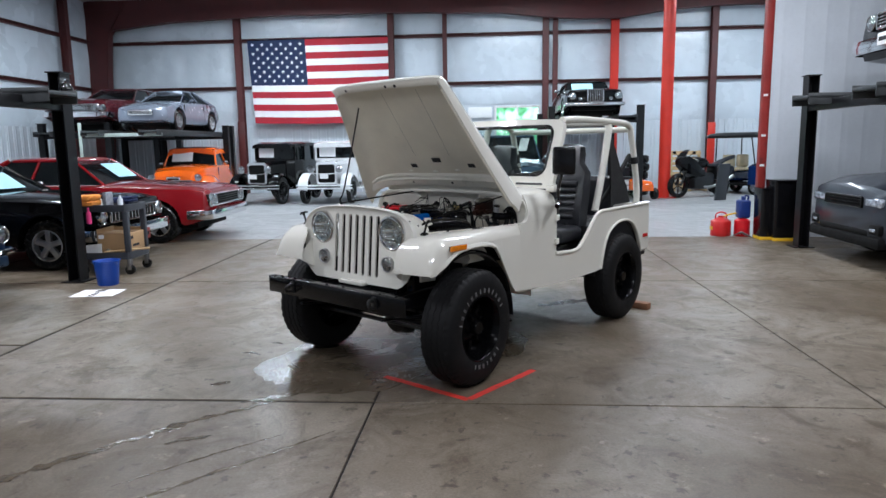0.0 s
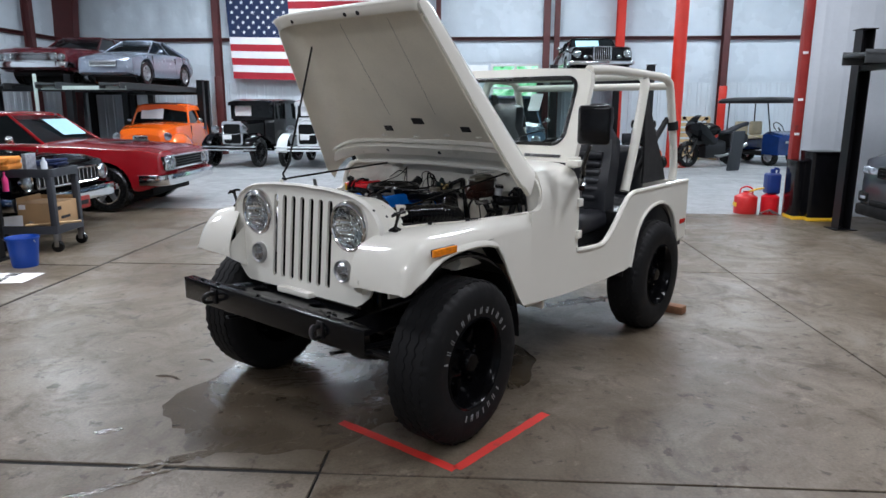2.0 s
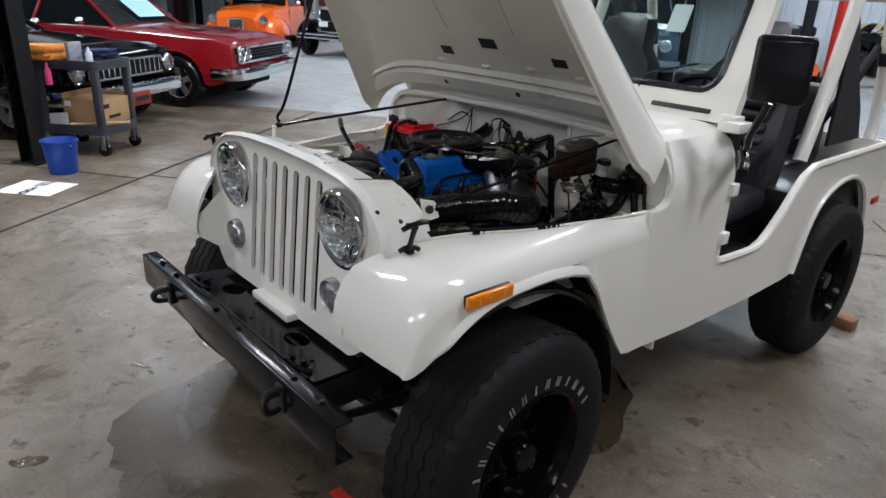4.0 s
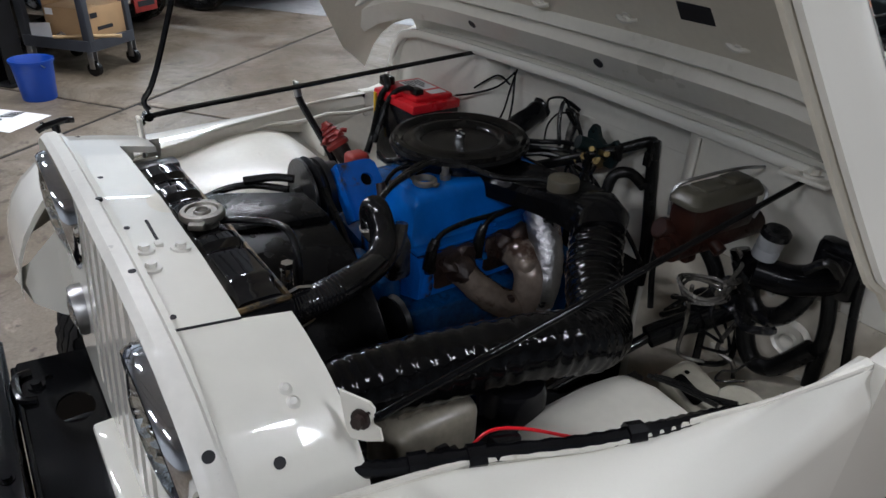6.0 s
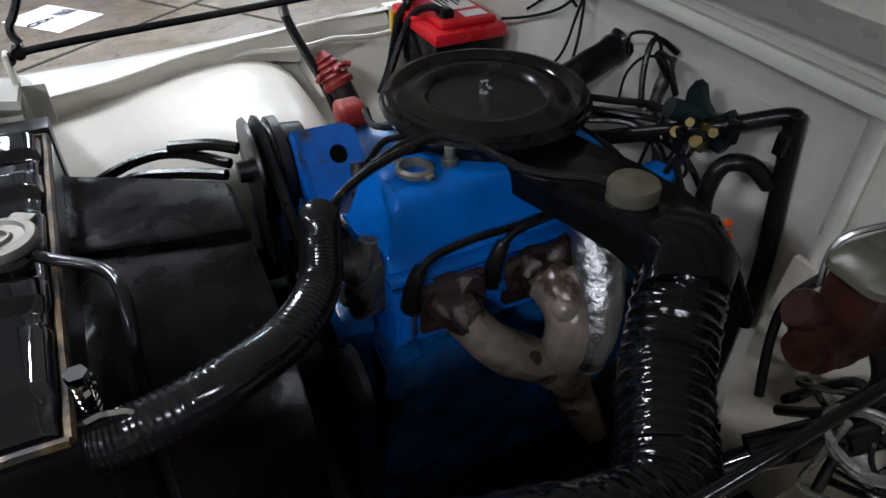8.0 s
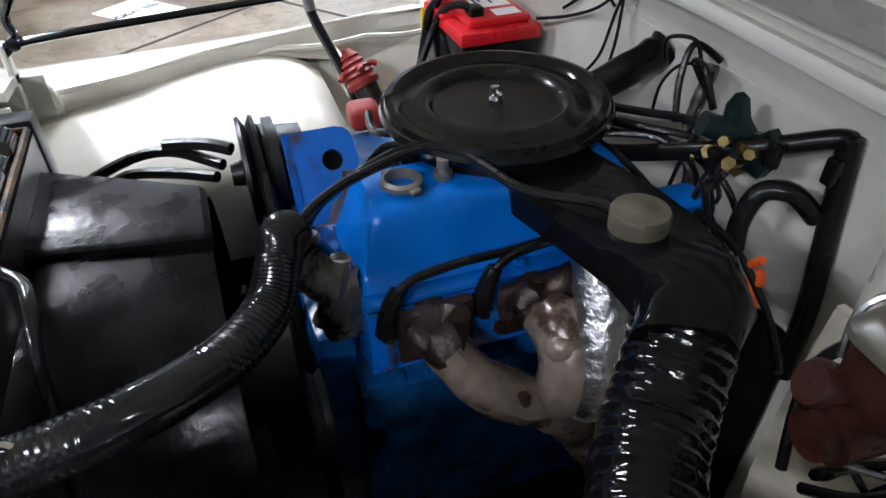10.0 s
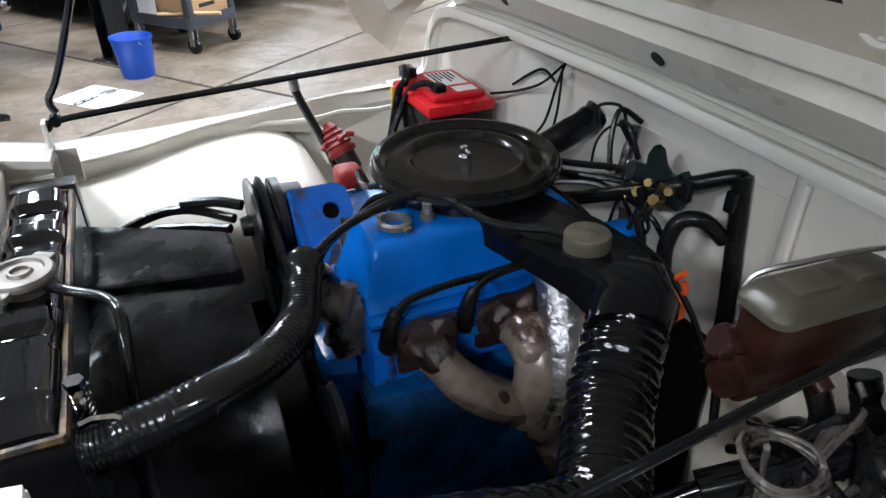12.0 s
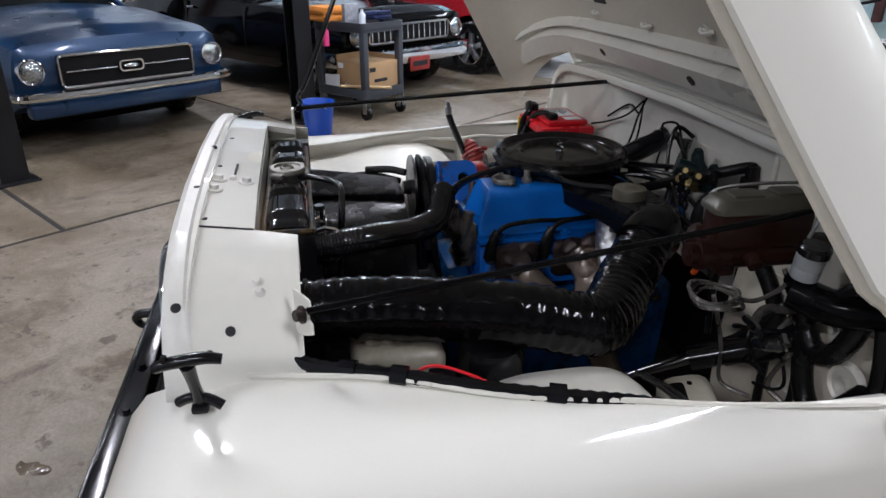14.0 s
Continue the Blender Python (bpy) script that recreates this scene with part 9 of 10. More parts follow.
B7 = [(0.0, 0.45, 0.78, 0.45, 0.04), (0.15, 0.35, 0.92, 0.55, 0.05), (0.7, 0.32, 1.02, 0.66, 0.05), (1.5, 0.32, 1.06, 0.76, 0.05), (2.6, 0.32, 1.08, 0.80, 0.02), (3.6, 0.35, 1.02, 0.74, 0.06), (4.3, 0.40, 0.72, 0.58, 0.08), (4.5, 0.45, 0.60, 0.45, 0.04)]
CB7 = (1.45, 1.72, 2.7, 3.45, 1.55, 0.70, 0.60)
coupe = car("vintage_coupe", "bright orange rounded vintage coupe with bulging fenders", room(-8.42, 18.2, 0, 7) @ Matrix.Diagonal((1.10, 1.05, 1.03, 1)), P_ORANGE, 0.80, B7, (0.75, 3.35, 0.33, 0.2), CB7, dict(gw=0.16, g0=0.45, g1=0.78, gy=-0.02, lamps=(), bz=0.45, bh=0.08, bars=7, bright=True), rim_style="steel")
for s in (-1, 1):
    for y, r in ((0.72, (0.26, 0.72, 0.40)), (3.4, (0.22, 0.70, 0.36))):
        bm = bm_new()
        ell(bm, (s * 0.66, y, 0.42), r, 24, 14)
        bmesh.ops.delete(bm, geom=[v for v in bm.verts if v.co.z < 0.40], context="VERTS")
        part("fender", bm, P_ORANGE, coupe)
    bm = bm_new()
    lathe(bm, [(0.001, -0.12), (0.08, -0.05), (0.10, 0.0), (0.10, 0.02), (0.001, 0.035)], pose(s * 0.58, 0.12, 0.76, 90, 0, 0), 20)
    part("headlight", bm, LAMP_ON, coupe)
bm = bm_new()
rings = []
for k in range(13):
    a = k / 12
    y = 1.62 + 2.15 * a
    top = 1.60 - 0.05 * max(0, 1 - a * 6) - 0.62 * max(0, a - 0.42) ** 1.7 * 2.2
    w = 0.60 + 0.05 * math.sin(math.pi * min(1, a * 1.4)) - 0.16 * max(0, a - 0.55)
    rings.append([Vector((w * cx, y, top - dz)) for cx, dz in ((-1.04, 0.20), (-1.0, 0.10), (-0.86, 0.03), (-0.5, 0.0), (0, -0.012), (0.5, 0.0), (0.86, 0.03), (1.0, 0.10), (1.04, 0.20), (0.9, 0.18), (0, 0.10), (-0.9, 0.18))])
loft(bm, rings)
part("roof_shell", bm, P_ORANGE, coupe)
screen_sheet(coupe, CB7, B7, -0.5, 0.05, 0.25, 0.85, PAPER)


def old_saloon(m, paint, label, roof_mat, fender_mat, shell):
    """A 1930s saloon with separate fenders, running boards and upright radiator."""
    c = thing("vintage_saloon", label, "car", m, "vintage saloons in the back row")
    bm = bm_new()
    loft(bm, [[Vector((x, y, z)) for x, z in ((-w, 0.55), (-w, zt - 0.08), (-w * 0.8, zt), (w * 0.8, zt), (w, zt - 0.08), (w, 0.55))] for y, w, zt in ((0.35, 0.30, 1.16), (1.25, 0.42, 1.20))])
    part("hood", bm, paint, c)
    bm = bm_new()
    loft(bm, [[Vector((x, y, z)) for x, z in ((-w, 0.55), (-w, 1.22), (w, 1.22), (w, 0.55))] for y, w in ((1.25, 0.44), (1.45, 0.62), (2.8, 0.64), (3.3, 0.54))])
    part("body", bm, paint, c)
    bm = bm_new()
    loft(bm, [[Vector((x, y, z)) for x, z in ((-w, 1.2), (-w * 0.97, 1.66), (w * 0.97, 1.66), (w, 1.2))] for y, w in ((1.42, 0.60), (2.8, 0.62), (3.25, 0.54))])
    part("window_glass", bm, GLASSDARK, c)
    bm = bm_new()
    loft(bm, [[Vector((x, y, z + dz)) for x, z in ((-w, 1.62), (-w * 0.99, 1.70), (-w * 0.7, 1.75), (w * 0.7, 1.75), (w * 0.99, 1.70), (w, 1.62))] for y, w, dz in ((1.22, 0.62, -0.05), (1.42, 0.64, 0.0), (2.8, 0.65, 0.02), (3.3, 0.56, -0.03))])
    part("roof", bm, roof_mat, c)
    bm = bm_new()
    for s in (-1, 1):
        for y in (1.44, 2.1, 2.75, 3.2):
            w = 0.62 if y < 2.9 else 0.55
            box(bm, (s * w - 0.03, y - 0.035, 1.2), (s * w + 0.03, y + 0.035, 1.66), 0.008)
    box(bm, (-0.62, 1.39, 1.2), (0.62, 1.43, 1.26), 0.008)
    part("pillar", bm, paint, c)
    bm = bm_new()
    plate(bm, rrect(-0.29, 0.29, 0.55, 1.17, 0.08, 5), [rrect(-0.24, 0.24, 0.60, 1.10, 0.05, 4)], lambda a, b, d: Vector((a, 0.28 + d, b)), 0.08)
    part("radiator_shell", bm, shell, c)
    bm = bm_new()
    box(bm, (-0.25, 0.30, 0.58), (0.25, 0.33, 1.12))
    part("radiator_core", bm, UNDER, c)
    for s in (-1, 1):
        for y, r in ((0.42, 0.46), (2.75, 0.47)):
            bm = bm_new()
            rings = []
            for q in range(0, 181, 12):
                a = radians(180 - q)
                yy, zz = y + r * math.cos(a), 0.40 + r * 0.95 * math.sin(a)
                if y < 1 and q > 120:
                    yy, zz = y + r * math.cos(a) + (q - 120) * 0.006, max(0.42, 0.40 + r * 0.95 * math.sin(a))
                rings.append([Vector((s * x, yy, zz + dz)) for x, dz in ((0.46, 0.02), (0.56, 0.04), (0.68, 0.03), (0.74, -0.03), (0.73, -0.04), (0.66, 0.015), (0.46, 0.0))])
            loft(bm, rings)
            part("fender", bm, fender_mat, c)
        bm = bm_new()
        box(bm, (s * 0.52, 1.05, 0.38), (s * 0.78, 2.4, 0.42), 0.01)
        part("running_board", bm, fender_mat, c)
        bm = bm_new()
        lm = pose(s * 0.40, 0.16, 0.98, 90, 0, 0)
        lathe(bm, [(0.001, -0.12), (0.07, -0.07), (0.105, 0.0), (0.105, 0.02), (0.098, 0.022)], lm, 24)
        hl = part("headlight", bm, CHROME, c)
        bm = bm_new()
        lathe(bm, [(0.098, 0.018), (0.06, 0.03), (0.001, 0.036)], lm, 20)
        part("lens", bm, LAMP_ON, hl)
        road_wheel(c, s * 0.66, 0.42, 0.38, 0.27, 0.13, "wire", True)
        road_wheel(c, s * 0.66, 2.75, 0.38, 0.27, 0.13, "wire", True)
    bm = bm_new()
    for z in (0.46, 0.54):
        tube(bm, [(-0.78, 0.02, z), (-0.6, -0.1, z), (0, -0.14, z), (0.6, -0.1, z), (0.78, 0.02, z)], 0.022, 8, 4)
    tube(bm, [(-0.45, 0.22, 0.88), (0, 0.20, 0.84), (0.45, 0.22, 0.88)], 0.014, 8, 4)
    part("bumper", bm, shell if shell is not CHROME else CHROME, c)
    bm = bm_new()
    box(bm, (-0.12, 0.02, 0.72), (0.12, 0.03, 0.84), 0.004)
    part("number_plate", bm, PAPER, c)
    bm = bm_new()
    box(bm, (-0.5, 0.3, 0.42), (0.5, 3.2, 0.55), 0.02)
    part("chassis", bm, UNDER, c)
    bm = bm_new()
    box(bm, (-0.5, 1.385, 1.3), (-0.02, 1.392, 1.58), 0.0)
    part("windscreen_sheet", bm, PAPER, c)
    return c


old_saloon(room(-6.18, 18.25, 0, -9), P_BLACK, "black vintage saloon with chrome headlights and separate fenders", P_BLACK, P_BLACK, CHROME)
old_saloon(room(-4.12, 18.1, 0, -2), P_WHITE, "white vintage saloon with dark roof glass and white fenders", P_WHITE, P_WHITE, mat("white_bumper", (0.7, 0.72, 0.74), 0.3))

# back row, right: lift with an old limousine, silver van beyond the windshield
four_post_lift(room(3.27, 18.5, 0, 0), 2.36, 4.3, 2.26, "black four-post lift carrying a dark classic saloon", posts=2.55)
CB8 = (1.45, 1.85, 3.2, 3.9, 1.42, 0.74, 0.60)
B8 = [(0.0, 0.40, 0.86, 0.66, 0.02), (0.08, 0.34, 0.92, 0.84, 0.02), (0.4, 0.28, 0.96, 0.88, 0.04), (1.5, 0.26, 0.98, 0.90, 0.04), (3.4, 0.26, 0.98, 0.90, 0.02), (4.6, 0.34, 0.92, 0.86, 0.02), (4.8, 0.5, 0.80, 0.78, 0.01)]
classic = car("classic_saloon", "black classic saloon with upright chrome radiator raised on a lift", room(3.2, 18.2, 2.28, 0) @ Matrix.Diagonal((0.86, 1, 0.74, 1)), P_BLACK, 0.90, B8, (0.85, 3.7, 0.33, 0.2), CB8, dict(gw=0.24, g0=0.50, g1=0.92, gy=-0.05, lamps=((0.70, 0.70, 0.10), (0.46, 0.60, 0.06)), bz=0.42, bh=0.12, bars=9, vertical=True, bright=True), group="cars on the lifts", rim_style="steel")
screen_sheet(classic, CB8, B8, -0.5, 0.2, 0.2, 0.8, BLUEPAPER)
B9 = [(0.0, 0.40, 0.90, 0.78, 0.03), (0.08, 0.32, 1.0, 0.92, 0.05), (0.5, 0.28, 1.08, 0.97, 0.07), (1.2, 0.28, 1.16, 0.98, 0.06), (4.2, 0.28, 1.16, 0.98, 0.02), (4.7, 0.40, 1.10, 0.95, 0.02)]
CB9 = (1.15, 1.95, 4.2, 4.6, 1.80, 0.88, 0.74)
car("family_van", "dusky blue van parked before the glazed door", room(0.85, 16.3, 0, 0), mat("dusky_blue_car_paint", (0.06, 0.10, 0.15), 0.2, 0.4, coat=0.7, vary=0.03), 0.98, B9, (0.9, 3.8, 0.34, 0.22), CB9, dict(gw=0.45, g0=0.66, g1=0.84, gy=-0.01, lamps=((0.68, 0.82, 0.09),), bz=0.5, bh=0.12, bars=5, bright=True, bmat=P_SILVER), glass_mat=GLASSDARK)

# ---- loose things round the hall ----
cart = thing("utility_cart", "grey plastic utility cart with two shelves on casters", "cart", room(-4.12, 8.32, 0, 4))
for z in (0.20, 0.80):
    bm = bm_new()
    plate(bm, rrect(-0.66, 0.02, -0.28, 0.28, 0.05, 4), [], lambda a, b, d: Vector((a, b, z + d)), 0.03)
    part("shelf", bm, CARTGREY, cart)
    bm = bm_new()
    lp = rrect(-0.66, 0.02, -0.28, 0.28, 0.05, 4)
    plate(bm, lp, [rrect(-0.635, -0.005, -0.255, 0.255, 0.04, 4)], lambda a, b, d: Vector((a, b, z + 0.02 + d)), 0.065)
    part("shelf_lip", bm, CARTGREY, cart)
for x in (-0.61, -0.02):
    for y in (-0.24, 0.24):
        bm = bm_new()
        box(bm, (x - 0.04, y - 0.03, 0.22), (x + 0.03, y + 0.03, 0.80), 0.012)
        part("upright", bm, CARTGREY, cart)
        bm = bm_new()
        cyl(bm, (x, y - 0.018, 0.06), (x, y + 0.018, 0.06), 0.06, seg=20)
        part("caster_wheel", bm, RUBBER, cart)
        bm = bm_new()
        box(bm, (x - 0.025, y - 0.028, 0.06), (x + 0.025, y - 0.02, 0.20), 0.003)
        box(bm, (x - 0.025, y + 0.02, 0.06), (x + 0.025, y + 0.028, 0.20), 0.003)
        part("caster_fork", bm, STEEL, cart)
CT = room(-4.12, 8.32, 0, 4)


def cloth_pile(name, label, c, size, mm, layers, seed):
    r = random.Random(seed)
    bm = bm_new()
    for k in range(layers):
        z = c[2] + size[2] * k / layers
        rings = []
        for zz, f in ((0, 0.94), (0.3, 1.0), (0.7, 1.0), (1, 0.93)):
            rings.append([Vector((c[0] + x * f + r.uniform(-0.006, 0.006), c[1] + y * f + r.uniform(-0.006, 0.006), z + zz * size[2] / layers)) for x, y in rrect(-size[0], size[0], -size[1], size[1], 0.05, 7)])
        loft(bm, rings)
    for v in bm.verts:
        v.co += Vector((noise.noise(v.co * 7), noise.noise(v.co * 7 + Vector((5, 0, 0))), noise.noise(v.co * 9))) * 0.022
    single(name, bm, mm, label, "cloth", CT)


cloth_pile("folded_towel", "folded orange microfibre towels on the cart", (-0.56, -0.19, 0.875), (0.17, 0.14, 0.13), TOWEL, 2, 1)
cloth_pile("rag_pile", "crumpled navy cloth on the cart top", (-0.16, 0.07, 0.895), (0.13, 0.12, 0.07), NAVY, 2, 2)
bm = bm_new()
box(bm, (-0.29, -0.24, 0.855), (-0.25, -0.06, 1.04), 0.004)
box(bm, (-0.2495, -0.20, 0.90), (-0.2475, -0.10, 1.02))
single("box_of_gloves", bm, mat("grey_printed_card", (0.30, 0.31, 0.34), 0.6, vary=0.3, scale=30), "grey printed box standing on the cart", "box", CT)
for x, y, h, r, mm, lab in ((-0.12, -0.15, 0.17, 0.032, LINER, "small white spray bottle on the cart"), (-0.20, 0.20, 0.15, 0.03, NAVY, "dark spray can on the cart"), (-0.52, 0.12, 0.14, 0.03, LAMPWHITE, "white bottle on the cart")):
    bm = bm_new()
    lathe(bm, [(0.001, 0), (r, 0), (r, h * 0.7), (r * 0.4, h * 0.85), (r * 0.4, h), (0.001, h)], pose(x, y, 0.83), 16)
    single("bottle", bm, mm, lab, "bottle", CT, "bottles on the cart")
bm = bm_new()
lathe(bm, [(0.001, 0), (0.03, 0), (0.03, 0.13), (0.012, 0.16), (0.012, 0.2), (0.001, 0.2)], pose(-0.45, -0.31, 0.66), 16)
single("spray_bottle", bm, PINK, "pink bottle hung on the side of the cart", "bottle", CT)
bm = bm_new()
box(bm, (-0.42, -0.22, 0.235), (-0.02, 0.22, 0.52), 0.006)
box(bm, (-0.42, -0.03, 0.521), (-0.02, 0.03, 0.5225))
loft(bm, [[Vector((x, y, z)) for x, y in ((-0.42, 0.219), (-0.02, 0.219), (-0.02, 0.223), (-0.42, 0.223))] for z in (0.515, 0.56)])
loft(bm, [[Vector((-0.418, -0.22 + 0.44 * k, z)) for k in (0, 1)] + [Vector((-0.414, 0.22 - 0.44 * k, z)) for k in (0, 1)] for z in (0.515, 0.575)])
bx = single("cardboard_box", bm, CARDBOARD, "opened brown cardboard box on the lower cart shelf", "box", CT)
bm = bm_new()
box(bm, (-0.0185, -0.12, 0.34), (-0.0175, 0.06, 0.37))
box(bm, (-0.0185, -0.18, 0.44), (-0.0175, -0.10, 0.48))
part("box_print", bm, INK, bx)
bm = bm_new()
box(bm, (-0.40, -0.2235, 0.455), (-0.33, -0.2215, 0.505))
part("box_label", bm, PAPER, bx, "small white label")
bm = bm_new()
loft(bm, [[Vector((-0.55 + 0.2 * k, -0.262 + 0.03 * (z - 0.24), z + 0.02 * k)) for k in (0, 1)] + [Vector((-0.35 - 0.2 * k, -0.258 + 0.03 * (z - 0.24), z + 0.02 * (1 - k))) for k in (0, 1)] for z in (0.24, 0.30, 0.38)])
single("loose_sheet", bm, PAPER, "white printed sheet leaning on the cart shelf", "paper", CT)
bm = bm_new()
bmesh.ops.create_icosphere(bm, subdivisions=3, radius=0.05, matrix=pose(-0.28, -0.22, 0.275))
for v in bm.verts:
    v.co += Vector((noise.noise(v.co * 40), noise.noise(v.co * 40 + Vector((5, 0, 0))), noise.noise(v.co * 40 + Vector((0, 5, 0))))) * 0.03
    v.co.z = max(v.co.z, 0.236)
single("crumpled_foil", bm, FOIL, "crumpled silver foil on the lower cart shelf", "foil", CT)
bm = bm_new()
for k in range(3):
    box(bm, (-0.62 + 0.02 * k, -0.22, 0.235 + 0.012 * k), (-0.44 + 0.005 * k, 0.0, 0.246 + 0.012 * k), 0.001, pose(0, 0, 0, 0, 0, 3 * k))
single("paper_stack", bm, PAPER, "loose white papers on the lower cart shelf", "paper", CT)
bm = bm_new()
cyl(bm, (-0.30, -0.30, 0.30), (0.18, -0.10, 0.315), 0.014, seg=10)
single("wooden_stick", bm, WOOD, "pale wooden handle lying across the cart shelf", "stick", CT)

# bucket and printed sheet
bk = thing("bucket", "blue plastic bucket with a wire handle on the floor", "bucket", room(-4.05, 7.45))
bm = bm_new()
lathe(bm, [(0.001, 0.004), (0.108, 0.004), (0.111, 0.0), (0.114, 0.01), (0.139, 0.27), (0.148, 0.272), (0.148, 0.29), (0.141, 0.29), (0.135, 0.28), (0.108, 0.012), (0.001, 0.012)], None, 36)
part("pail", bm, BUCKETBLUE, bk)
bm = bm_new()
tube(bm, [(0.155 * math.cos(a), 0.155 * math.sin(a) * 0.6 - 0.06, 0.27 - 0.06 * math.sin(a)) for a in [radians(q) for q in range(0, 181, 20)]], 0.004, 6, 1)
part("handle", bm, STEEL, bk)
PS = room(-3.885, 6.97, 0.0, 6)
bm = bm_new()
n = 8
rows = [[bm.verts.new((-0.235 + 0.47 * i / n, -0.185 + 0.37 * k / n, 0.003 + 0.006 * max(0, noise.noise(Vector((i * 0.5, k * 0.5, 2)))))) for i in range(n + 1)] for k in range(n + 1)]
for p, q in zip(rows, rows[1:]):
    for i in range(n):
        bm.faces.new((p[i], p[i + 1], q[i + 1], q[i]))
sheet = single("printed_sheet", bm, PAPER, "white printed sheet lying flat on the concrete floor", "paper", PS)
bm = bm_new()
for k in range(5):
    y = 0.03 + 0.025 * k
    loft(bm, [[Vector((-0.055, y, z)), Vector((-0.055, y + 0.012, z)), Vector((0.045, y + 0.034, z)), Vector((0.045, y + 0.022, z))] for z in (0.0098, 0.0108)])
part("print_stripe", bm, INK, sheet)
bm = bm_new()
for cy, r in ((-0.150, 0.036), (-0.082, 0.034), (-0.025, 0.022)):
    plate(bm, circle(0.0, cy, r * 1.25, 20, r * 0.85), [circle(0.0, cy, r * 0.82, 20, r * 0.45)], lambda a, b, d: Vector((a, b, 0.0098 + d)), 0.001)
part("print_mark", bm, INK, sheet)

# fuel cans and bins by the partition
can = thing("fuel_can", "round red steel fuel can with a handle on the floor", "fuel can", room(4.28, 11.42))
bm = bm_new()
lathe(bm, [(0.001, 0), (0.155, 0), (0.16, 0.008), (0.16, 0.24), (0.155, 0.25), (0.06, 0.30), (0.045, 0.31), (0.045, 0.33), (0.001, 0.33)], None, 32)
part("body", bm, mat("red_can_paint", (0.55, 0.02, 0.02), 0.35, vary=0.1, scale=8), can)
bm = bm_new()
tube(bm, [(-0.09, 0, 0.28), (-0.08, 0, 0.36), (0.0, 0, 0.39), (0.08, 0, 0.36), (0.09, 0, 0.28)], 0.012, 8, 4)
part("handle", bm, RED, can)
bm = bm_new()
tube(bm, [(0.03, -0.02, 0.32), (0.15, -0.03, 0.36), (0.28, -0.03, 0.38)], 0.014, 8, 4)
box(bm, (-0.162, -0.06, 0.10), (-0.150, 0.06, 0.16), 0.002)
part("spout", bm, YELLOW, can)
can2 = thing("stacked_fuel_can", "tall red fuel can standing beside the jamb", "fuel can", room(4.60, 11.35))
bm = bm_new()
lathe(bm, [(0.001, 0), (0.12, 0), (0.125, 0.01), (0.125, 0.26), (0.06, 0.30), (0.001, 0.30)], None, 28)
part("body", bm, RED, can2)
bm = bm_new()
box(bm, (-0.09, -0.10, 0.30), (0.10, 0.10, 0.60), 0.035, None, 3)
box(bm, (-0.03, -0.03, 0.59), (0.03, 0.03, 0.66), 0.012)
tube(bm, [(0.07, 0, 0.59), (0.08, 0, 0.65), (0.02, 0, 0.67)], 0.016, 8, 3)
single("water_jug", bm, mat("blue_jug_plastic", (0.008, 0.030, 0.16), 0.4), "dark blue plastic jug standing on the fuel can", "jug", room(4.60, 11.35))
bm = bm_new()
for k in range(4):
    a = radians(40 * k)
    cyl(bm, (0, 0, 0.09), (0.16 * math.cos(a), 0.16 * math.sin(a), 0.01), 0.012, seg=8)
single("jack_stand", bm, STEEL, "small dull steel stand on the floor", "jack stand", room(4.52, 11.15))
for u, v, w, h, d in ((5.02, 10.86, 0.40, 0.95, 0.40), (4.83, 10.98, 0.30, 0.82, 0.35)):
    b = thing("waste_bin", "tall black plastic bin against the partition wall", "bin", room(u, v), "black bins by the partition")
    bm = bm_new()
    loft(bm, [[Vector((x * k, y * k, z)) for x, y in rrect(-w / 2, w / 2, -d / 2, d / 2, 0.04, 3)] for z, k in ((0.05, 0.86), (0.07, 0.9), (h - 0.05, 1.0), (h, 1.02), (h, 0.95))])
    part("body", bm, PLASTIC, b)
    bm = bm_new()
    box(bm, (-w * 0.45, -d * 0.45, 0), (w * 0.45, d * 0.45, 0.05), 0.01)
    part("base", bm, YELLOW, b, "yellow base")
    bm = bm_new()
    tube(bm, [(-w / 2, -d / 2 - 0.01, h - 0.01), (w / 2, -d / 2 - 0.01, h - 0.01)], 0.014, 8, 2)
    part("rim", bm, PLASTIC, b)

# golf cart, motorcycle, pallets, tyres and mower in the back
gc2 = thing("golf_cart", "blue golf cart with cream seats and a dark canopy", "golf cart", room(8.75, 19.9, 0, 28))
bm = bm_new()
loft(bm, [[Vector((x, y, z)) for x, z in ((-w, 0.30), (-w, zt - 0.06), (-w * 0.8, zt), (w * 0.8, zt), (w, zt - 0.06), (w, 0.30))] for y, w, zt in ((0, 0.42, 0.66), (0.12, 0.55, 0.82), (0.5, 0.58, 0.92), (0.62, 0.58, 0.88))])
box(bm, (-0.58, 1.5, 0.34), (0.58, 2.3, 0.72), 0.10, None, 3)
part("body", bm, mat("blue_cart_paint", (0.006, 0.025, 0.11), 0.2, coat=0.3), gc2)
bm = bm_new()
box(bm, (-0.56, 0.6, 0.26), (0.56, 2.3, 0.32), 0.01)
part("floor_pan", bm, UNDER, gc2)
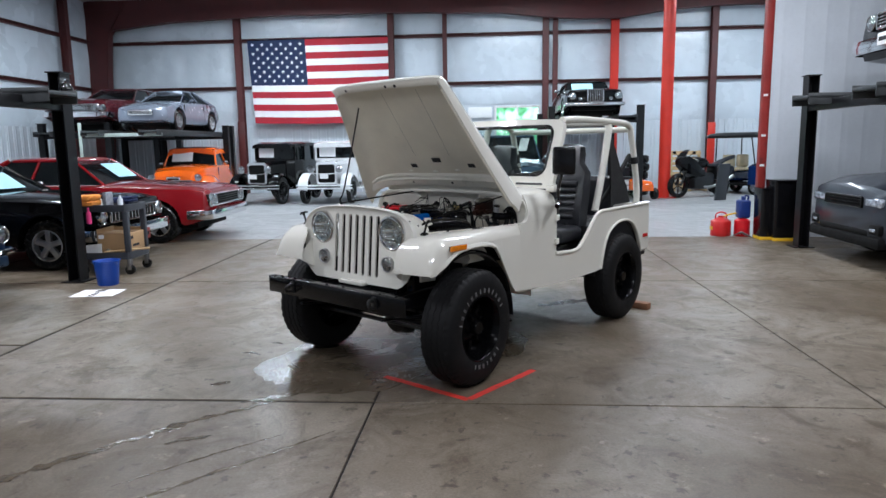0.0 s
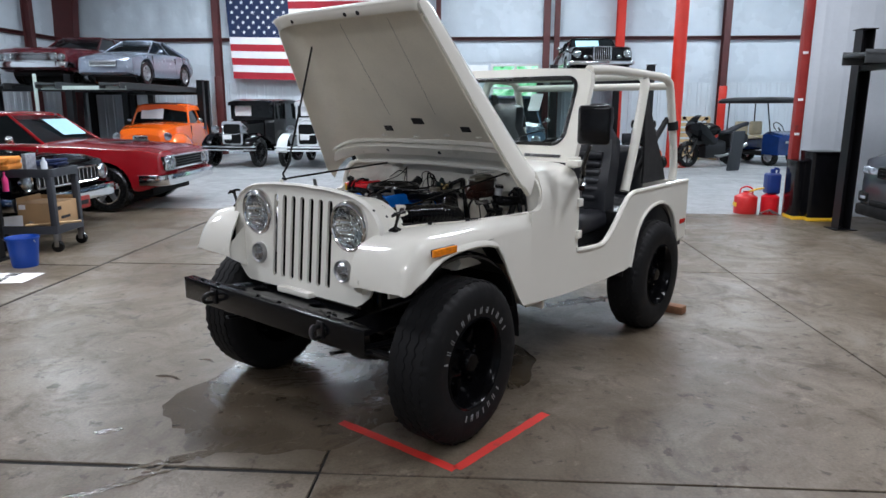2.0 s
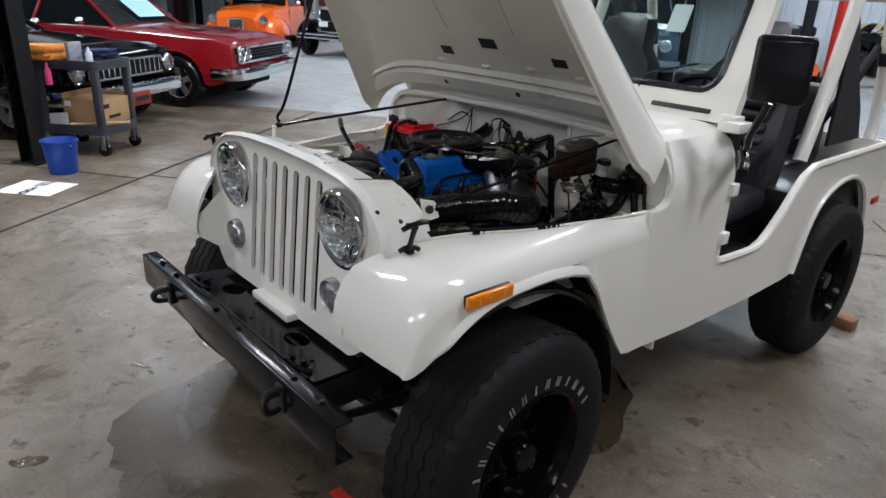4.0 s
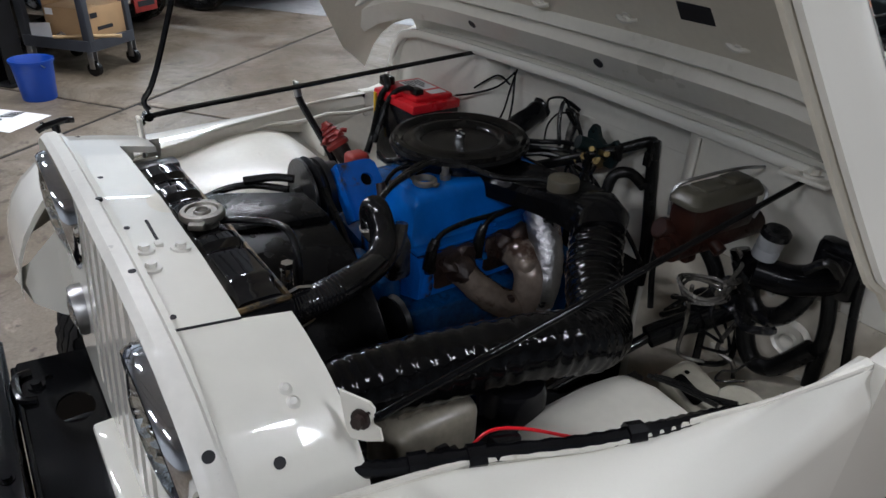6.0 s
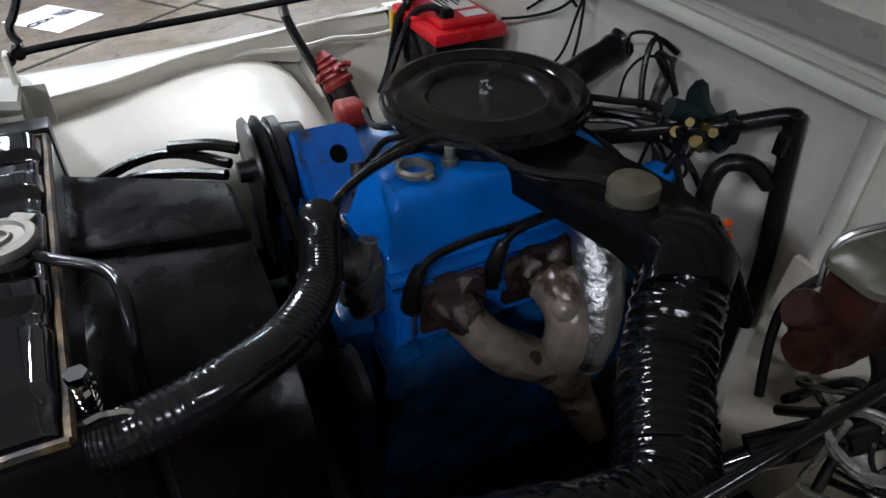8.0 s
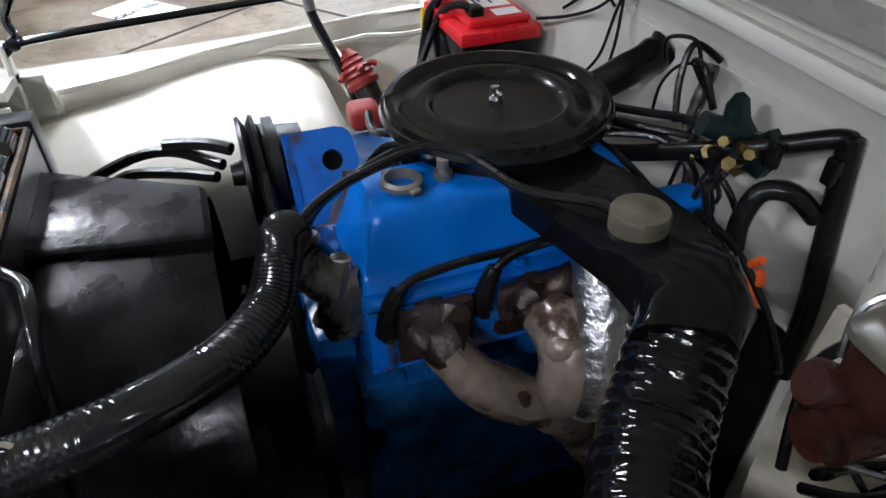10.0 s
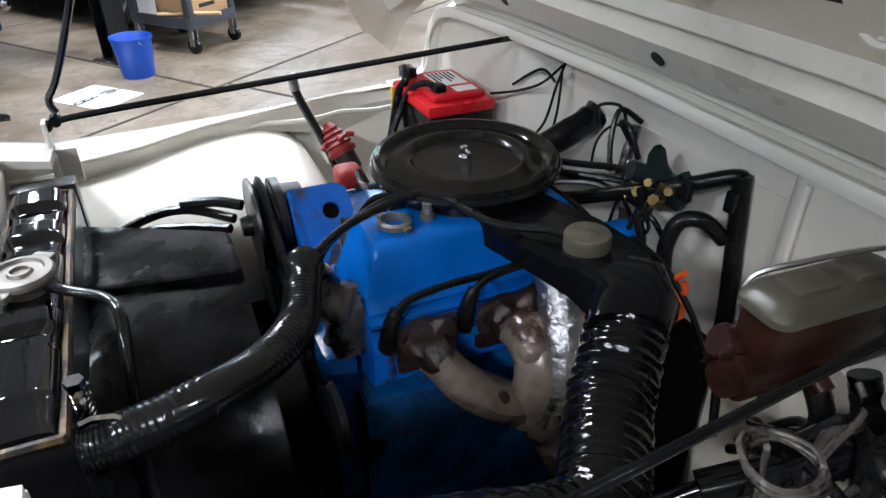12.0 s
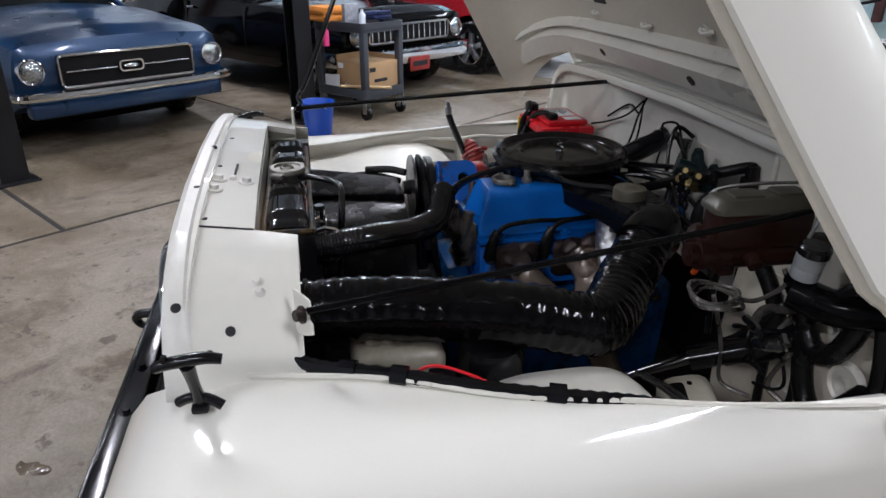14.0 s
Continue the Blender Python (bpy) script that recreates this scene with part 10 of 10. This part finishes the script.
for s in (-1, 1):
    bm = bm_new()
    box(bm, (s * 0.28 - 0.24, 1.18, 0.68), (s * 0.28 + 0.24, 1.62, 0.78), 0.04, None, 3)
    box(bm, (s * 0.28 - 0.23, 1.56, 0.78), (s * 0.28 + 0.23, 1.68, 1.16), 0.05, None, 3)
    part("seat", bm, mat("cream_vinyl", (0.62, 0.52, 0.34), 0.5), gc2, "cream vinyl seat")
    bm = bm_new()
    cyl(bm, (s * 0.54, 0.42, 0.85), (s * 0.52, 0.62, 1.74), 0.018, seg=8)
    cyl(bm, (s * 0.54, 1.9, 0.7), (s * 0.52, 1.9, 1.74), 0.018, seg=8)
    part("canopy_post", bm, LIFTBLACK, gc2)
    bm = bm_new()
    box(bm, (s * 0.36 - 0.08, -0.01, 0.60), (s * 0.36 + 0.08, 0.03, 0.68), 0.015)
    part("headlight", bm, LAMP_ON, gc2)
    for y in (0.42, 2.0):
        road_wheel(gc2, s * 0.48, y, 0.23, 0.13, 0.16, "steel")
bm = bm_new()
loft(bm, [[Vector((x * k, 1.25 + (y - 1.25) * k, z)) for x, y in rrect(-0.64, 0.64, 0.3, 2.3, 0.18, 4)] for z, k in ((1.66, 1.0), (1.73, 1.01), (1.79, 0.93), (1.83, 0.6))])
part("canopy", bm, BLACK_SATIN, gc2)
bm = bm_new()
gm = pose(0.28, 0.85, 1.0, 55, 0, 0)
tube(bm, [gm @ Vector((0.17 * math.cos(k * math.tau / 20), 0.17 * math.sin(k * math.tau / 20), 0)) for k in range(21)], 0.012, 6, 1)
cyl(bm, gm @ Vector((0, 0, 0)), (0.28, 0.65, 0.7), 0.02)
part("steering_wheel", bm, PLASTIC, gc2)

mb = thing("motorcycle", "black sports motorcycle leaning on its stand", "motorcycle", room(5.72, 19.3, 0, -62) @ Matrix.Diagonal((1.15, 1.12, 1.12, 1)))
for y in (0, 1.4):
    w = new("wheel")
    w.parent = mb
    w.matrix_local = pose(0, y, 0.31, 0, 90, 0)
    bm = bm_new()
    p = [(0.21, -0.05), (0.26, -0.07), (0.30, -0.05), (0.31, 0), (0.30, 0.05), (0.26, 0.07), (0.21, 0.05)]
    lathe(bm, p + [p[0]], None, 32)
    part("tyre", bm, RUBBER, w)
    bm = bm_new()
    lathe(bm, [(0.215, -0.03), (0.20, -0.02), (0.20, 0.02), (0.215, 0.03), (0.215, -0.03)], None, 32)
    for k in range(6):
        box(bm, (0.02, -0.012, -0.012), (0.205, 0.012, 0.012), 0.003, pose(0, 0, 0, 0, 0, k * 60))
    part("rim", bm, BLACK, w)
bm = bm_new()
loft(bm, [[Vector((x * w, y, zc + z * h)) for x, z in ((-1, 0), (-0.8, 0.8), (0, 1), (0.8, 0.8), (1, 0), (0.8, -0.8), (0, -1), (-0.8, -0.8))] for y, w, zc, h in ((-0.08, 0.05, 0.90, 0.06), (0.02, 0.15, 0.90, 0.14), (0.18, 0.21, 0.86, 0.22), (0.36, 0.22, 0.74, 0.26), (0.56, 0.20, 0.60, 0.22), (0.85, 0.16, 0.46, 0.14))])
part("fairing", bm, P_BLACK, mb)
bm = bm_new()
ell(bm, (0, 0.66, 0.86), (0.15, 0.30, 0.14), 20, 12)
part("fuel_tank", bm, P_BLACK, mb)
bm = bm_new()
loft(bm, [[Vector((x * w, y, z + dz)) for x, dz in ((-1, 0), (-0.8, 0.05), (0, 0.065), (0.8, 0.05), (1, 0), (0, -0.04))] for y, w, z in ((0.86, 0.11, 0.80), (1.05, 0.15, 0.77), (1.25, 0.14, 0.80), (1.45, 0.12, 0.88), (1.72, 0.08, 0.96), (1.86, 0.04, 0.98))])
part("saddle", bm, VINYL, mb)
bm = bm_new()
loft(bm, [[Vector((x * w, y, z)) for x in (-1, 0, 1)] + [Vector((x * w * 0.95, y + 0.012, z + 0.004)) for x in (1, 0, -1)] for y, z, w in ((0.06, 1.02, 0.14), (0.16, 1.13, 0.12), (0.26, 1.20, 0.08))])
part("windscreen", bm, GLASSDARK, mb)
bm = bm_new()
tube(bm, [(0.14, 0.55, 0.30), (0.17, 0.90, 0.26), (0.20, 1.20, 0.34), (0.22, 1.62, 0.52)], 0.045, 12, 4, lambda i, n: 0.6 + 0.5 * i / n)
part("exhaust_pipe", bm, STEEL, mb)
for sx in (-1, 1):
    bm = bm_new()
    cyl(bm, (sx * 0.16, 0.14, 1.02), (sx * 0.30, 0.16, 1.12), 0.008, seg=6)
    ell(bm, (sx * 0.33, 0.16, 1.13), (0.06, 0.02, 0.04), 10, 6)
    part("mirror", bm, PLASTIC, mb)
bm = bm_new()
box(bm, (-0.18, 0.38, 0.20), (0.18, 1.05, 0.62), 0.08)
box(bm, (-0.22, 1.1, 0.42), (0.22, 1.7, 0.78), 0.08)
part("engine", bm, BLACK_SATIN, mb)
bm = bm_new()
for s in (-1, 1):
    cyl(bm, (s * 0.09, 0.0, 0.31), (s * 0.09, 0.28, 0.95), 0.025, seg=10)
    tube(bm, [(0, 0.28, 1.0), (s * 0.2, 0.30, 1.02), (s * 0.34, 0.38, 1.0)], 0.014, 8, 3)
    cyl(bm, (s * 0.07, 0.85, 0.4), (s * 0.07, 1.4, 0.31), 0.025, seg=10)
part("fork", bm, BLACK_SATIN, mb)
bm = bm_new()
cyl(bm, (0.14, 0.8, 0.28), (0.24, 0.85, 0.01), 0.012, seg=8)
part("side_stand", bm, STEEL, mb)
bm = bm_new()
box(bm, (-0.03, -0.05, 0.0), (0.03, 0.34, 0.98), 0.012, pose(0, 0, 0, 0, 6, 0))
single("grey_board", bm, mat("dark_grey_sheet", (0.030, 0.034, 0.040), 0.5), "dark grey board leaning by the motorcycle", "board", room(6.48, 18.4, 0, -62))


def pallet(m, group):
    p = thing("pallet", "raw wooden pallet standing on edge against the back wall", "pallet", m, group)
    for k in range(7):
        bm = bm_new()
        box(bm, (-0.5, -0.02, 0.02 + 0.165 * k), (0.5, 0.0, 0.12 + 0.165 * k), 0.003)
        part("board", bm, WOOD, p)
    for x in (-0.45, 0, 0.45):
        bm = bm_new()
        box(bm, (x - 0.04, 0.0, 0.0), (x + 0.04, 0.09, 1.15), 0.003)
        part("bearer", bm, WOOD, p)
    for k in range(3):
        bm = bm_new()
        box(bm, (-0.5, 0.09, 0.05 + 0.5 * k), (0.5, 0.11, 0.15 + 0.5 * k), 0.003)
        part("back_board", bm, WOOD, p)
    return p


pallet(room(6.85, 22.6, 0.0, 0) @ pose(0, 0, 0.14, -6, 0, 0), "wooden pallets by the back wall")
pb = thing("pallet", "flat wooden pallet lying under the upright one", "pallet", room(6.85, 22.55, 0, 0), "wooden pallets by the back wall")
for k in range(6):
    bm = bm_new()
    box(bm, (-0.55, -0.5 + 0.18 * k, 0.115), (0.55, -0.40 + 0.18 * k, 0.135), 0.003)
    part("board", bm, WOOD, pb)
for x in (-0.5, 0, 0.5):
    bm = bm_new()
    box(bm, (x - 0.05, -0.5, 0), (x + 0.05, 0.5, 0.115), 0.003)
    part("bearer", bm, WOOD, pb)
for u, v, z in ((4.85, 20.6, 0), (4.85, 20.62, 0.24), (4.83, 20.6, 0.48), (4.86, 20.58, 0.72), (4.84, 20.6, 0.96)):
    bm = bm_new()
    p = [(0.21, 0.01), (0.25, 0.0), (0.31, 0.01), (0.34, 0.05), (0.345, 0.12), (0.34, 0.19), (0.31, 0.23), (0.25, 0.24), (0.21, 0.23)]
    lathe(bm, p + [p[0]], None, 32)
    single("spare_tyre", bm, RUBBER, "black tyre in a stack by the red column", "tyre", room(u, v, z), "stacked tyres")
mw = thing("ride_on_mower", "small orange and white ride-on mower beside the column", "mower", room(4.75, 18.7, 0, 20))
bm = bm_new()
loft(bm, [[Vector((x * w, y, z)) for x, z in ((-1, 0.25), (-1, zt - 0.05), (-0.7, zt), (0.7, zt), (1, zt - 0.05), (1, 0.25))] for y, w, zt in ((0, 0.18, 0.42), (0.1, 0.22, 0.50), (0.6, 0.23, 0.56), (0.65, 0.20, 0.52))])
part("hood", bm, P_ORANGE, mw)
bm = bm_new()
box(bm, (-0.30, 0.65, 0.22), (0.30, 1.35, 0.34), 0.04)
box(bm, (-0.30, 1.0, 0.34), (0.30, 1.35, 0.52), 0.08)
part("rear_body", bm, P_WHITE, mw)
bm = bm_new()
box(bm, (-0.2, 1.0, 0.52), (0.2, 1.3, 0.60), 0.03)
box(bm, (-0.2, 1.26, 0.58), (0.2, 1.34, 0.86), 0.03)
part("seat", bm, VINYL, mw)
for s in (-1, 1):
    road_wheel(mw, s * 0.28, 0.12, 0.16, 0.08, 0.12, "steel")
    road_wheel(mw, s * 0.32, 1.15, 0.22, 0.11, 0.18, "steel")
